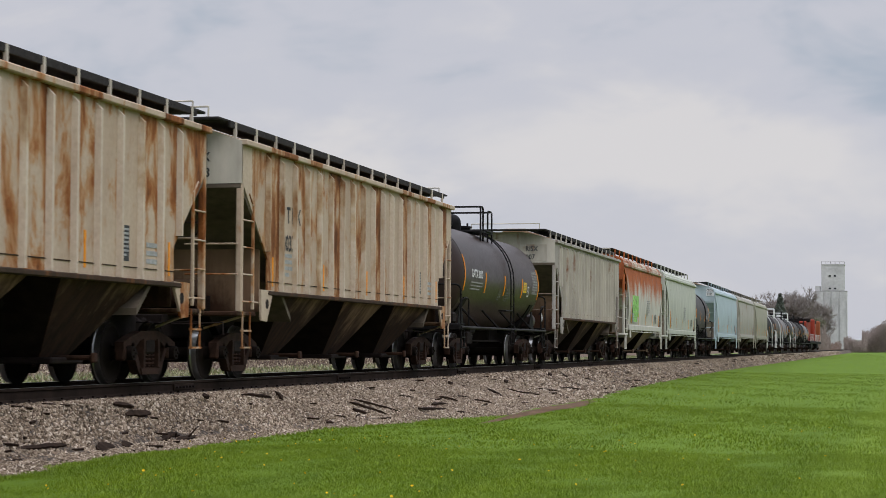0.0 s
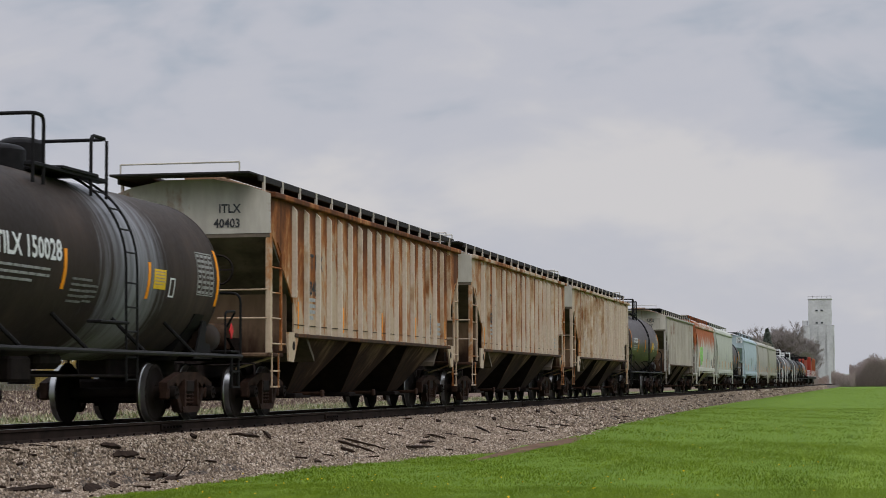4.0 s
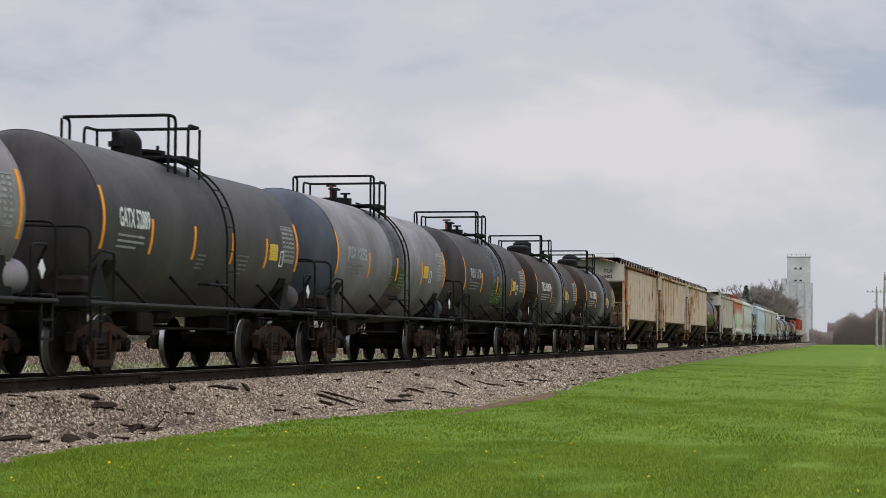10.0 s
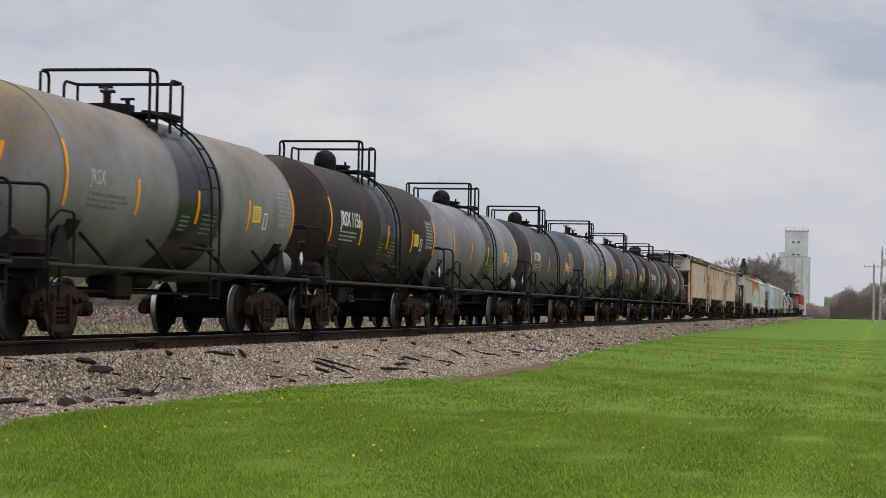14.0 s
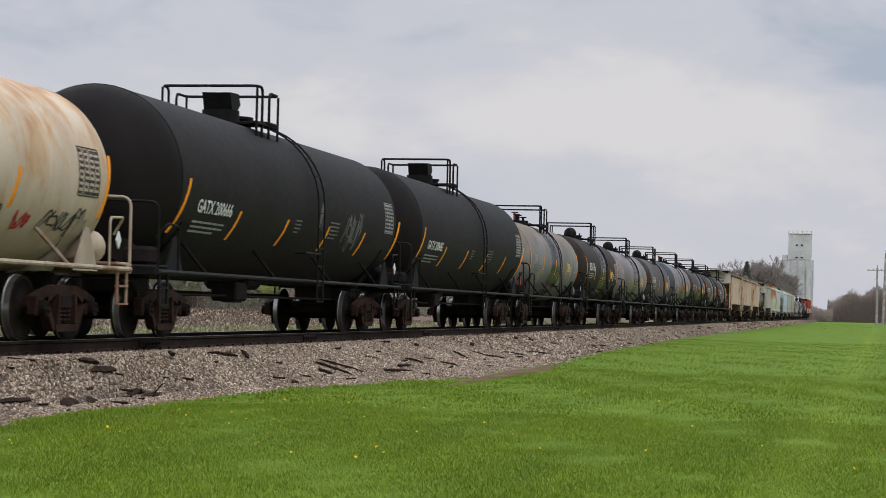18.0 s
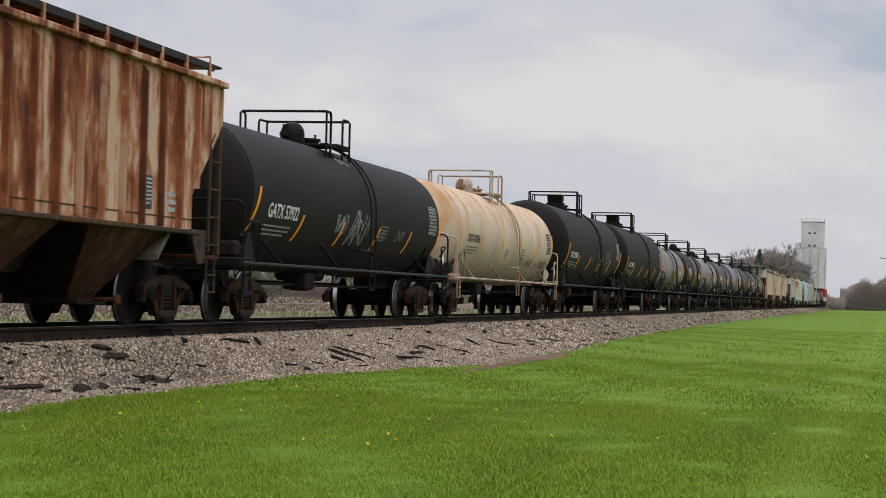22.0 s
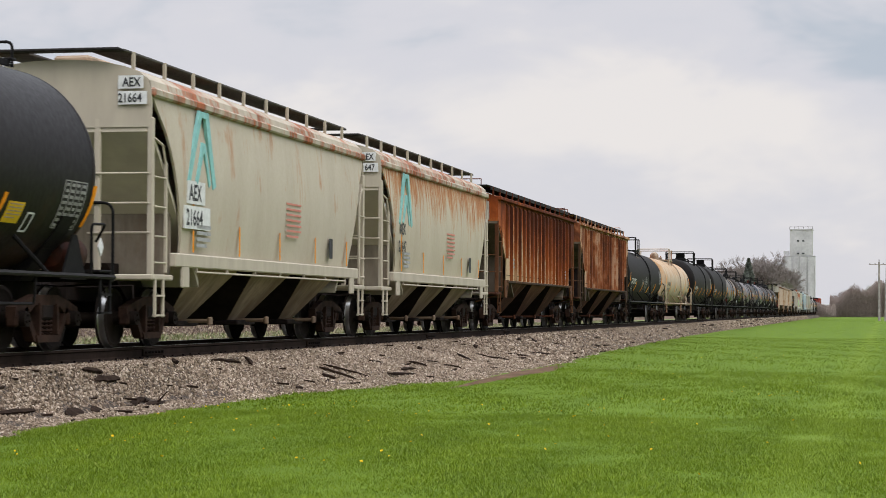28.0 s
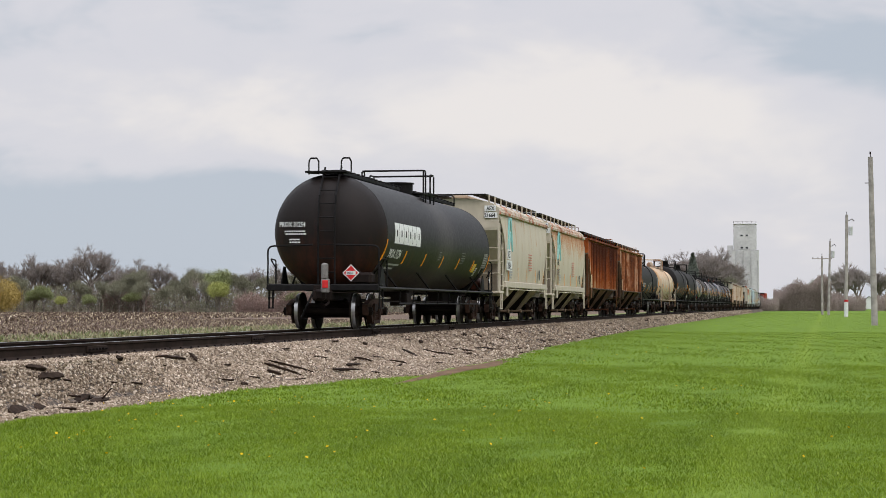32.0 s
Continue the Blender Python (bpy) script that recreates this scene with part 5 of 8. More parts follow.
def stone_material():
    mt, nt, bs, N, L = shader("ballast_stone")
    geo = N("ShaderNodeNewGeometry")
    c = ramp(N, L, geo.outputs["Random Per Island"], ((0.0, (0.095, 0.069, 0.049)), (0.35, (0.230, 0.177, 0.132)), (0.78, (0.385, 0.314, 0.246)), (1.0, (0.62, 0.545, 0.46))))
    v = coords(N, L, (1, 1, 1), "Object", False)
    f = noise_tex(N, L, v, 40.0, 3.0, 0.6)
    big = noise_tex(N, L, v, 0.5, 4.0, 0.6)
    c = mix(N, L, 1.0, c, ramp(N, L, f, ((0.3, (0.72,) * 3), (0.7, (1.1,) * 3))), "MULTIPLY")
    c = mix(N, L, 1.0, c, ramp(N, L, big, ((0.35, (0.74, 0.70, 0.66)), (0.65, (1.08, 1.04, 1.0)))), "MULTIPLY")
    L(c, bs.inputs["Base Color"])
    bs.inputs["Roughness"].default_value = 0.92
    bs.inputs["Specular IOR Level"].default_value = 0.12
    return mt


STONE = stone_material()


def bed_material():
    mt, nt, bs, N, L = shader("ballast_bed")
    v = coords(N, L, (1, 1, 1), "Object", False)
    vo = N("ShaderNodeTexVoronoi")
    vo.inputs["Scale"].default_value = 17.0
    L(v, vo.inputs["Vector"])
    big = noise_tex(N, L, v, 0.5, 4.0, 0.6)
    # stone cells darken to their rims: shade of the gaps painted in
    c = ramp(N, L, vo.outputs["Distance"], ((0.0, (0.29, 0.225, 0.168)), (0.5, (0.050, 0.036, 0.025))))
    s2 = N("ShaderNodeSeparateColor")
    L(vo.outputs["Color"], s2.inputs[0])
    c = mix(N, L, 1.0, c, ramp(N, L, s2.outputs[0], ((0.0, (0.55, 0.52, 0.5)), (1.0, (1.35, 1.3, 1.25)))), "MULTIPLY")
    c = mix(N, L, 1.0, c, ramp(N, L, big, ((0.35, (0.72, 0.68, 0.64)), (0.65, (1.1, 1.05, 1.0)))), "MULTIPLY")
    L(c, bs.inputs["Base Color"])
    bs.inputs["Roughness"].default_value = 0.95
    inv = N("ShaderNodeMath")
    inv.operation = "SUBTRACT"
    inv.inputs[0].default_value = 1.0
    L(vo.outputs["Distance"], inv.inputs[1])
    bump(N, L, bs, inv.outputs[0], 0.8, 0.05)
    return mt


def build_ballast():
    ys = np.concatenate([np.arange(-60, 10, 2.0), np.arange(10, 80, 0.25), np.arange(80, 200, 1.0), np.arange(200, 905, 8.0)])
    t = np.linspace(0, 1, 30)
    V = []
    for y in ys:
        tx = float(toe_x(y))
        x = TRACK_X - 3.0 + (tx + 0.10 - TRACK_X + 3.0) * t
        V.append(np.stack([x, np.full_like(x, y), ballast_z(x, np.full_like(x, y))], -1))
    V = np.concatenate(V)
    V[:, 2] += 0.018 * np.sin(V[:, 0] * 9 + V[:, 1] * 3.1) * np.sin(V[:, 1] * 7.7)
    nx, ny = 30, len(ys)
    i, j = np.meshgrid(np.arange(nx - 1), np.arange(ny - 1))
    a = (j * nx + i).ravel()
    me = raw_mesh("ballast", V, 4, np.stack([a, a + 1, a + nx + 1, a + nx], -1), True)
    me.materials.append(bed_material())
    tagged(new("ballast_bed", me), "pinkish grey crushed stone ballast under the track", "ballast", kind="structure")
    # loose stones
    rng = np.random.default_rng(5)
    base = np.array([(1, 0, -0.1), (-1, 0.1, 0), (0, 1, 0.1), (0.1, -1, -0.1), (0.1, 0, 1), (0, -0.1, -1), (0.6, 0.6, 0.5), (-0.6, -0.5, 0.55)], float)
    tri = np.array([(0, 2, 6), (2, 4, 6), (4, 0, 6), (1, 3, 7), (3, 4, 7), (4, 1, 7), (0, 4, 3), (2, 1, 4), (2, 0, 5), (1, 2, 5), (3, 1, 5), (0, 3, 5)])

    def scatter(n, y0, y1, size, power=1.0):
        y = y0 + (y1 - y0) * rng.random(n) ** power
        tx = toe_x(y)
        x0 = TRACK_X + 0.80
        x = x0 + (tx + 0.12 - x0) * rng.random(n)
        z = ballast_z(x, y) + 0.008
        r = size * rng.uniform(0.55, 1.35, n)
        q = rng.normal(size=(n, 3, 3))
        Q, _ = np.linalg.qr(q)
        sc = rng.uniform(0.6, 1.15, (n, 1, 3))
        P = (base[None] * (1 + 0.25 * rng.normal(size=(n, 8, 1)) * 0.5)) * sc
        P = np.einsum("nij,nkj->nki", Q, P) * r[:, None, None]
        P += np.stack([x, y, z], -1)[:, None]
        return P.reshape(-1, 3), (tri[None] + 8 * np.arange(n)[:, None, None]).reshape(-1, 3)
    va, fa = scatter(85000, 17, 52, 0.0235, 1.2)
    vb, fb = scatter(24000, 52, 170, 0.042, 1.5)
    vc, fc = scatter(14000, 150, 420, 0.075, 1.4)
    V = np.concatenate([va, vb, vc])
    F = np.concatenate([fa, fb + len(va), fc + len(va) + len(vb)])
    me = raw_mesh("ballast_stones", V, 3, F)
    me.materials.append(STONE)
    tagged(new("ballast_stones", me), "loose crushed stones of pinkish grey ballast", "stones", kind="stuff")


def rail_profile(k):
    """Half profile mirrored: head, web and foot."""
    h = [(0.0365, 0.0), (0.0365, -0.035), (0.012, -0.05), (0.009, -0.145), (0.03, -0.165), (0.076, -0.178), (0.076, -0.186)]
    pts = [(x, z) for x, z in h] + [(-x, z) for x, z in h[::-1]]
    return pts


def build_track():
    for name, k in (("near_rail", 1), ("far_rail", -1)):
        s = Shape().prism(rail_profile(k), 1, -80, 900)
        r = put("rail", s, M["rail"], None, m=pose(TRACK_X + k * 0.754, 0, RAIL_Z))
        tagged(r, "rust-brown steel rail with a worn bright top", "rail", "rails of the track", "structure")
        put("running_surface", Shape().box((-k * 0.002, 410, 0.0015), (0.052, 980, 0.003)), M["rail_top"], r, "worn bright running surface")
        if k == 1:
            for y in (31.1, 40.9, 52.8, 64.7, 76.6):
                g = Shape().cbox((0.028, y, -0.095), (0.035, 0.92, 0.105), 0.01)
                bar = put("joint_bar", g, M["rail"], r)
                bolt = Shape()
                for i in range(6):
                    bolt.cyl((0.045, y - 0.38 + i * 0.152, -0.095), (0.085, y - 0.38 + i * 0.152, -0.095), 0.022, 6)
                put("track_bolt", bolt, M["steel"], bar)
    tie = Shape().cbox((0, 0, 0), (2.6, 0.225, 0.18), 0.012).mesh("tie")
    tie.materials.append(M["tie"])
    plate = Shape()
    for k in (-1, 1):
        plate.cbox((k * 0.754, 0, 0.095), (0.36, 0.19, 0.018), 0.004)
        for q in (-1, 1):
            plate.cbox((k * 0.754 + q * 0.10, q * 0.05, 0.115), (0.035, 0.03, 0.04), 0.006)
    plate = plate.mesh("tie_plate")
    plate.materials.append(M["steel"])
    bed = bpy.data.objects["ballast_bed"]
    rnd = random.Random(4)
    n = 0
    for i in range(int(120 / 0.52)):
        y = 12 + i * 0.52 + rnd.uniform(-0.04, 0.04)
        o = put("tie", tie, None, bed, m=pose(TRACK_X + rnd.uniform(-0.05, 0.05), y, RAIL_Z - 0.186 - 0.10, rnd.uniform(-0.8, 0.8), 0, rnd.uniform(-1.5, 1.5)))
        if y < 70:
            put("tie_plate", plate, None, o)
    far = Shape()
    for i in range(int(300 / 0.52)):
        far.box((TRACK_X, 132 + i * 0.52, RAIL_Z - 0.286), (2.6, 0.225, 0.18))
    o = put("far_ties", far, M["tie"], bed)
    tagged(o, "dark wooden ties", kind="stuff")


build_ground()
build_ballast()
build_track()

# ---- the train, from its last car forward ----
M["black_tank"] = paint("black_tank_paint", (0.0125, 0.0095, 0.009), 0.10, grime=0.25, rough=0.46, rust_color=(0.030, 0.014, 0.009), rust_dark=(0.020, 0.0105, 0.008), low=-0.12, wide=2.5, spec=0.13, spill=(0.4, 2.2, (0.036, 0.030, 0.028)))
M["black_head"] = paint("rust_washed_black_paint", (0.016, 0.011, 0.0095), 0.05, grime=0.25, rough=0.5, rust_color=(0.075, 0.020, 0.010), rust_dark=(0.030, 0.012, 0.007), low=-0.26, wide=2.5, soft=0.4, spec=0.14)
M["satin_black"] = paint("satin_black_paint", (0.0165, 0.0138, 0.0125), 0.15, grime=0.30, rough=0.58, rust_color=(0.021, 0.016, 0.014), rust_dark=(0.014, 0.011, 0.0095), wide=2.5, spec=0.06, dust=0.025)
M["brown_black"] = paint("sooty_brown_paint", (0.040, 0.029, 0.023), 0.40, grime=0.45, rough=0.62, rust_color=(0.062, 0.045, 0.035), rust_dark=(0.028, 0.021, 0.017), wide=2.5, soft=0.3, dust=0.06, spec=0.09)
M["brown_gloss"] = paint("glossy_dark_brown_paint", (0.060, 0.039, 0.033), 0.30, grime=0.4, rough=0.30, rust_color=(0.05, 0.03, 0.024), rust_dark=(0.026, 0.018, 0.015), wide=2.5, soft=0.3, spec=0.12)
M["brown_black_wet"] = paint("sooty_brown_paint_with_black_coat", (0.040, 0.029, 0.023), 0.40, grime=0.45, rough=0.62, rust_color=(0.062, 0.045, 0.035), rust_dark=(0.028, 0.021, 0.017), wide=2.5, soft=0.3, dust=0.06, spec=0.09, wet=(0.2, 0.95, 0.95))
M["spilled"] = paint("sooty_brown_spilled_paint", (0.036, 0.023, 0.016), 0.40, grime=0.45, rough=0.6, rust_color=(0.055, 0.035, 0.025), rust_dark=(0.026, 0.018, 0.013), wide=2.5, soft=0.3, dust=0.05, spec=0.09, spill=(1.0, 1.35, (0.19, 0.19, 0.20)))
M["charcoal"] = paint("charcoal_paint", (0.066, 0.057, 0.057), 0.30, grime=0.50, rough=0.55, rust_color=(0.076, 0.059, 0.050), rust_dark=(0.031, 0.025, 0.023), wide=2.5, soft=0.3, dust=0.09, spec=0.10)
M["charcoal_wet"] = paint("charcoal_paint_with_black_coat", (0.066, 0.057, 0.057), 0.30, grime=0.50, rough=0.55, rust_color=(0.076, 0.059, 0.050), rust_dark=(0.031, 0.025, 0.023), wide=2.5, soft=0.3, dust=0.09, spec=0.10, wet=(0.2, 0.95, 0.95))
M["mid_grey"] = paint("grey_tank_paint", (0.198, 0.180, 0.180), 0.32, grime=0.50, rough=0.55, rust_color=(0.126, 0.101, 0.088), rust_dark=(0.077, 0.062, 0.055), wide=2.5, soft=0.35, dust=0.14, spec=0.14)
M["mid_grey_coat"] = paint("light_grey_tank_paint_with_black_coat", (0.275, 0.250, 0.256), 0.32, grime=0.50, rough=0.55, rust_color=(0.126, 0.101, 0.088), rust_dark=(0.077, 0.062, 0.055), wide=2.5, soft=0.35, dust=0.14, spec=0.14, wet=(0.2, 0.8, 0.92))
M["mid_grey_wet"] = paint("grey_tank_paint_with_black_coat", (0.275, 0.250, 0.256), 0.32, grime=0.50, rough=0.55, rust_color=(0.126, 0.101, 0.088), rust_dark=(0.077, 0.062, 0.055), wide=2.5, soft=0.35, dust=0.14, spec=0.14, wet=(0.25, 0.75, 0.92))
M["tan_grey"] = paint("stained_grey_tan_paint", (0.182, 0.166, 0.153), 0.34, grime=0.50, rough=0.58, rust_color=(0.19, 0.13, 0.067), rust_dark=(0.092, 0.074, 0.057), low=0.22, wide=2.5, soft=0.35, dust=0.11, spec=0.14)
M["tan_grey_wet"] = paint("stained_grey_tan_paint_with_black_coat", (0.255, 0.232, 0.218), 0.34, grime=0.50, rough=0.58, rust_color=(0.19, 0.13, 0.067), rust_dark=(0.092, 0.074, 0.057), low=0.34, wide=2.5, soft=0.35, dust=0.11, spec=0.14, wet=(0.15, 1.15, 0.95))
M["blue_grey"] = paint("blue_grey_paint", (0.085, 0.095, 0.115), 0.20, grime=0.45, rough=0.55, rust_color=(0.075, 0.062, 0.055), wide=2.5, soft=0.3)
M["cream_tank"] = hopper_paint("cream_tank_paint", (0.49, 0.395, 0.295), (0.485, 0.355, 0.23), (0.45, 0.28, 0.15), (0.34, 0.20, 0.105), 0.0, 0.0, 1.7, 0.0, 0.17, 0.0, grime=0.28, rough=0.62, pitch=60.0, drip=1.0, mottle=0.94)
M["rail_cream"] = paint("rusty_cream_rail_paint", (0.50, 0.40, 0.30), 0.5, grime=0.3, rough=0.6, rust_color=(0.24, 0.11, 0.06), rust_dark=(0.10, 0.05, 0.03))
M["cream_rust"] = hopper_paint("cream_hopper_paint", (0.475, 0.37, 0.275), (0.41, 0.225, 0.108), (0.27, 0.090, 0.022), (0.085, 0.031, 0.013), 0.02, 0.5, 1.7, 0.62, 0.05, 0.12, drip=0.6)
M["cream_worst"] = hopper_paint("rust_streaked_cream_hopper_paint", (0.47, 0.36, 0.25), (0.41, 0.205, 0.088), (0.275, 0.088, 0.020), (0.10, 0.034, 0.012), 0.15, 0.5, 1.6, 0.42, 0.19, 0.18, drip=0.6)
M["cream"] = hopper_paint("pale_hopper_paint", (0.48, 0.38, 0.285), (0.41, 0.225, 0.108), (0.225, 0.080, 0.024), (0.075, 0.028, 0.012), -0.09, 0.7, 1.4, 0.75, 0.03, 0.12, drip=0.45)
M["cream_rib"] = hopper_paint("pale_rib_paint", (0.57, 0.48, 0.385), (0.44, 0.32, 0.205), (0.24, 0.105, 0.040), (0.09, 0.038, 0.017), -0.12, 0.8, 0.8, 0.40, 0.05, 0.0)
M["sill_dark"] = paint("sooty_rusted_sill", (0.07, 0.045, 0.03), 0.5, grime=0.4, rough=0.85, rust_color=(0.12, 0.05, 0.02), rust_dark=(0.03, 0.017, 0.011))
M["rust_rib"] = hopper_paint("rusted_rib_paint", (0.48, 0.35, 0.20), (0.31, 0.11, 0.04), (0.225, 0.053, 0.011), (0.062, 0.017, 0.007), 0.30, 0.9, 0.5, 0.25, 0.22, 0.0, drip=0.16)
M["rust_iron"] = paint("rusted_iron", (0.17, 0.075, 0.035), 0.6, grime=0.4, rough=0.85, rust_color=(0.13, 0.045, 0.018), rust_dark=(0.045, 0.018, 0.010))
M["pale_end"] = paint("white_end_paint", (0.62, 0.565, 0.475), 0.18, grime=0.35, rough=0.65)
M["rust_heavy"] = hopper_paint("rusted_hopper_paint", (0.52, 0.385, 0.24), (0.43, 0.138, 0.042), (0.31, 0.068, 0.014), (0.100, 0.022, 0.008), 0.22, 1.2, 0.7, 0.16, 0.27, 0.14, 0.018, rough=0.85, drip=0.17)
M["rust_pale"] = hopper_paint("rust_stained_hopper_paint", (0.51, 0.345, 0.235), (0.36, 0.150, 0.072), (0.20, 0.060, 0.023), (0.066, 0.025, 0.015), 0.11, 0.85, 1.45, 0.24, 0.02, 0.14, rough=0.85, drip=0.35)
# rusted rib paint, darkened to draw the ribs' shadow lines
M["rust_pale_rib_shade"] = hopper_paint("shaded_rusted_rib_paint", (0.46, 0.28, 0.18), (0.33, 0.125, 0.055), (0.19, 0.055, 0.020), (0.055, 0.021, 0.013), 0.16, 0.85, 1.0, 0.3, 0.0, 0.0, rough=0.85, drip=0.35)
M["bay_dark"] = paint("hopper_slope_darker_below", (0.28, 0.175, 0.105), -0.38, grime=0.5, rough=0.9, rust_color=(0.045, 0.022, 0.013), rust_dark=(0.014, 0.008, 0.006), low=-0.36, soft=0.22, wide=0.9, patchy=0.6)
M["bay_rust"] = paint("rusty_hopper_slope_darker_below", (0.29, 0.145, 0.085), -0.25, grime=0.45, rough=0.9, rust_color=(0.085, 0.030, 0.015), rust_dark=(0.014, 0.008, 0.006), low=-0.36, soft=0.22, wide=0.9, patchy=0.6)
# shade under the ribbed hoppers' ends, put into the paint colour
M["slope_shade"] = paint("shaded_end_slope", (0.17, 0.135, 0.10), 0.30, grime=0.5, rough=0.85, rust_color=(0.06, 0.04, 0.028), rust_dark=(0.03, 0.022, 0.017))
M["bay_tan"] = paint("tan_hopper_slope_darker_below", (0.47, 0.35, 0.245), -0.66, grime=0.45, rough=0.88, rust_color=(0.115, 0.069, 0.042), rust_dark=(0.046, 0.031, 0.023), low=-0.32, soft=0.4)
M["putty"] = hopper_paint("putty_hopper_paint", (0.455, 0.40, 0.315), (0.43, 0.30, 0.205), (0.38, 0.16, 0.07), (0.22, 0.08, 0.035), -0.20, 0.7, 1.3, 0.0, 0.07, 0.0, grime=0.14, rough=0.62, pitch=60.0, drip=0.45, mottle=0.95)
M["putty_plain"] = paint("plain_putty_paint", (0.56, 0.49, 0.385), -0.2, grime=0.16, rough=0.62)
# stains, plus the shade of the recessed bulkhead as a darker putty
M["end_stained_shade"] = paint("stained_shaded_putty_paint", (0.34, 0.285, 0.215), 0.45, grime=0.5, rough=0.8, rust_color=(0.10, 0.06, 0.035), rust_dark=(0.04, 0.027, 0.02), soft=0.3)
M["putty_rust"] = hopper_paint("rusty_putty_paint", (0.46, 0.405, 0.31), (0.42, 0.24, 0.125), (0.37, 0.135, 0.045), (0.21, 0.075, 0.03), -0.17, 1.5, 0.7, 0.0, 0.34, 0.0, grime=0.15, rough=0.65, pitch=60.0, drip=0.28, mottle=0.95)
M["white_rust"] = paint("rust_topped_white_paint", (0.62, 0.59, 0.51), 0.62, grime=0.2, rough=0.65, rust_color=(0.40, 0.115, 0.04), rust_dark=(0.22, 0.06, 0.025), low=0.36, streak=1.2, soft=0.22)
M["roof_rust"] = paint("rust_patched_roof", (0.53, 0.46, 0.36), 0.58, grime=0.2, rough=0.7, rust_color=(0.36, 0.11, 0.05), streak=0.3)
M["rib_white"] = hopper_paint("dirty_white_paint", (0.37, 0.345, 0.315), (0.25, 0.20, 0.165), (0.14, 0.095, 0.07), (0.06, 0.045, 0.035), -0.08, 1.1, 0.7, 0.2, -0.03, 0.2, pitch=0.68)
M["grey_green"] = paint("grey_green_paint", (0.55, 0.555, 0.47), 0.10, grime=0.25, rough=0.6)
M["sky_blue"] = paint("light_blue_paint", (0.48, 0.57, 0.60), 0.10, grime=0.25, rough=0.6)
M["stone_grey"] = paint("stone_grey_paint", (0.46, 0.425, 0.37), 0.12, grime=0.25, rough=0.6)
M["tan"] = paint("tan_paint", (0.41, 0.385, 0.30), 0.1, grime=0.25, rough=0.55)
M["loco_orange"] = paint("orange_locomotive_paint", (0.34, 0.10, 0.045), 0.1, grime=0.3, rough=0.5)
M["loco_red"] = paint("red_locomotive_paint", (0.34, 0.05, 0.03), 0.1, grime=0.3, rough=0.5)
M["glass"] = plain("dark_cab_glass", (0.02, 0.025, 0.03), 0.08, 0, 0.1, 3.0, 0)

REAR = {}   # rear axle along the train, by car
FRONT = {1: 15.97, 2: 30.99, 3: 45.84, 4: 63.92, 5: 82.02, 6: 100.45, 7: 119.01, 8: 137.03, 9: 155.06, 10: 169.46, 11: 182.91, 12: 196.34, 13: 209.60, 14: 223.73, 15: 236.95, 16: 249.75, 17: 262.30, 18: 280.40, 19: 298.39, 20: 316.45}
SPANS = {21: 13.9, 22: 17.3, 23: 15.2, 24: 17.0, 25: 11.0, 26: 19.3, 27: 18.0, 28: 17.6, 29: 14.5, 30: 13.2, 31: 13.2, 32: 13.6, 33: 14.0, 34: 14.0, 35: 14.0, 36: 22.0, 37: 22.0}
GAP = BASE + 2 * OVER   # front bogie's first axle to the next car's


def train_plan():
    rear, plan = 0.0, {}
    for k in range(1, 38):
        front = FRONT[k] if k in FRONT else rear + SPANS[k] - GAP
        plan[k] = (rear, front)
        rear = front + GAP
    return plan


PLAN = train_plan()


def travel(t):
    """Metres along the track of the last axle."""
    q = (t - 16) / 16
    return -113.258 + 10.0705 * (t - 16) + 3.330 * q * q - 0.589 * q ** 3


def locomotive(T, skin, label, nose=1):
    car = start_car("locomotive", label, "locomotive")
    half = running_gear(car, T)
    put("underframe", Shape().cbox((0, 0, 1.25), (3.0, 2 * half - 1.2, 0.35), 0.05), M["black_iron"], car)
    put("fuel_tank", Shape().cbox((0, 0, 0.75), (2.6, 5.5, 0.75), 0.15), M["black_iron"], car)
    put("long_hood", Shape().cbox((0, -nose * 2.0, 2.75), (1.9, 2 * half - 7.5, 2.7), 0.12), skin, car)
    put("cab", Shape().cbox((0, nose * (half - 5.0), 2.95), (3.0, 2.8, 3.1), 0.15), skin, car)
    put("short_hood", Shape().cbox((0, nose * (half - 2.6), 2.3), (2.0, 2.2, 1.8), 0.2), skin, car)
    put("radiator", Shape().cbox((0, -nose * (half - 4.0), 4.2), (2.7, 3.2, 0.5), 0.1), M["steel"], car)
    for sg in (-1, 1):
        put("cab_window", Shape().cbox((sg * 1.5, nose * (half - 5.0), 3.6), (0.04, 1.4, 0.7), 0.02), M["glass"], car)
        g = Shape().cyl((sg * 1.45, -half + 1.0, 2.35), (sg * 1.45, half - 1.0, 2.35), 0.02, 6)
        for i in range(10):
            y = -half + 1.0 + (2 * half - 2.0) * i / 9
            g.cyl((sg * 1.45, y, 1.4), (sg * 1.45, y, 2.35), 0.02, 6)
        put("hand_rail", g, M["white_mark"], car)
    put("exhaust_stack", Shape().cbox((0, 0, 4.2), (0.5, 1.0, 0.4), 0.05), M["black_iron"], car)
    return car


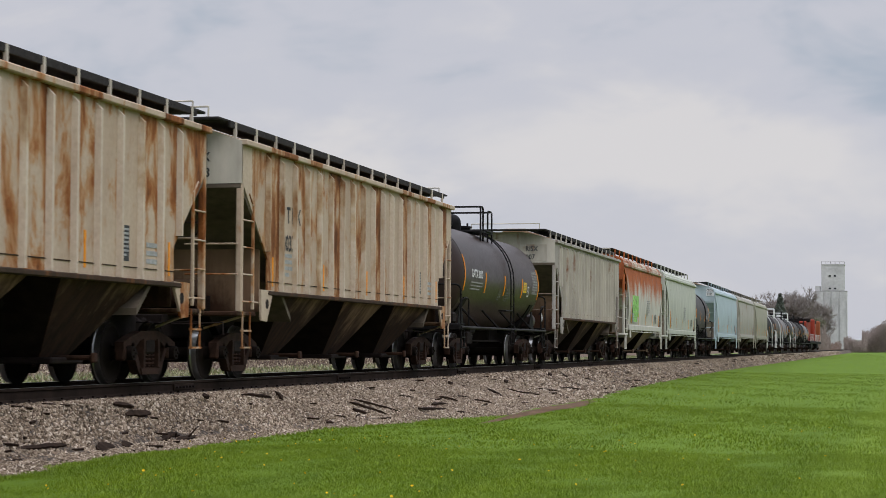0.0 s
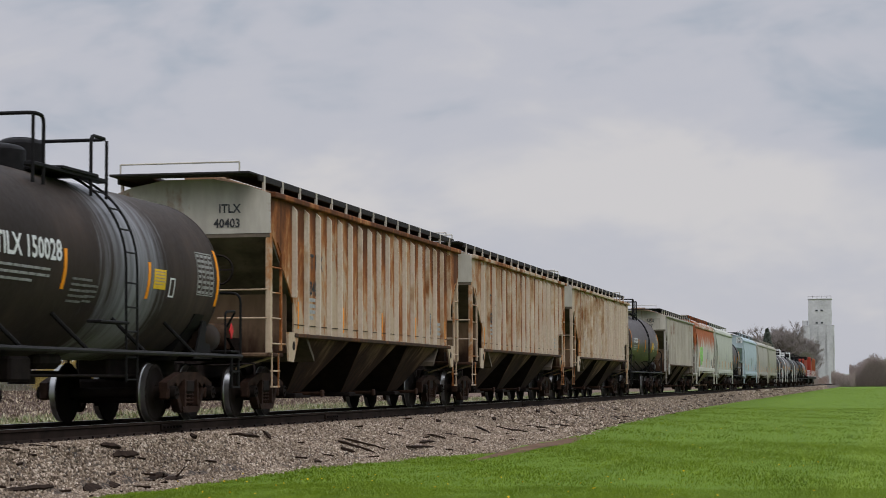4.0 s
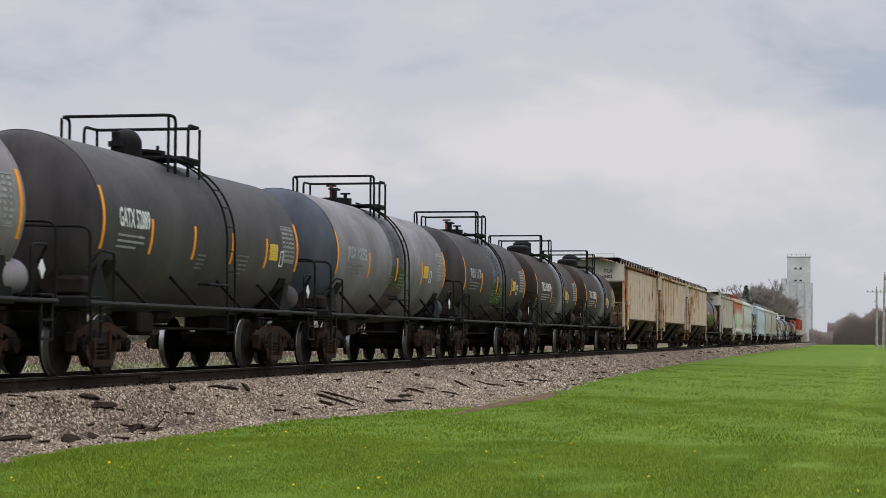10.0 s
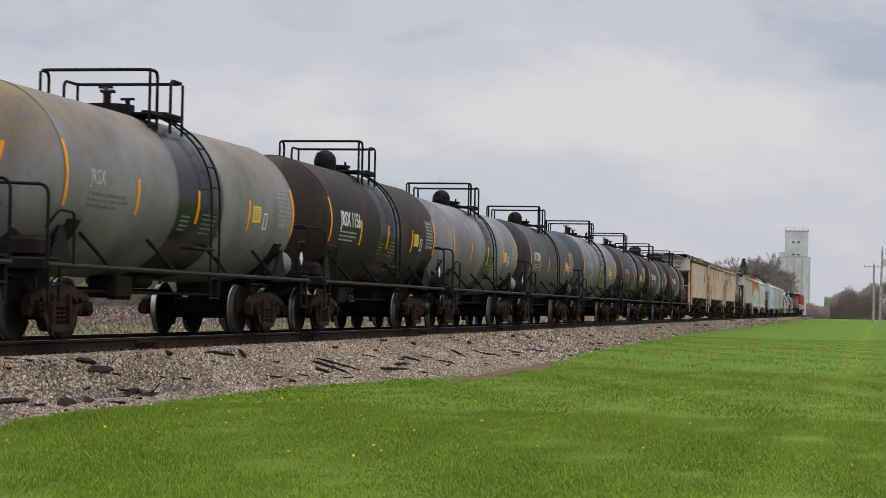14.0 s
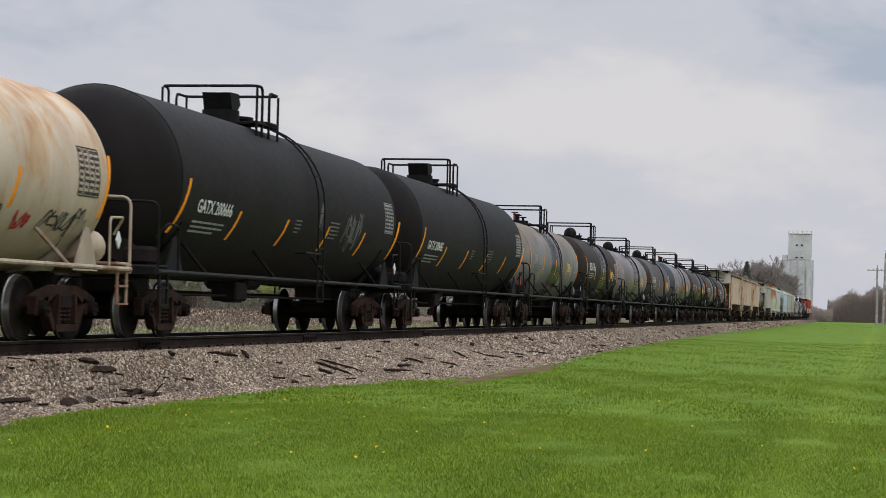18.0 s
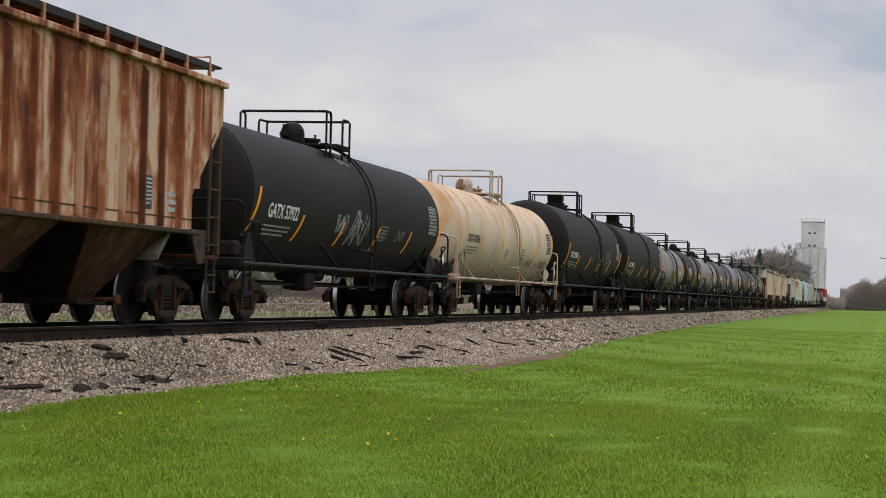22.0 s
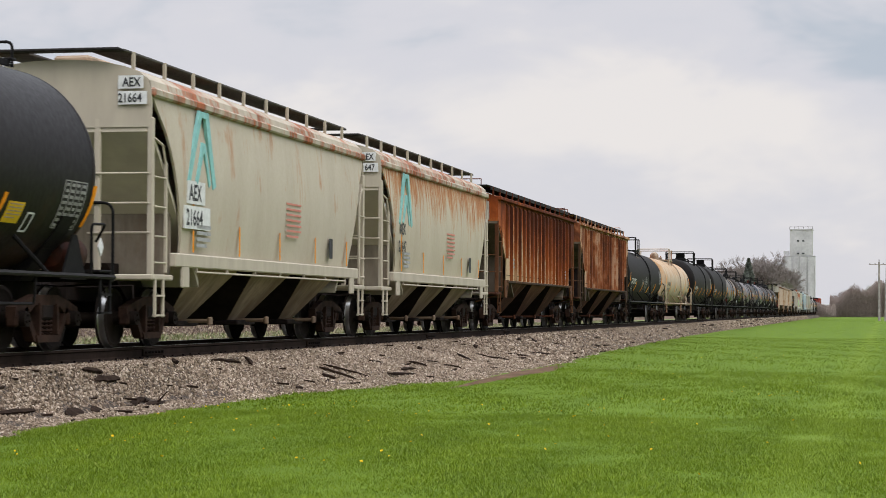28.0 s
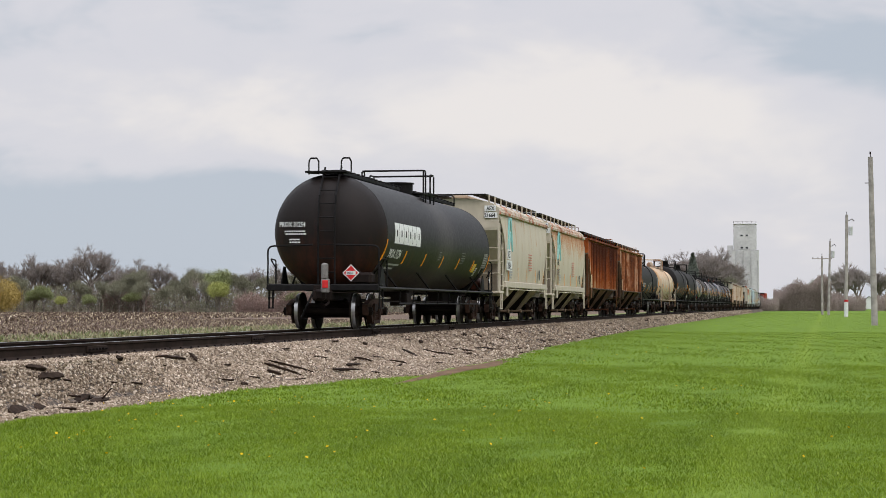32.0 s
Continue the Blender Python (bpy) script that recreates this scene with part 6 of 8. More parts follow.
def build_train():
    L = lambda k: PLAN[k][1] - PLAN[k][0]
    mk = CARS.append
    c1 = tank_car(L(1), 1.49, M["black_tank"], "glossy black tank car with white block lettering, last of the train", top="cage", dome="pan", strips=7, text="", seed=11, panel=True, ladder_on=False, tape_z=-0.76, tape_len=0.36, end_skin=M["black_head"], zc=2.50, lean=0.15, panel_z=-0.80, cage=(-0.6, 1.1))
    last_car_end(c1, L(1))
    mk(c1)
    mk(hopper_curved(L(2), M["putty"], M["bay_tan"], "putty grey covered hopper with bowed sides and teal emblem", 21, ("AEX", "21664"), None, M["roof_rust"], 3, True, (("AEX", 0.36, -L(2) / 2 + 0.25, 2.33, "dark_mark", 0.80), ("21664", 0.36, -L(2) / 2 + 0.12, 1.93, "dark_mark", 1.20)), end_skin=M["putty_plain"]))
    mk(hopper_curved(L(3), M["putty_rust"], M["bay_tan"], "putty grey covered hopper with rust runs under the roof", 23, ("AEX", "21647"), None, M["roof_rust"], 3, True, (("AEX", 0.36, -L(3) / 2 + 0.25, 2.36, "dark_mark", 0), ("21647", 0.36, -L(3) / 2 + 0.12, 1.95, "dark_mark", 0)), end_skin=M["putty_plain"]))
    mk(hopper_ribbed(L(4), M["rust_heavy"], M["bay_rust"], "heavily rusted orange-brown ribbed covered hopper", seed=31, end_text=("ITLX", "40451"), rib_skin=M["rust_rib"], iron=M["rust_iron"], end_skin=M["slope_shade"], tape=False))
    mk(hopper_ribbed(L(5), M["rust_pale"], M["bay_rust"], "rust-stained ribbed covered hopper with pale roof walk", seed=33, light_board=True, end_text=("GNIX", "16002"), rib_skin=M["rust_pale_rib_shade"], iron=M["sill_dark"], end_skin=M["steel"], tape=False))
    mk(tank_car(L(6), 1.37, M["satin_black"], "matt black tank car with orange strips and scrawled tags", dome="ball", cage=(-1.5, 0.4), zc=2.33, strips=6, text="GATX 53922", text_size=0.42, seed=41, text_z=-0.40, tape_z=-0.78, panel=False, lean=0.4, tags=((-2.0, 1.75, 0.8, 0.5, "grey_mark", 1), (-0.7, 1.55, 1.4, 0.85, "grey_mark", 2), (-0.55, 3.25, 0.7, 0.3, "tan_mark", 7), (3.4, 1.75, 0.7, 0.35, "dim_mark", 3), (1.6, 1.7, 0.8, 0.4, "dim_mark", 9))))
    mk(tank_car(L(7), 1.37, M["cream_tank"], "rust-tinted cream tank car with cream rails", dome="ball", cage=(-1.5, 0.45), zc=2.31, strips=6, text="GATX 205786", text_size=0.34, mark="dark_mark", seed=43, text_z=-0.25, tape_z=-0.55, panel=False, tags=((1.6, 1.55, 1.1, 0.35, "dim_mark", 4), (3.2, 1.50, 1.3, 0.40, "dark_mark", 6), (5.0, 1.48, 0.5, 0.32, "red", 8), (5.9, 1.45, 1.3, 0.50, "dark_mark", 5)), rail_mat=M["rail_cream"], sill_mat=M["rail_cream"], lean=0.2))
    for k, num in ((8, "GATX 200666"), (9, "GATX 200682")):
        mk(tank_car(L(k), 1.52, M["satin_black"], "large matt black tank car with leaning orange strips", dome="hood", cage=(-1.7, -0.3), zc=2.52, strips=6, text=num, text_size=0.36, seed=45 + k, panel=False, text_z=-0.46, tape_z=-0.84, lean=0.45, tags=((3.0, 1.75, 1.3, 0.9, "dim_mark", 5), (3.2, 1.7, 1.1, 0.9, "dim_mark", 12), (0.9, 1.9, 0.25, 0.9, "dim_mark", 14)) if k == 8 else ()))
    mk(tank_car(L(10), 1.36, M["tan_grey_wet"], "stained grey-tan tank car with black centre band", dome="valves", zc=2.30, strips=5, text="JRSX", mark="grey_mark", seed=61))
    mk(tank_car(L(11), 1.36, M["brown_black_wet"], "sooty brown-black tank car with white lettering", dome="ball", zc=2.32, strips=5, text="JRSX 1156", text_size=0.50, seed=62))
    mk(tank_car(L(12), 1.31, M["mid_grey_wet"], "dull grey tank car with black centre band", dome="ball", zc=2.26, strips=5, text="", mark="grey_mark", seed=64))
    mk(tank_car(L(13), 1.32, M["charcoal"], "charcoal tank car with white lettering and orange strips", dome="ball", zc=2.27, strips=6, text="GATX 52889", text_size=0.46, seed=65, end_skin=M["charcoal"]))
    mk(tank_car(L(14), 1.38, M["mid_grey_coat"], "light grey tank car with blue-grey end and black band", dome="valves", zc=2.33, cage=(-0.9, 0.6), strips=5, text="JRSX 10252", mark="grey_mark", text_size=0.42, seed=67, end_skin=M["blue_grey"]))
    mk(tank_car(L(15), 1.37, M["charcoal_wet"], "dark grey tank car with glossy black band", dome="valves", zc=2.33, strips=5, text="JRSX 1178", mark="grey_mark", text_size=0.44, seed=68))
    for k, num in ((16, "TILX 150034"), (17, "TILX 150028")):
        mk(tank_car(L(k), 1.33, M["spilled"], "short sooty brown tank car with grey spill streaks", dome="drum", zc=2.29, cage=(-1.8, 0.85), strips=4, text=num, text_size=0.46, seed=70 + k))
    for k, sk, num in ((18, "cream_worst", "40403"), (19, "cream_rust", "40396"), (20, "cream", "40338")):
        hb = L(k) / 2 + 1.2
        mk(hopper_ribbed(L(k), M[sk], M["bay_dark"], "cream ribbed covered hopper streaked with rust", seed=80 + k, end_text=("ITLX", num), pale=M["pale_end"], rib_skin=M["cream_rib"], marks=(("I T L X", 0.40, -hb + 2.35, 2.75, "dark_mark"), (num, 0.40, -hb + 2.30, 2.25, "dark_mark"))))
    mk(tank_car(L(21), 1.38, M["brown_gloss"], "dark brown tank car with white lettering", dome="ball", strips=5, zc=2.42, text="GATX 2000", mark="white_mark", seed=91))
    mk(hopper_ribbed(L(22), M["rib_white"], M["bay_dark"], "dirty white covered hopper with many thin ribs", ribs=21, seed=93, end_text=("RISX", "2007"), pale=M["pale_end"], rib_skin=M["pale_end"]))
    mk(hopper_curved(L(23), M["white_rust"], M["bay_tan"], "off-white covered hopper with rust runs and green graffiti", 95, "", "green_tag", M["roof_rust"], 2))
    mk(hopper_curved(L(24), M["grey_green"], M["bay_dark"], "grey-green smooth-sided covered hopper", 96, ZS=1.3))
    mk(tank_car(L(25), 1.35, M["charcoal"], "small charcoal tank car between two hoppers", dome="low", strips=4, seed=97, top="none"))
    mk(hopper_curved(L(26), M["sky_blue"], M["bay_dark"], "light blue smooth-sided covered hopper", 98, ("CRDX", "7100"), ZS=1.3))
    mk(hopper_curved(L(27), M["stone_grey"], M["bay_dark"], "stone grey smooth-sided covered hopper", 99))
    mk(hopper_curved(L(28), M["tan"], M["bay_dark"], "tan smooth-sided covered hopper", 100))
    for k in range(29, 36):
        mk(tank_car(L(k), 1.36, M[("satin_black", "charcoal", "mid_grey", "black_tank", "charcoal", "satin_black", "mid_grey")[k - 29]], "dark tank car far ahead in the train", dome="low", zc=2.32, strips=4, seed=100 + k, rail_mat=M["white_mark"] if k in (29, 30, 32) else None))
    mk(locomotive(L(36), M["loco_red"], "red-orange diesel locomotive pulling the train"))
    mk(locomotive(L(37), M["loco_orange"], "orange diesel locomotive leading the train"))
    for k, car in enumerate(CARS, 1):
        car.location = (TRACK_X, travel(0) + (PLAN[k][0] + PLAN[k][1] + BASE) / 2, RAIL_Z)


def print_rows(y):
    """Four rows of small print on the last head."""
    s = Shape()
    rnd = random.Random(4)
    for z, w in ((2.50, 0.50), (2.43, 0.46), (2.29, 0.26), (2.22, 0.24)):
        x = -0.80 - w / 2
        while x < -0.80 + w / 2:
            d = rnd.uniform(0.03, 0.09)
            s.box((x + d / 2, y, z), (d, 0.008, 0.034))
            x += d + 0.016
    return s


def last_car_end(car, T):
    """What only the rear end of the last car shows: crown walk, end ladder, block emblem, placard, end-of-train box."""
    half = T / 2 + BASE / 2 + OVER
    R, zc = 1.49, 2.50
    hl = half - 0.72
    ys = hl - R * 0.52
    y = -hl - 0.10
    lad = Shape()
    for x in (-0.13, 0.30):
        lad.tube([(x, -half + 0.62, 1.1), (x, y - 0.02, 1.7), (x, y - 0.02, 2.7), (x, y + 0.12, 3.4), (x, -ys - 0.30, 4.02), (x, -ys - 0.12, 4.16)], 0.028, 6)
    for z, q in ((1.45, -0.02), (1.80, -0.02), (2.15, -0.02), (2.5, -0.02), (2.85, 0.0), (3.2, 0.07), (3.55, 0.2), (3.9, 0.48)):
        lad.cyl((-0.13, y + q, z), (0.30, y + q, z), 0.016, 6)
    put("end_ladder", lad, M["black_iron"], car)
    put("end_deck", Shape().cbox((-0.05, -ys - 0.15, zc + R + 0.05), (1.10, 0.55, 0.05), 0.01), M["black_iron"], car)
    tread = Shape().cbox((0, 0, 0), (0.62, 0.16, 0.035), 0.008).mesh("tread")
    tread.materials.append(M["black_iron"])
    for y0, y1 in ((-ys + 0.2, -0.9), (1.4, ys - 0.1)):
        cw = put("crown_walk", Shape().cbox((-0.22, (y0 + y1) / 2, zc + R + 0.05), (0.04, y1 - y0, 0.09), 0.008), M["black_iron"], car)
        put("stringer", Shape().cbox((0.26, (y0 + y1) / 2, zc + R + 0.05), (0.04, y1 - y0, 0.09), 0.008), M["black_iron"], cw)
        n = int((y1 - y0) / 0.55)
        for i in range(n + 1):
            put("tread", tread, None, cw, m=pose(0.02, y0 + (y1 - y0) * i / n, zc + R + 0.11))
    put("grab_hoop", Shape().bent([(-0.30, ys - 0.1, zc + R), (-0.30, ys - 0.1, zc + R + 0.36), (0.30, ys - 0.1, zc + R + 0.36), (0.30, ys - 0.1, zc + R)], 0.022, 6, 0.1), M["black_iron"], car)
    for x in (-0.44, 0.42):
        put("grab_hoop", Shape().tube([(x - 0.13, -ys - 0.1, zc + R), (x - 0.13, -ys - 0.1, zc + R + 0.34), (x - 0.08, -ys - 0.1, zc + R + 0.42), (x + 0.08, -ys - 0.1, zc + R + 0.42), (x + 0.13, -ys - 0.1, zc + R + 0.34), (x + 0.13, -ys - 0.1, zc + R)], 0.022, 6), M["black_iron"], car)
    put("lettering", text_end("PROX 31254", 0.17, -1.19, y + 0.16, 2.62, 0.74), M["white_mark"], car)
    put("stencil_block", print_rows(y + 0.15), M["white_mark"], car)
    def diamond(q, y0, y1):
        return Shape().prism([(0.72, 1.43 - q), (0.72 + q, 1.43), (0.72, 1.43 + q), (0.72 - q, 1.43)], 1, y0, y1)
    p = put("hazard_placard", diamond(0.215, -half + 0.63, -half + 0.605), M["white_mark"], car, "red diamond placard with white border")
    put("placard_face", diamond(0.185, -half + 0.606, -half + 0.598), M["red"], p)
    put("placard_panel", Shape().box((0.72, -half + 0.594, 1.43), (0.25, 0.006, 0.10)), M["white_mark"], p)
    put("placard_number", text_end("1061", 0.10, 0.615, -half + 0.590, 1.393, 0.85), M["dark_mark"], p)
    g = Shape().cbox((0.20, -half + 0.0, 1.10), (0.20, 0.18, 0.36), 0.03).cbox((0.19, -half - 0.02, 1.46), (0.17, 0.14, 0.42), 0.04)
    e = put("end_of_train_device", g, M["device_grey"], car, "grey end-of-train marker box with red reflector")
    put("marker_lens", Shape().cbox((0.22, -half - 0.10, 1.14), (0.15, 0.02, 0.19), 0.01), M["red"], e)
    put("air_hose", Shape().tube([(-0.1, -half, 0.95), (-0.25, -half - 0.1, 0.6), (-0.42, -half + 0.05, 0.3), (-0.35, -half + 0.3, 0.25)], 0.03), M["black_iron"], car)
    put("lower_rail", Shape().cyl((1.40, -T / 2 + 1.3, 0.66), (1.40, T / 2 - 1.3, 0.66), 0.022, 6), M["black_iron"], car)
    for i in range(8):
        yy = -T / 2 + 1.3 + (T - 2.6) * i / 7
        put("rail_hanger", Shape().cyl((1.42, yy, 0.66), (1.45, yy, 1.05), 0.018, 6), M["black_iron"], car)
    # block emblem on the side: six heavy white blocks with slots
    for i in range(6):
        a = i * 0.61
        rects = [(a, 0, a + 0.19, 0.54), (a + 0.36, 0, a + 0.55, 0.54), (a + 0.19, 0.36, a + 0.36, 0.54), (a + 0.19, 0.0, a + 0.36, 0.18)]
        put("emblem_block", on_tank(rects, R, zc, -ys + 1.0, zc - 0.26), M["white_mark"], car, "heavy white block of an emblem")
    put("lettering", text_on_tank("PROX 31254", 0.34, R, zc, -ys + 0.62, zc - 0.64, 0.85), M["white_mark"], car)
    put("stencil_block", on_tank(bars_shape(2.0, 0.24, 2, 5, 0.4), R, zc, -ys + 0.62, zc - 0.98), M["grey_mark"], car)


build_train()

# ---- distance: elevator, trees, poles ----
M["concrete"] = plain("pale_weathered_concrete", (0.46, 0.455, 0.445), 0.9, 0, 0.16, 0.12, 0.1)
M["seam"] = plain("stained_concrete", (0.36, 0.355, 0.345), 0.9, 0, 0.2, 0.3, 0)
M["bark"] = plain("grey_brown_bark", (0.17, 0.145, 0.125), 0.95, 0, 0.35, 3.0, 0.2)
M["pole_wood"] = plain("weathered_pole_wood", (0.30, 0.27, 0.25), 0.9, 0, 0.3, 2.0, 0.2)


def leaf_material(name, a, b):
    mt, nt, bs, N, L = shader(name)
    geo = N("ShaderNodeNewGeometry")
    L(ramp(N, L, geo.outputs["Random Per Island"], ((0.0, a), (1.0, b))), bs.inputs["Base Color"])
    bs.inputs["Roughness"].default_value = 0.8
    return mt


# foliage tones are raised: the distance haze is mixed into the colours
LEAF = {
    "twig": leaf_material("bare_twigs", (0.165, 0.138, 0.122), (0.235, 0.20, 0.178)),
    "green": leaf_material("spring_leaves", (0.145, 0.165, 0.062), (0.20, 0.225, 0.085)),
    "dull": leaf_material("dull_budding_leaves", (0.135, 0.13, 0.082), (0.185, 0.18, 0.115)),
    "yellow": leaf_material("yellow_willow_leaves", (0.29, 0.205, 0.05), (0.38, 0.275, 0.072)),
    "lime": leaf_material("lime_leaves", (0.24, 0.255, 0.065), (0.31, 0.33, 0.085)),
    "brown": leaf_material("brown_brush", (0.185, 0.142, 0.120), (0.265, 0.208, 0.176)),
    "red": leaf_material("reddish_budding_brush", (0.175, 0.112, 0.092), (0.24, 0.158, 0.13)),
    "fir": leaf_material("dark_needles", (0.065, 0.078, 0.062), (0.12, 0.135, 0.105)),
}


def tree_meshes(seed, h, spread, depth=5, twigs=5000, twig_len=0.9, leaves=0, leaf=0.22, low=0.19, droop=0.0):
    """Trunk and limbs as tapered prisms; the crown is a cloud of fine twigs and small leaves at the limb ends."""
    rnd = random.Random(seed)
    s = Shape()
    tips = []

    def grow(p, d, length, r, k):
        q = p + d * length
        s.cyl(p, q, r, 3 if k > 2 else 6, r * 0.74, False)
        if k >= 4:
            tips.append((p.lerp(q, 0.5), d))
        if k >= depth:
            tips.append((q, d))
            return
        for i in range(rnd.choice((2, 2, 3)) if k else 6):
            side = Vector((rnd.gauss(0, 1), rnd.gauss(0, 1), rnd.gauss(0, 0.5))).normalized()
            e = (d * rnd.uniform(0.55, 0.9) + side * rnd.uniform(0.35, 0.70) * spread + Vector((0, 0, 0.18 - droop * k * 0.2))).normalized()
            grow(q if i else p.lerp(q, 0.85), e, length * rnd.uniform(0.66, 0.88), r * 0.66, k + 1)
    grow(Vector((0, 0, -0.1)), Vector((rnd.uniform(-0.05, 0.05), rnd.uniform(-0.05, 0.05), 1)).normalized(), h * low, h * 0.024, 0)
    trunk = s.mesh("trunk")
    rng = np.random.default_rng(seed)
    P = np.array([t[0] for t in tips])
    D = np.array([t[1] for t in tips])
    scale = h / max(P[:, 2].max() + twig_len, 0.1)
    n = twigs
    i = rng.integers(0, len(P), n)
    dirs = D[i] * 0.9 + rng.normal(size=(n, 3)) * 0.36
    dirs[:, 2] += 0.22 - droop
    dirs /= np.linalg.norm(dirs, axis=1)[:, None]
    ln = twig_len * rng.uniform(0.4, 1.2, n)[:, None]
    a = P[i] + rng.normal(size=(n, 3)) * twig_len * 0.12
    b = a + dirs * ln
    w = np.cross(dirs, rng.normal(size=(n, 3)))
    w /= np.linalg.norm(w, axis=1)[:, None]
    w *= 0.011 * (h / 12)
    V = np.stack([a - w, a + w, b], 1).reshape(-1, 3)
    if leaves:
        j = rng.integers(0, len(P), leaves)
        c = P[j] + rng.normal(size=(leaves, 3)) * twig_len * 0.55
        if droop:
            c[:, 2] -= rng.random(leaves) * droop * 3.0
        u, v = rng.normal(size=(2, leaves, 3)) * leaf
        LV = np.stack([c - u, c + v, c + u - v * 0.4], 1).reshape(-1, 3)
    V = np.concatenate([V, LV]) if leaves else V
    V[:, 2] = np.maximum(V[:, 2], 0.1)
    crown = raw_mesh("crown", V, 3, np.arange(len(V)))
    trunk.materials.append(M["bark"])
    return trunk, crown, scale


def make_tree(seed, kind, label, h, spread=1.0, **kw):
    t, c, sc = tree_meshes(seed, h, spread, **kw)
    c.materials.append(LEAF[kind])
    e = new("tree")
    tagged(e, label, "tree", "trees round the field")
    put("trunk", t, None, e)
    put("crown", c, None, e)
    e.scale = (sc, sc, sc)
    return e


def conifer(label, h):
    s = Shape().cyl((0, 0, -0.1), (0, 0, h * 0.95), h * 0.02, 7, 0.02)
    rng = np.random.default_rng(8)
    n = 9000
    z = h * (0.08 + 0.92 * rng.random(n) ** 1.25)
    r = (h - z) * 0.33 * (0.35 + 0.65 * rng.random(n)) + 0.05
    a = rng.random(n) * 6.283
    c = np.stack([r * np.cos(a), r * np.sin(a), z - 0.25 * r], -1)
    u, v = rng.normal(size=(2, n, 3)) * 0.22
    V = np.stack([c - u, c + v, c + u - v * 0.4], 1).reshape(-1, 3)
    me = raw_mesh("crown", V, 3, np.arange(len(V)))
    me.materials.append(LEAF["fir"])
    e = new("tree")
    tagged(e, label, "tree", "trees by the elevator")
    put("trunk", s, M["bark"], e)
    put("crown", me, None, e)
    return e


def brush(name, label, x0, x1, y0, y1, n, h, kind, seed, base=0.0):
    """A thicket: thousands of thin stems and twigs, uneven along its top."""
    n = int(n * 3.4)
    rng = np.random.default_rng(seed)
    x = x0 + (x1 - x0) * rng.random(n)
    y = y0 + (y1 - y0) * rng.random(n)
    top = h * (0.55 + 0.3 * np.sin(x * 0.55 + seed) * np.sin(x * 0.21 + y * 0.1) + 0.25 * rng.random(n))
    z = base + np.maximum(0.2, top * rng.random(n) ** 0.8)
    c = np.stack([x, y, z], -1)
    u = rng.normal(size=(n, 3)) * np.array([0.12, 0.12, 0.22])
    v = rng.normal(size=(n, 3)) * 0.055
    V = np.stack([c - u, c + v, c + u], 1).reshape(-1, 3)
    V[:, 2] = np.maximum(V[:, 2], base)
    me = raw_mesh(name, V, 3, np.arange(len(V)))
    me.materials.append(LEAF[kind])
    return tagged(new(name, me), label, "brush", kind="stuff")


def elevator():
    """A concrete grain elevator: bins, headhouse with windows, roof rails, annex."""
    e = new("grain_elevator")
    tagged(e, "tall pale concrete grain elevator behind bare trees", "grain elevator")
    y = 1000.0
    x0, x1 = -35.6, -20.4
    n = 4
    r = (x1 - x0) / n / 2
    for i in range(n):
        xc = x0 + r + i * 2 * r
        # each bin bulges only a little out of the long front
        prof = [(xc - r, y + 9), (xc + r, y + 9)] + [(xc + r * math.cos(t), y - 0.45 * math.sin(t)) for t in [math.pi * k / 8 for k in range(9)]]
        put("bin", Shape().prism(prof, 2, -1, 28.3), M["concrete"], e)
    put("bin_cap", Shape().cbox(((x0 + x1) / 2, y + 4.5, 28.6), (x1 - x0 + 0.1, 9.3, 0.5), 0.1), M["concrete"], e)
    hx0, hx1 = -32.6, -21.6
    put("headhouse", Shape().cbox(((hx0 + hx1) / 2, y + 4.5, 35.2), (hx1 - hx0, 9, 12.6), 0.1), M["concrete"], e)
    put("roof_cap", Shape().cbox(((hx0 + hx1) / 2, y + 4.5, 41.6), (hx1 - hx0 + 0.5, 9.5, 0.5), 0.1), M["concrete"], e)
    g = Shape()
    for i in range(6):
        xx = hx0 + (hx1 - hx0) * i / 5
        g.cyl((xx, y, 41.8), (xx, y, 43.0), 0.08, 5)
    g.cyl((hx0, y, 42.9), (hx1, y, 42.9), 0.06, 5)
    put("roof_rail", g, M["steel"], e)
    put("side_penthouse", Shape().cbox((-34.3, y + 4, 30.0), (2.6, 6, 2.4), 0.1), M["concrete"], e)
    for z in (36.0, 29.9):
        for xx in (-28.6, -26.1):
            w = put("window", Shape().cbox((xx, y - 0.02, z), (1.1, 0.12, 0.7), 0.05), M["glass"], e)
            put("window_sill", Shape().cbox((xx, y - 0.1, z - 0.45), (1.4, 0.2, 0.15), 0.02), M["concrete"], w)
    st = Shape()
    for i in range(3):
        st.box((-28.0 + i * 3.6, y - 0.55, 16 - i), (0.35, 0.10, 20))
    put("downspout", st, M["seam"], e)
    put("annex", Shape().cbox((-15, y + 4, 2.6), (10, 10, 5.2), 0.2), M["concrete"], e)


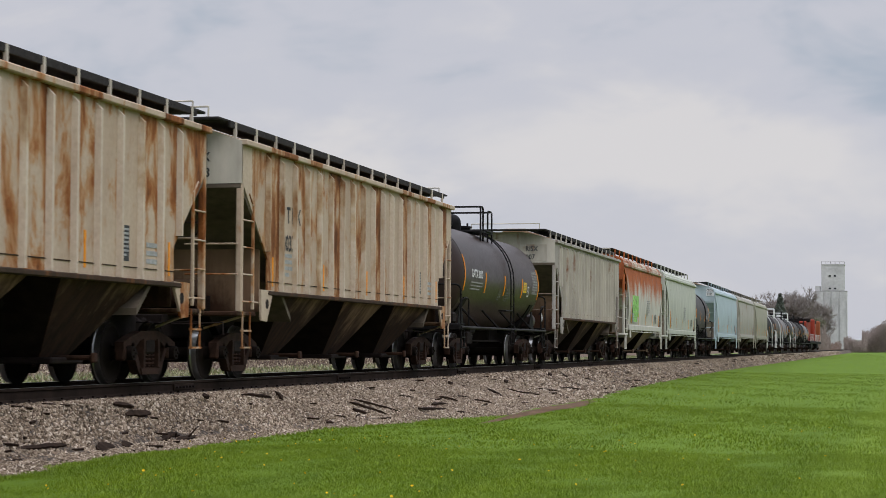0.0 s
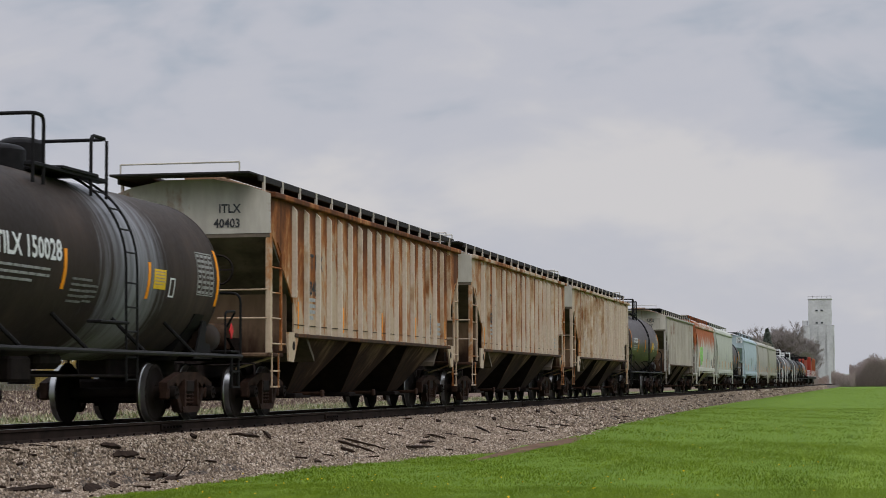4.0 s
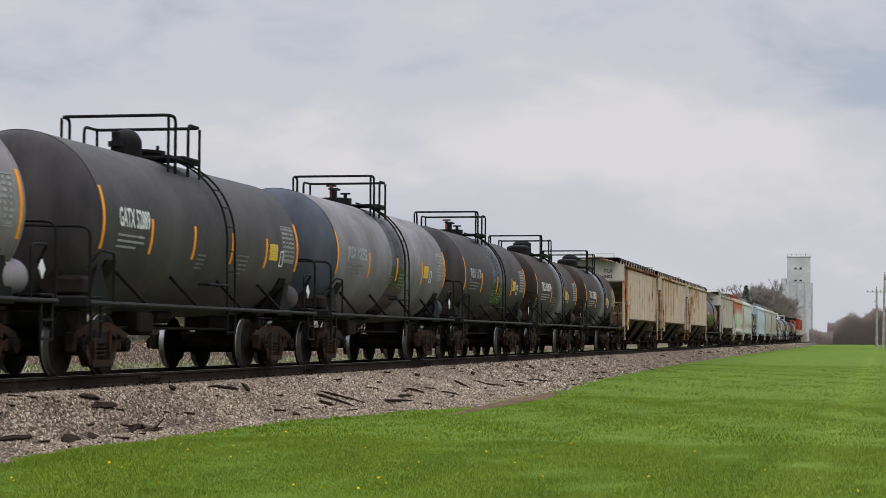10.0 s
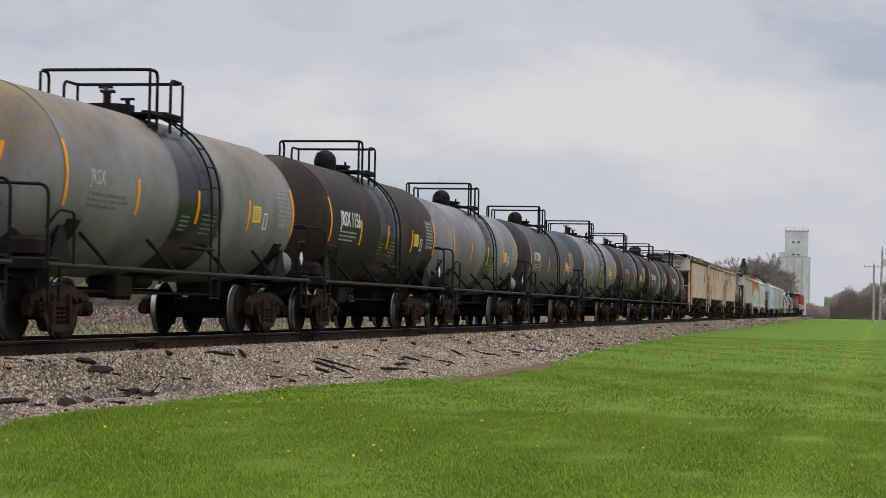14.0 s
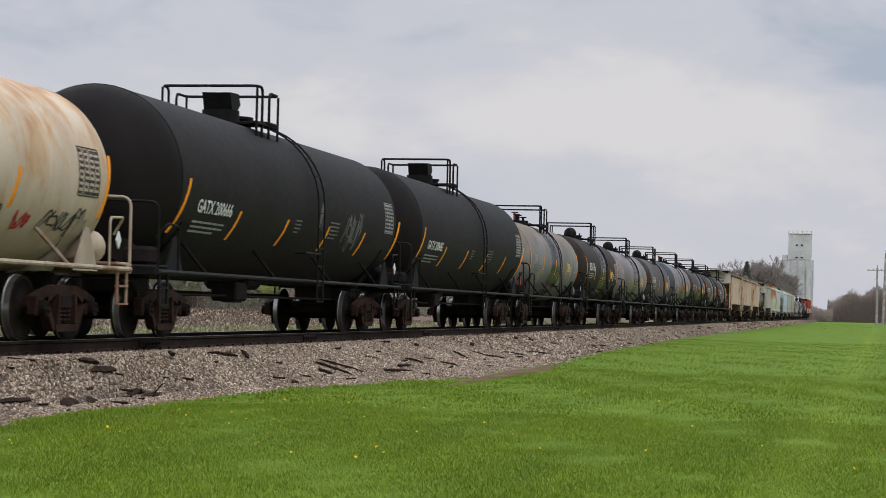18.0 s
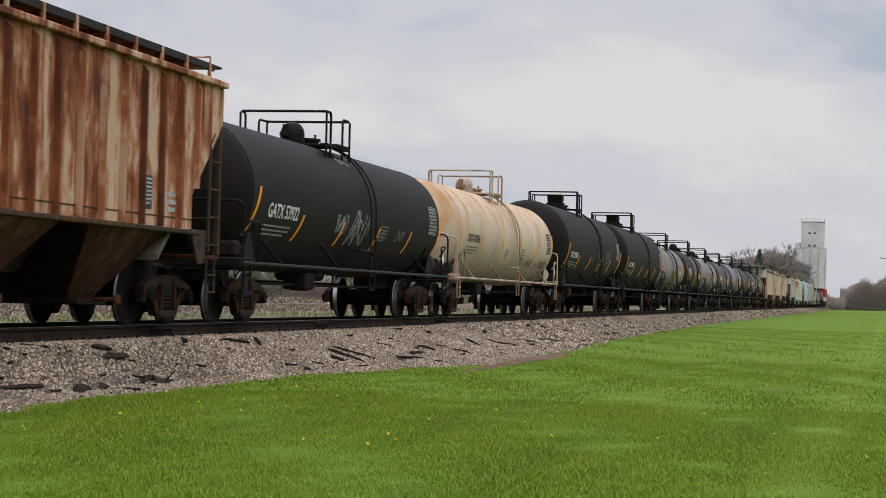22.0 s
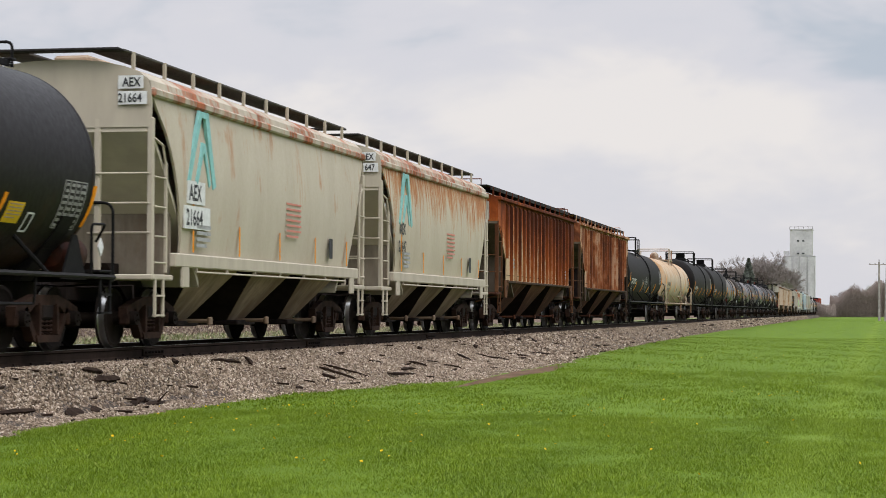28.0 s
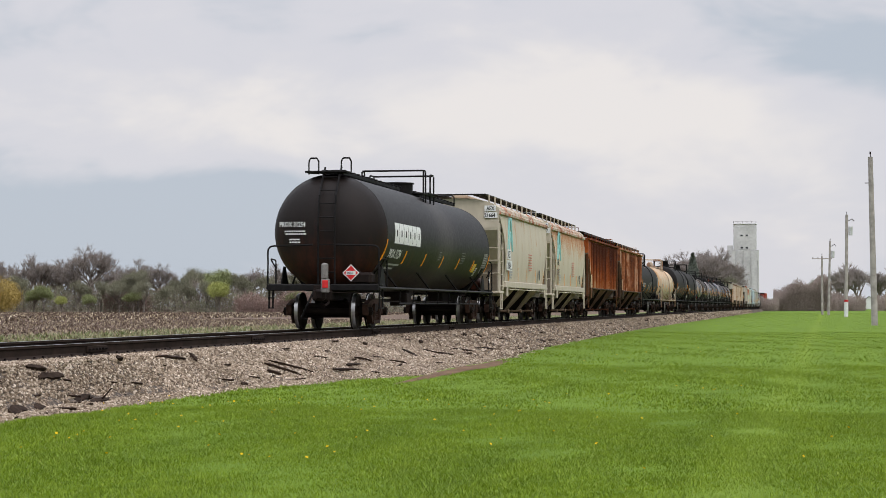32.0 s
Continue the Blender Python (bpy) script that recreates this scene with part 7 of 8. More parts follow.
def utility_pole(x, y, h, r, label, arm=0.0, lean=0.0, band=False, can=False):
    e = new("utility_pole")
    e.location = (x, y, 0)
    e.rotation_euler = (0, radians(lean), 0)
    tagged(e, label, "utility pole", "poles beside the lawn")
    put("shaft", Shape().cyl((0, 0, -0.3), (0, 0, h), r, 14, r * 0.72), M["pole_wood"], e)
    put("cap_pin", Shape().cyl((0, 0, h), (0, 0, h + 0.3), 0.03, 6).cyl((0, 0, h + 0.2), (0, 0, h + 0.38), 0.06, 8), M["steel"], e)
    if arm:
        put("cross_arm", Shape().cbox((0, -r, h - 0.4), (arm, 0.1, 0.13), 0.02), M["pole_wood"], e)
        for q in (-0.45, -0.2, 0.2, 0.45):
            put("insulator", Shape().cyl((arm * q, -r, h - 0.34), (arm * q, -r, h - 0.16), 0.05, 8), M["steel"], e)
    if band:
        put("pole_guard", Shape().cyl((0, 0, 0.0), (0, 0, 1.9), r * 1.08, 14), M["white_mark"], e, "white lower guard")
        put("warning_band", Shape().cyl((0, 0, 1.95), (0, 0, 2.2), r * 1.05, 14), M["red"], e)
    if can:
        put("transformer", Shape().cyl((r + 0.25, 0, h - 2.6), (r + 0.25, 0, h - 1.5), 0.26, 14), M["silver"], e)
        put("lamp_arm", Shape().tube([(0, 0, h - 0.9), (0.7, 0, h - 0.5), (0.9, 0, h - 0.8)], 0.04), M["steel"], e)
    else:
        put("bolt", Shape().cyl((-0.45, 0, h - 1.9), (0, 0, h - 1.9), 0.03, 6), M["steel"], e)
    return e


def small_house(x, y, label):
    e = new("house")
    e.location = (x, y, 0)
    tagged(e, label, "house")
    put("wall", Shape().prism([(-4, 0), (4, 0), (4, 3.0), (0, 5.6), (-4, 3.0)], 1, 0, 7), M["white_mark"], e)
    r = Shape()
    for k in (-1, 1):
        r.add([(k * 4.4, -0.3, 2.75), (0, -0.3, 5.75), (0, 7.3, 5.75), (k * 4.4, 7.3, 2.75), (k * 4.4, -0.3, 2.6), (0, -0.3, 5.6), (0, 7.3, 5.6), (k * 4.4, 7.3, 2.6)], [(0, 1, 2, 3), (7, 6, 5, 4), (0, 4, 5, 1), (2, 6, 7, 3), (0, 3, 7, 4)])
    put("roof", r, M["steel"], e)
    for k in (-2, 2):
        w = put("window", Shape().cbox((k, -0.03, 1.7), (1.0, 0.08, 1.2), 0.02), M["glass"], e)
        put("frame", Shape().cbox((k, -0.06, 1.05), (1.2, 0.1, 0.1), 0.01), M["white_mark"], w)


def build_distance():
    elevator()
    utility_pole(5.26, 150.8, 12.3, 0.24, "bare grey wooden utility pole on the lawn", lean=-1.1)
    utility_pole(5.6, 262.0, 13.0, 0.24, "wooden utility pole with transformer and white guard", can=True, band=True, lean=0.6)
    utility_pole(4.15, 320.0, 11.5, 0.20, "leaning wooden utility pole among trees", can=True, lean=1.5)
    utility_pole(3.30, 330.0, 9.4, 0.2, "wooden pole with a cross arm", arm=3.2)
    small_house(29.6, 915.0, "small white gabled house between bare trees")
    # trees of the tree line behind the field
    bare = make_tree(3, "twig", "bare grey deciduous tree at the field's edge", 13, 1.0, depth=6, twigs=12000, twig_len=0.8)
    bare2 = make_tree(7, "twig", "tall bare spreading tree at the field's edge", 14, 1.15, depth=6, twigs=13000, twig_len=0.8)
    bud = make_tree(9, "dull", "budding tree with a dull green haze", 11, 0.95, depth=6, twigs=9000, twig_len=0.7, leaves=12000, leaf=0.055)
    green = make_tree(12, "green", "tree in fresh spring leaf", 9, 1.0, depth=6, twigs=4000, twig_len=0.7, leaves=22000, leaf=0.06)
    lime = make_tree(15, "lime", "bright lime green tree in new leaf", 8, 0.9, depth=6, twigs=2500, twig_len=0.7, leaves=20000, leaf=0.06)
    willow = make_tree(18, "yellow", "golden yellow willow in early leaf", 9, 1.1, depth=6, twigs=4000, leaves=26000, leaf=0.065, droop=0.55)
    proto = dict(a=bare, b=bare2, d=bud, g=green, l=lime, w=willow)
    D = 385.0

    def at(step, kind, s, dy=0.0):
        """A tree at a step along the tree line from its left end."""
        x = (-0.4165 + step * 0.0002905) * (D + dy)
        o = proto[kind]
        m = pose(x, D + dy, 0.1, 0, 0, (step * 7.3) % 360)
        t = copy_thing(o, m)
        k = o.scale[0] * s * (1.14 if kind in "ab" else 1.0)
        t.scale = (k, k, k)
        return t
    tall = [(8, "b", 0.80, 12), (20, "w", 0.85, -14), (-30, "w", 0.8, -10), (62, "a", 0.78, 6), (95, "a", 0.86, 10), (118, "b", 0.72, 14), (140, "a", 0.80, 20), (190, "b", 0.90, 4), (222, "a", 0.7, 16), (262, "a", 0.78, 6), (275, "d", 0.8, -4), (312, "b", 0.66, 12), (345, "d", 0.62, 8),
            (385, "d", 0.85, 10), (418, "g", 1.0, 6), (425, "l", 0.78, -6), (452, "d", 0.75, 8), (478, "b", 0.6, 12), (505, "d", 0.7, 4), (540, "a", 0.7, 8), (575, "d", 0.8, 6), (610, "g", 0.8, 10), (650, "a", 0.75, 8), (690, "b", 0.7, 10), (740, "d", 0.8, 5), (800, "a", 0.7, 9), (860, "b", 0.7, 9), (-80, "a", 0.8, 10), (-130, "b", 0.8, 12), (-190, "d", 0.9, 8)]
    lower = [(48, "d", 0.7, -2), (80, "g", 0.55, -8), (98, "g", 0.62, -10), (132, "l", 0.42, -12), (160, "d", 0.6, -4), (182, "g", 0.42, -12), (205, "d", 0.6, -2), (240, "d", 0.6, -6), (265, "g", 0.5, -8), (285, "d", 0.6, -6), (330, "d", 0.5, 0), (360, "d", 0.55, -2), (400, "d", 0.6, 0), (560, "g", 0.5, -6), (620, "d", 0.6, -5)]
    for step, kind, s, dy in tall + lower:
        at(step, kind, s, dy)
    brush("thicket", "grey-brown thicket of bare stems under the tree line", -225, -40, D + 2, D + 22, 60000, 7.0, "brown", 4, 0.1)
    brush("thicket", "olive undergrowth along the field's edge", -225, -40, D - 6, D + 8, 24000, 5.6, "dull", 6, 0.1)
    brush("thicket", "reddish budding brush at the field's edge", -108, -92, D - 8, D - 2, 5000, 5.0, "red", 7, 0.1)
    brush("thicket", "reddish budding brush by the trees", -136, -127, D - 4, D + 2, 2600, 6.0, "red", 8, 0.1)
    # trees by the elevator
    for x, y, kind, s in ((-34.3, 610, "a", 1.45), (-30.8, 640, "b", 1.5), (-27.3, 620, "a", 1.45), (-24.3, 650, "b", 1.35), (-38.3, 650, "a", 1.25), (-21.8, 640, "a", 1.05), (-41.8, 690, "b", 1.2), (-28.8, 600, "b", 1.35), (-32.3, 660, "a", 1.4), (-35.8, 630, "b", 1.3), (-25.8, 630, "d", 1.2), (12, 640, "a", 0.95), (18, 660, "b", 1.1), (22, 620, "b", 0.95), (27, 650, "a", 0.9), (15, 700, "b", 1.2), (33, 640, "b", 1.0), (38, 600, "a", 0.9), (45, 640, "b", 1.0), (6, 690, "d", 1.0), (52, 600, "a", 0.9), (60, 640, "b", 1.0)):
        t = copy_thing(proto[kind], pose(x, y, 0, 0, 0, (x * 41) % 360))
        k = proto[kind].scale[0] * s
        t.scale = (k, k, k)
        tagged(t, group="trees by the elevator")
    conifer("dark conifer beside the elevator", 15.8).location = (-29.4, 560, 0)
    brush("hedge", "dense brown hedge of bare brush beyond the lawn", -7.5, 8, 560, 575, 60000, 9.5, "brown", 11)
    brush("hedge", "brown brush under bare trees", 6, 17.4, 560, 600, 12000, 5.5, "brown", 12)
    brush("hedge", "brown brush under bare trees", 20.0, 60, 560, 600, 36000, 5.0, "brown", 13)
    brush("hedge", "low brown weeds at the end of the lawn", -12, -6, 540, 560, 5000, 4.0, "brown", 14)
    brush("hedge", "bare brush under the trees by the elevator", -43, -18, 590, 640, 30000, 8.0, "brown", 15)
    brush("hedge", "bare brush along the far side of the track", -60, -16, 660, 700, 12000, 4.0, "red", 16)
    for o in proto.values():
        for c in (*o.children_recursive, o):
            bpy.data.objects.remove(c)


build_distance()

# ---- grass, flowers, scrap wood, stubble ----
def grass_material():
    mt, nt, bs, N, L = shader("grass_blades")
    geo = N("ShaderNodeNewGeometry")
    c = ramp(N, L, geo.outputs["Random Per Island"], ((0.0, (0.106, 0.170, 0.005)), (0.5, (0.126, 0.196, 0.006)), (0.96, (0.150, 0.224, 0.010)), (1.0, (0.22, 0.255, 0.05))))
    big = noise_tex(N, L, coords(N, L, (1.0, 0.07, 1), "Object", False), 0.9, 4.0, 0.55)
    tuft = noise_tex(N, L, coords(N, L, (1.0, 0.7, 1), "Object", False), 3.2, 3.0, 0.6)
    c = mix(N, L, 1.0, c, ramp(N, L, big, ((0.32, (0.84, 0.87, 0.88)), (0.68, (1.12, 1.08, 1.0)))), "MULTIPLY")
    c = mix(N, L, 1.0, c, ramp(N, L, tuft, ((0.30, (0.84, 0.86, 0.88)), (0.62, (1.08, 1.05, 1.0)))), "MULTIPLY")
    c = mix(N, L, mow_stripe(N, L), c, (0.20, 0.28, 0.025))
    L(c, bs.inputs["Base Color"])
    bs.inputs["Roughness"].default_value = 0.6
    bs.inputs["Specular IOR Level"].default_value = 0.25
    return mt


def build_grass():
    rng = np.random.default_rng(21)

    def blades(n, y0, y1, h, w, lo=-0.47, hi=0.075):
        # even cover of a wedge of lawn that widens with y
        y = np.sqrt(y0 ** 2 + (y1 ** 2 - y0 ** 2) * rng.random(n))
        x = y * (lo + (hi - lo) * rng.random(n))
        keep = x > toe_x(y) + 0.02 + 0.10 * rng.random(n)
        bare = ((x + 7.30) / 0.46) ** 2 + ((y - 44.5) / 7.0) ** 2
        keep &= bare > 0.35 + 0.75 * rng.random(n)
        x, y = x[keep], y[keep]
        n = len(x)
        tall = 0.65 + 0.6 * (0.5 + 0.5 * np.sin(x * 2.3 + np.sin(y * 1.1) * 2) * np.sin(y * 1.7 + x)) ** 2
        edge = np.where(x - toe_x(y) < 0.5, 1.35, 1.0)
        hh = h * rng.uniform(0.5, 1.25, n) * tall * edge
        a = rng.random(n) * 6.283
        lean = rng.uniform(0.3, 1.3, n) * hh
        ww = w * rng.uniform(0.7, 1.3, n)
        b = rng.random(n) * 6.283
        z0 = lawn_z(x, y) - 0.006
        p = np.stack([x, y, z0], -1)
        d = np.stack([np.cos(b) * ww, np.sin(b) * ww, np.zeros(n)], -1)
        t = p + np.stack([np.cos(a) * lean, np.sin(a) * lean, hh + 0.006], -1)
        return np.stack([p - d, p + d, t], 1).reshape(-1, 3)
    V = np.concatenate([blades(580000, 10.0, 27, 0.030, 0.0052), blades(190000, 27, 48, 0.036, 0.009), blades(140000, 48, 110, 0.042, 0.014), blades(90000, 110, 420, 0.055, 0.03)])
    me = raw_mesh("grass", V, 3, np.arange(len(V)))
    me.materials.append(grass_material())
    tagged(new("grass", me), "short mown bright green lawn grass", "grass", kind="stuff")


FLOWERS = [(-7.8, 18.0), (-8.0, 18.4), (-7.4, 18.5), (-7.6, 19.9), (-7.7, 20.2), (-7.4, 19.8), (-7.5, 20.3), (-8.9, 25.0), (-7.0, 19.9), (-7.9, 22.8), (-7.8, 23.1), (-7.9, 24.2), (-7.5, 23.9), (-7.0, 22.9), (-7.8, 25.8), (-7.9, 26.5), (-6.7, 23.0), (-7.9, 27.4), (-7.8, 27.3), (-7.7, 27.7), (-7.3, 27.9), (-7.4, 29.2), (-6.6, 25.0), (-5.3, 20.9), (-6.0, 26.6), (-5.6, 25.6), (-4.5, 20.3), (-4.2, 26.9), (-3.8, 25.2), (-3.6, 28.7), (-3.5, 28.3), (-2.0, 19.9), (-1.3, 16.9), (-1.4, 33.0), (-1.4, 33.6), (-1.2, 33.3), (-1.6, 33.5), (-1.0, 34.3), (-0.0, 18.5), (0.3, 21.4), (-2.9, 30.9), (-2.1, 34.6), (-2.0, 36.5)]


def build_flowers():
    M["petal"] = plain("dandelion_petals", (0.66, 0.42, 0.015), 0.7, 0, 0.15, 60.0, 0)
    M["stalk"] = plain("dandelion_stalk", (0.12, 0.17, 0.03), 0.7, 0, 0.2, 40.0, 0)
    head = Shape()
    for i in range(11):
        a = 2 * math.pi * i / 11
        for r, z in ((0.021, 0.004), (0.013, 0.010)):
            u = Vector((math.cos(a + z * 40), math.sin(a + z * 40), 0))
            w = Vector((-u.y, u.x, 0)) * 0.006
            head.add([u * 0.003 + w * 0.4, u * r + w + Vector((0, 0, z)), u * r - w + Vector((0, 0, z)), u * 0.003 - w * 0.4], [(0, 1, 2, 3)])
    head.cyl((0, 0, -0.006), (0, 0, 0.007), 0.008, 8, 0.011)
    head = head.mesh("flower_head")
    head.materials.append(M["petal"])
    stalk = Shape().tube([(0, 0, -0.02), (0.004, 0, 0.04), (0, 0.003, 0.075)], 0.0025, 5).mesh("stalk")
    stalk.materials.append(M["stalk"])
    rnd = random.Random(9)
    spots = list(FLOWERS)
    for _ in range(46):
        y = rnd.uniform(17.5, 34)
        spots.append((rnd.uniform(-0.33 * y - 0.8, -0.12 * y), y))
    for _ in range(24):
        y = rnd.uniform(20, 75)
        spots.append((rnd.uniform(-6.5, 0.03 * y), y))
    for x, y in spots:
        e = new("dandelion")
        tagged(e, "yellow dandelion flower in the lawn", "flower", "dandelions in the lawn")
        e.matrix_basis = pose(x, y, float(lawn_z(x, y)), rnd.uniform(-12, 12), rnd.uniform(-12, 12), rnd.uniform(0, 360)) @ Matrix.Scale(rnd.uniform(0.5, 0.76), 4)
        put("stalk", stalk, None, e)
        put("flower_head", head, None, e, m=pose(0, 0, 0.078, rnd.uniform(15, 45), rnd.uniform(-25, 25), 0))


# ends of broken tie pieces: x, y to x, y
SCRAP = [(-9.86, 21.8, -9.83, 23.19), (-9.89, 26.65, -9.92, 27.43), (-9.76, 26.87, -9.77, 27.80), (-10.32, 25.93, -10.25, 26.49), (-10.20, 26.06, -10.18, 26.96), (-10.32, 31.63, -10.16, 32.64), (-10.30, 33.29, -10.07, 33.00), (-9.77, 36.42, -9.00, 37.04), (-9.70, 35.88, -9.07, 36.26), (-9.47, 35.31, -9.26, 35.51), (-8.88, 39.17, -8.83, 40.23), (-8.83, 37.80, -8.58, 39.37), (-9.16, 41.16, -8.81, 41.25), (-9.09, 42.53, -8.94, 43.01), (-8.73, 42.62, -8.37, 42.81), (-9.34, 47.23, -8.73, 45.82), (-9.25, 49.15, -8.77, 49.03), (-8.90, 48.94, -8.54, 49.70), (-8.99, 52.36, -8.62, 53.27), (-8.92, 55.11, -8.64, 57.44), (-10.10, 62.93, -9.77, 62.01), (-9.13, 69.90, -9.02, 71.8)]


def splinter(length, w, h, rnd):
    """A split board with torn ends and uneven faces."""
    s = Shape()
    n = 7
    vs = []
    for i in range(n + 1):
        t = i / n
        k = 0.35 + 0.65 * min(1, 4 * min(t, 1 - t) + rnd.uniform(0, 0.35))
        o = rnd.uniform(-0.15, 0.15) * w
        for a, b in ((-0.5, -0.5), (0.5, -0.5), (0.5, 0.5), (-0.5, 0.5)):
            vs.append((a * w * k + o, (t - 0.5) * length + rnd.uniform(-0.02, 0.02), b * h * k * rnd.uniform(0.8, 1.2) + h * 0.3))
    fs = []
    for i in range(n):
        for j in range(4):
            a, b = i * 4 + j, i * 4 + (j + 1) % 4
            fs.append((a, b, b + 4, a + 4))
    fs += [(3, 2, 1, 0), tuple(n * 4 + j for j in range(4))]
    return s.add(vs, fs)


def lay(name, shape, label, x, y, yaw, lift=0.0, group="scrap wood on the ballast", cat="scrap wood", mat="tie", pitch=0.0):
    z = max(float(ballast_z(np.array(x), np.array(y))), 0.0)
    e = 0.2
    slope = math.degrees(math.atan2(float(ballast_z(np.array(x + e), np.array(y))) - float(ballast_z(np.array(x - e), np.array(y))), 2 * e))
    o = put(name, shape, M[mat])
    o.matrix_basis = pose(x, y, z + 0.015 + lift, 0, -slope, 0) @ pose(0, 0, 0, pitch, 0, yaw)
    return tagged(o, label, cat, group)


def build_scrap():
    rnd = random.Random(31)
    for x0, y0, x1, y1 in SCRAP:
        d = math.hypot(x1 - x0, y1 - y0)
        if d > 1.9:
            y1 = y0 + (y1 - y0) * 1.9 / d
            d = 1.9
        yaw = math.degrees(math.atan2(-(x1 - x0), y1 - y0))
        lay("wood_scrap", splinter(d, rnd.uniform(0.06, 0.10), rnd.uniform(0.035, 0.06), rnd), "dark splintered piece of old railway tie on ballast", (x0 + x1) / 2, (y0 + y1) / 2, yaw)
    for x, y, w, l, h in ((-9.77, 24.27, 0.15, 0.62, 0.065), (-9.765, 25.0, 0.12, 0.36, 0.06), (-10.31, 29.70, 0.08, 0.2, 0.06), (-9.33, 33.3, 0.08, 0.28, 0.05), (-9.93, 45.7, 0.1, 0.25, 0.07), (-9.75, 51.7, 0.1, 0.4, 0.08), (-10.04, 60.4, 0.1, 0.6, 0.07)):
        lay("tie_chunk", splinter(l, w, h, rnd), "dark broken chunk of railway tie on ballast", x, y, rnd.uniform(-12, 12))
    # a bent splinter that stands up, and a loop of old strap beside it
    st = Shape().cyl((0, 0, -0.02), (0.02, 0.05, 0.10), 0.016, 6, 0.013).cyl((0.02, 0.05, 0.10), (0.01, 0.12, 0.21), 0.013, 6, 0.009).cyl((0.01, 0.12, 0.21), (0.0, 0.20, 0.23), 0.009, 6, 0.003)
    lay("upright_splinter", st, "thin dark splinter standing up from the ballast", -9.78, 27.35, -20)
    ar = Shape().tube([(0, 0.22 * math.cos(t), 0.11 * math.sin(t)) for t in [math.pi * i / 8 for i in range(9)]], 0.012, 6)
    lay("bent_strap", ar, "bent dark strap arching over the stones", -9.85, 26.95, 8)
    # small chips, too many to count
    chips = Shape()
    for _ in range(200):
        y = 19 + 280 * rnd.random() ** 2.0
        tx = float(toe_x(y))
        x = -10.45 + (tx + 10.45) * rnd.random()
        z = max(0, float(ballast_z(np.array(x), np.array(y)))) + 0.025
        chips.box((x, y, z), (rnd.uniform(0.012, 0.03) * (1 + y / 120), rnd.uniform(0.06, 0.30) * (1 + y / 120), 0.02 * (1 + y / 120)), Euler((rnd.uniform(-0.2, 0.2), 0.3, rnd.uniform(-1.6, 0.6))).to_matrix())
    o = put("wood_chips", chips, M["tie"])
    tagged(o, "dark chips of rotted ties strewn over ballast", "wood chips", kind="stuff")
    # bare earth at the toe
    M["earth"] = plain("bare_reddish_earth", (0.115, 0.068, 0.042), 0.95, 0, 0.35, 3.0, 0.4)
    n = 40
    vs = [(-7.30, 44.5, float(lawn_z(-7.3, 44.5)) + 0.035)]
    for i in range(n):
        t = 2 * math.pi * i / n
        k = 1 + 0.18 * math.sin(3 * t + 1) + 0.12 * math.sin(7 * t) + rnd.uniform(-0.08, 0.08)
        ex, ey = -7.30 + 0.32 * k * math.cos(t) - 0.05 * math.sin(t), 44.5 + 7.0 * k * math.sin(t)
        vs.append((ex, ey, float(lawn_z(ex, ey)) + 0.006))
    o = put("bare_earth", Shape().add(vs, [(0, i + 1, (i + 1) % n + 1) for i in range(n)]), M["earth"])
    tagged(o, "patch of bare reddish earth at the lawn's edge", "earth", kind="structure")


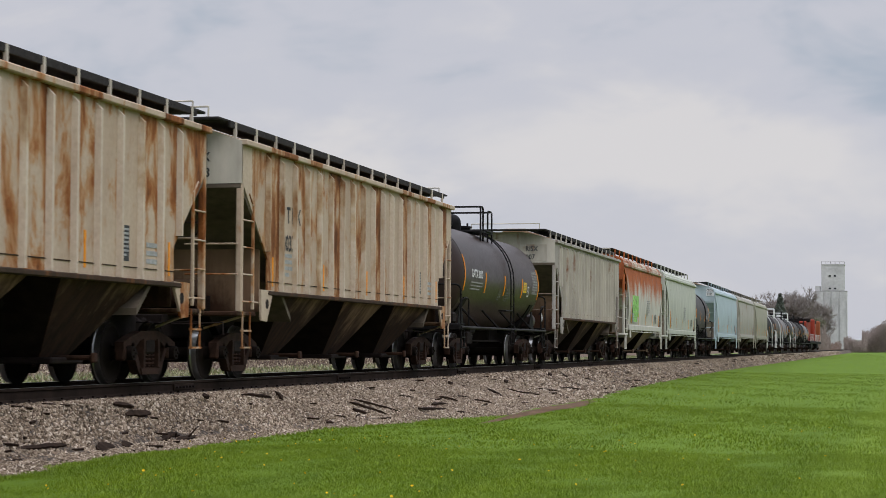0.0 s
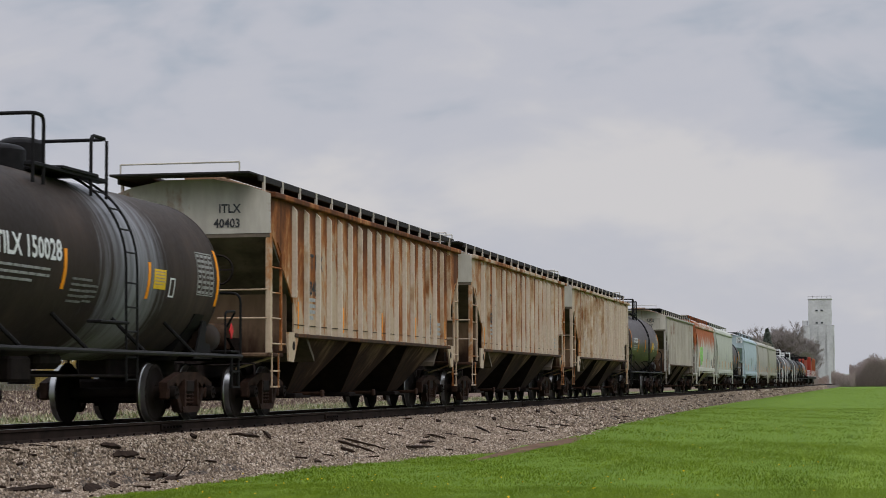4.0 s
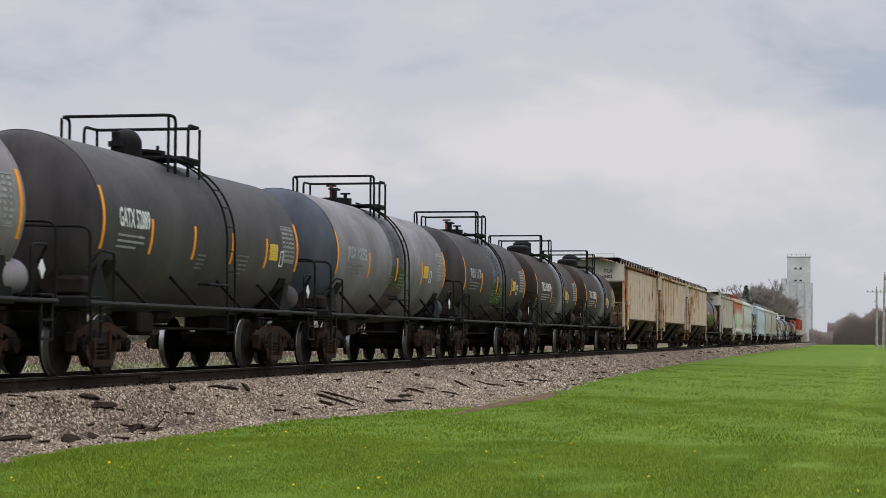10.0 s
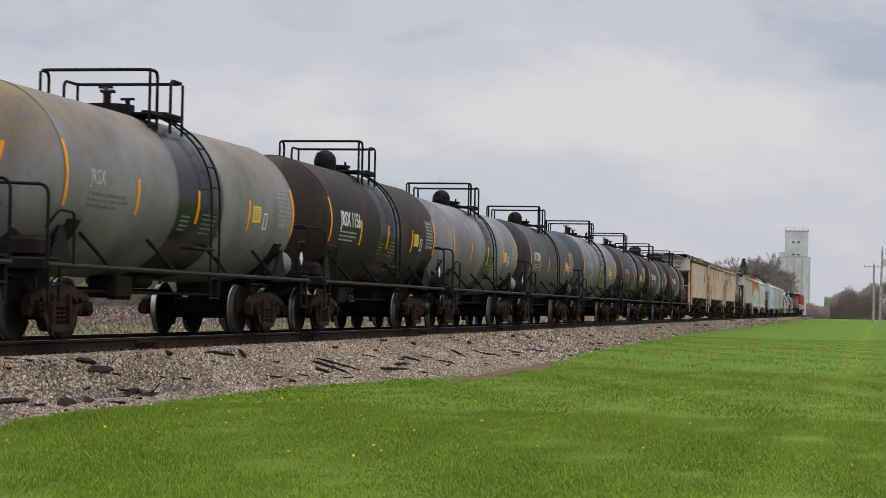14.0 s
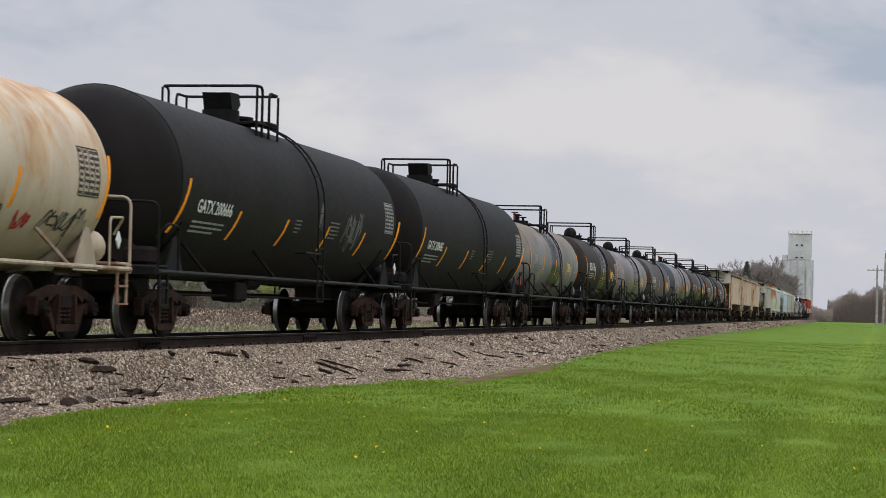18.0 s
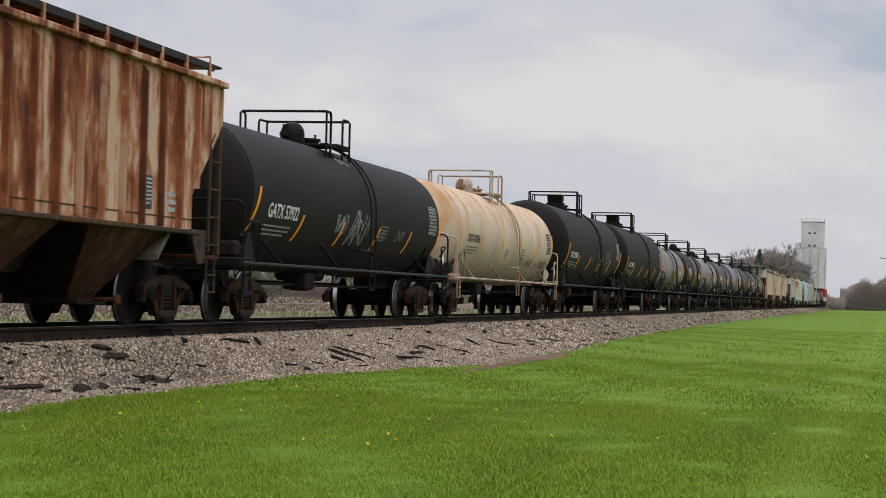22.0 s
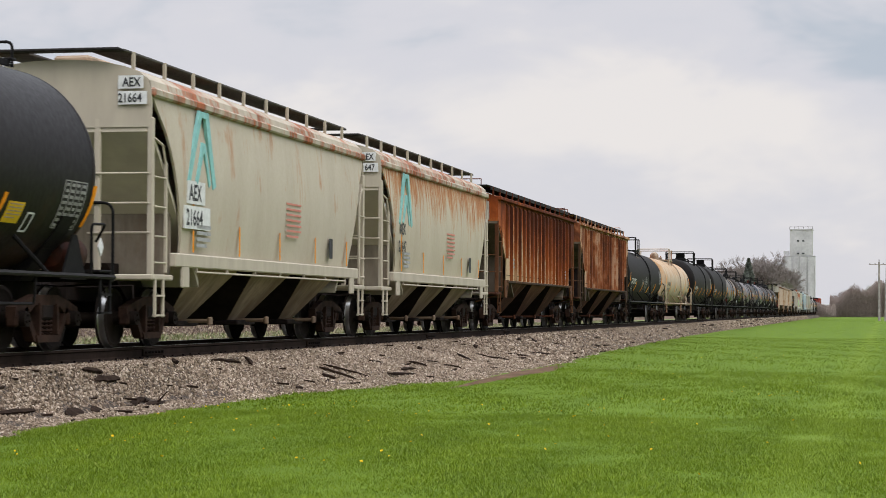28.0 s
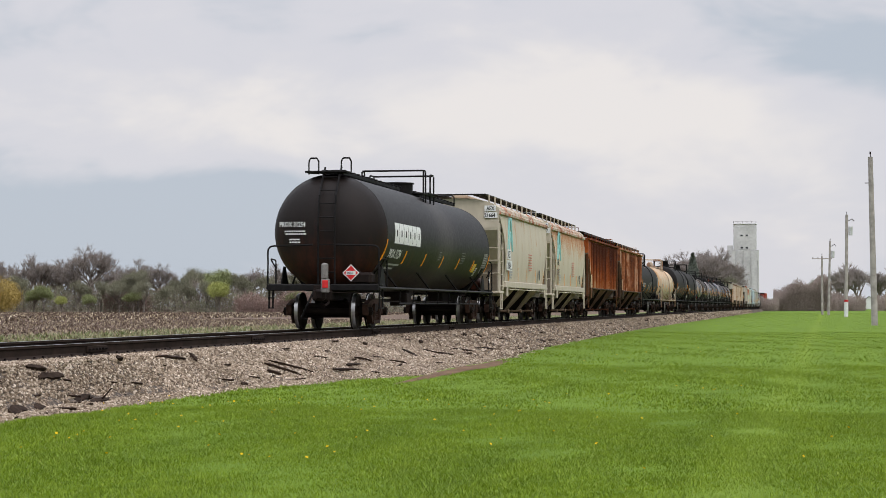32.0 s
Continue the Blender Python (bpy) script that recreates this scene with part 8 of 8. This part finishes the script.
def build_stubble():
    """Straw and clods of the harvested field, and weeds along the far side of the track."""
    rng = np.random.default_rng(77)
    mt, nt, bs, N, L = shader("straw_and_clods")
    geo = N("ShaderNodeNewGeometry")
    L(ramp(N, L, geo.outputs["Random Per Island"], ((0.0, (0.06, 0.038, 0.028)), (0.55, (0.11, 0.072, 0.05)), (0.72, (0.15, 0.105, 0.07)), (0.84, (0.30, 0.235, 0.15)), (1.0, (0.50, 0.43, 0.31)))), bs.inputs["Base Color"])
    bs.inputs["Roughness"].default_value = 0.95

    def tufts(n, x0, x1, y0, y1, h, w, px=1.0):
        x = x0 + (x1 - x0) * rng.random(n) ** px
        y = y0 + (y1 - y0) * rng.random(n)
        p = np.stack([x, y, np.full(n, 0.08)], -1)
        hh = h * rng.uniform(0.3, 1.3, n)
        a = rng.random(n) * 6.283
        d = np.stack([np.cos(a), np.sin(a), np.zeros(n)], -1) * (w * rng.uniform(0.5, 1.4, n))[:, None]
        t = p + np.stack([rng.normal(size=n) * h * 0.6, rng.normal(size=n) * h * 0.6, hh], -1)
        return np.stack([p - d, p + d, t], 1).reshape(-1, 3)
    V = np.concatenate([tufts(60000, -20, -60, 30, 190, 0.13, 0.05), tufts(50000, -60, -190, 90, 385, 0.22, 0.16)])
    me = raw_mesh("field_stubble", V, 3, np.arange(len(V)))
    me.materials.append(mt)
    tagged(new("field_stubble", me), "straw and clods on the bare brown field", "stubble", kind="stuff")
    mt, nt, bs, N, L = shader("trackside_weeds")
    geo = N("ShaderNodeNewGeometry")
    L(ramp(N, L, geo.outputs["Random Per Island"], ((0.0, (0.075, 0.095, 0.022)), (0.5, (0.13, 0.15, 0.045)), (0.7, (0.19, 0.165, 0.085)), (1.0, (0.36, 0.30, 0.18)))), bs.inputs["Base Color"])
    V = np.concatenate([tufts(30000, -15.0, -28.0, 20, 170, 0.16, 0.025), tufts(12000, -28.0, -33.0, 55, 260, 0.20, 0.04)])
    me = raw_mesh("trackside_weeds", V, 3, np.arange(len(V)))
    me.materials.append(mt)
    tagged(new("trackside_weeds", me), "pale green weeds between track and field", "weeds", kind="stuff")


build_grass()
build_flowers()
build_scrap()
build_stubble()

# ---- what moves ----
def motions():
    steps = [i * 2.0 for i in range(17)]
    for k, car in enumerate(CARS, 1):
        mid = (PLAN[k][0] + PLAN[k][1] + BASE) / 2
        walk(car, [(t, pose(TRACK_X, travel(t) + mid, RAIL_Z)) for t in steps])
    # all wheels roll alike: one turning action for front axles, one for rear axles
    turn = [i / 15 for i in range(481)]
    for k in (-1, 1):
        first = WHEELS[k][0]
        walk(first, [(t, pose(0, k * BASE / 2, WHEEL_R, -math.degrees((travel(t) - travel(0)) / WHEEL_R) % 360)) for t in turn])
        action, slot = first.animation_data.action, first.animation_data.action_slot
        for w in WHEELS[k][1:]:
            w.rotation_mode = "QUATERNION"
            keys = w.animation_data_create()
            keys.action, keys.action_slot = action, slot


motions()
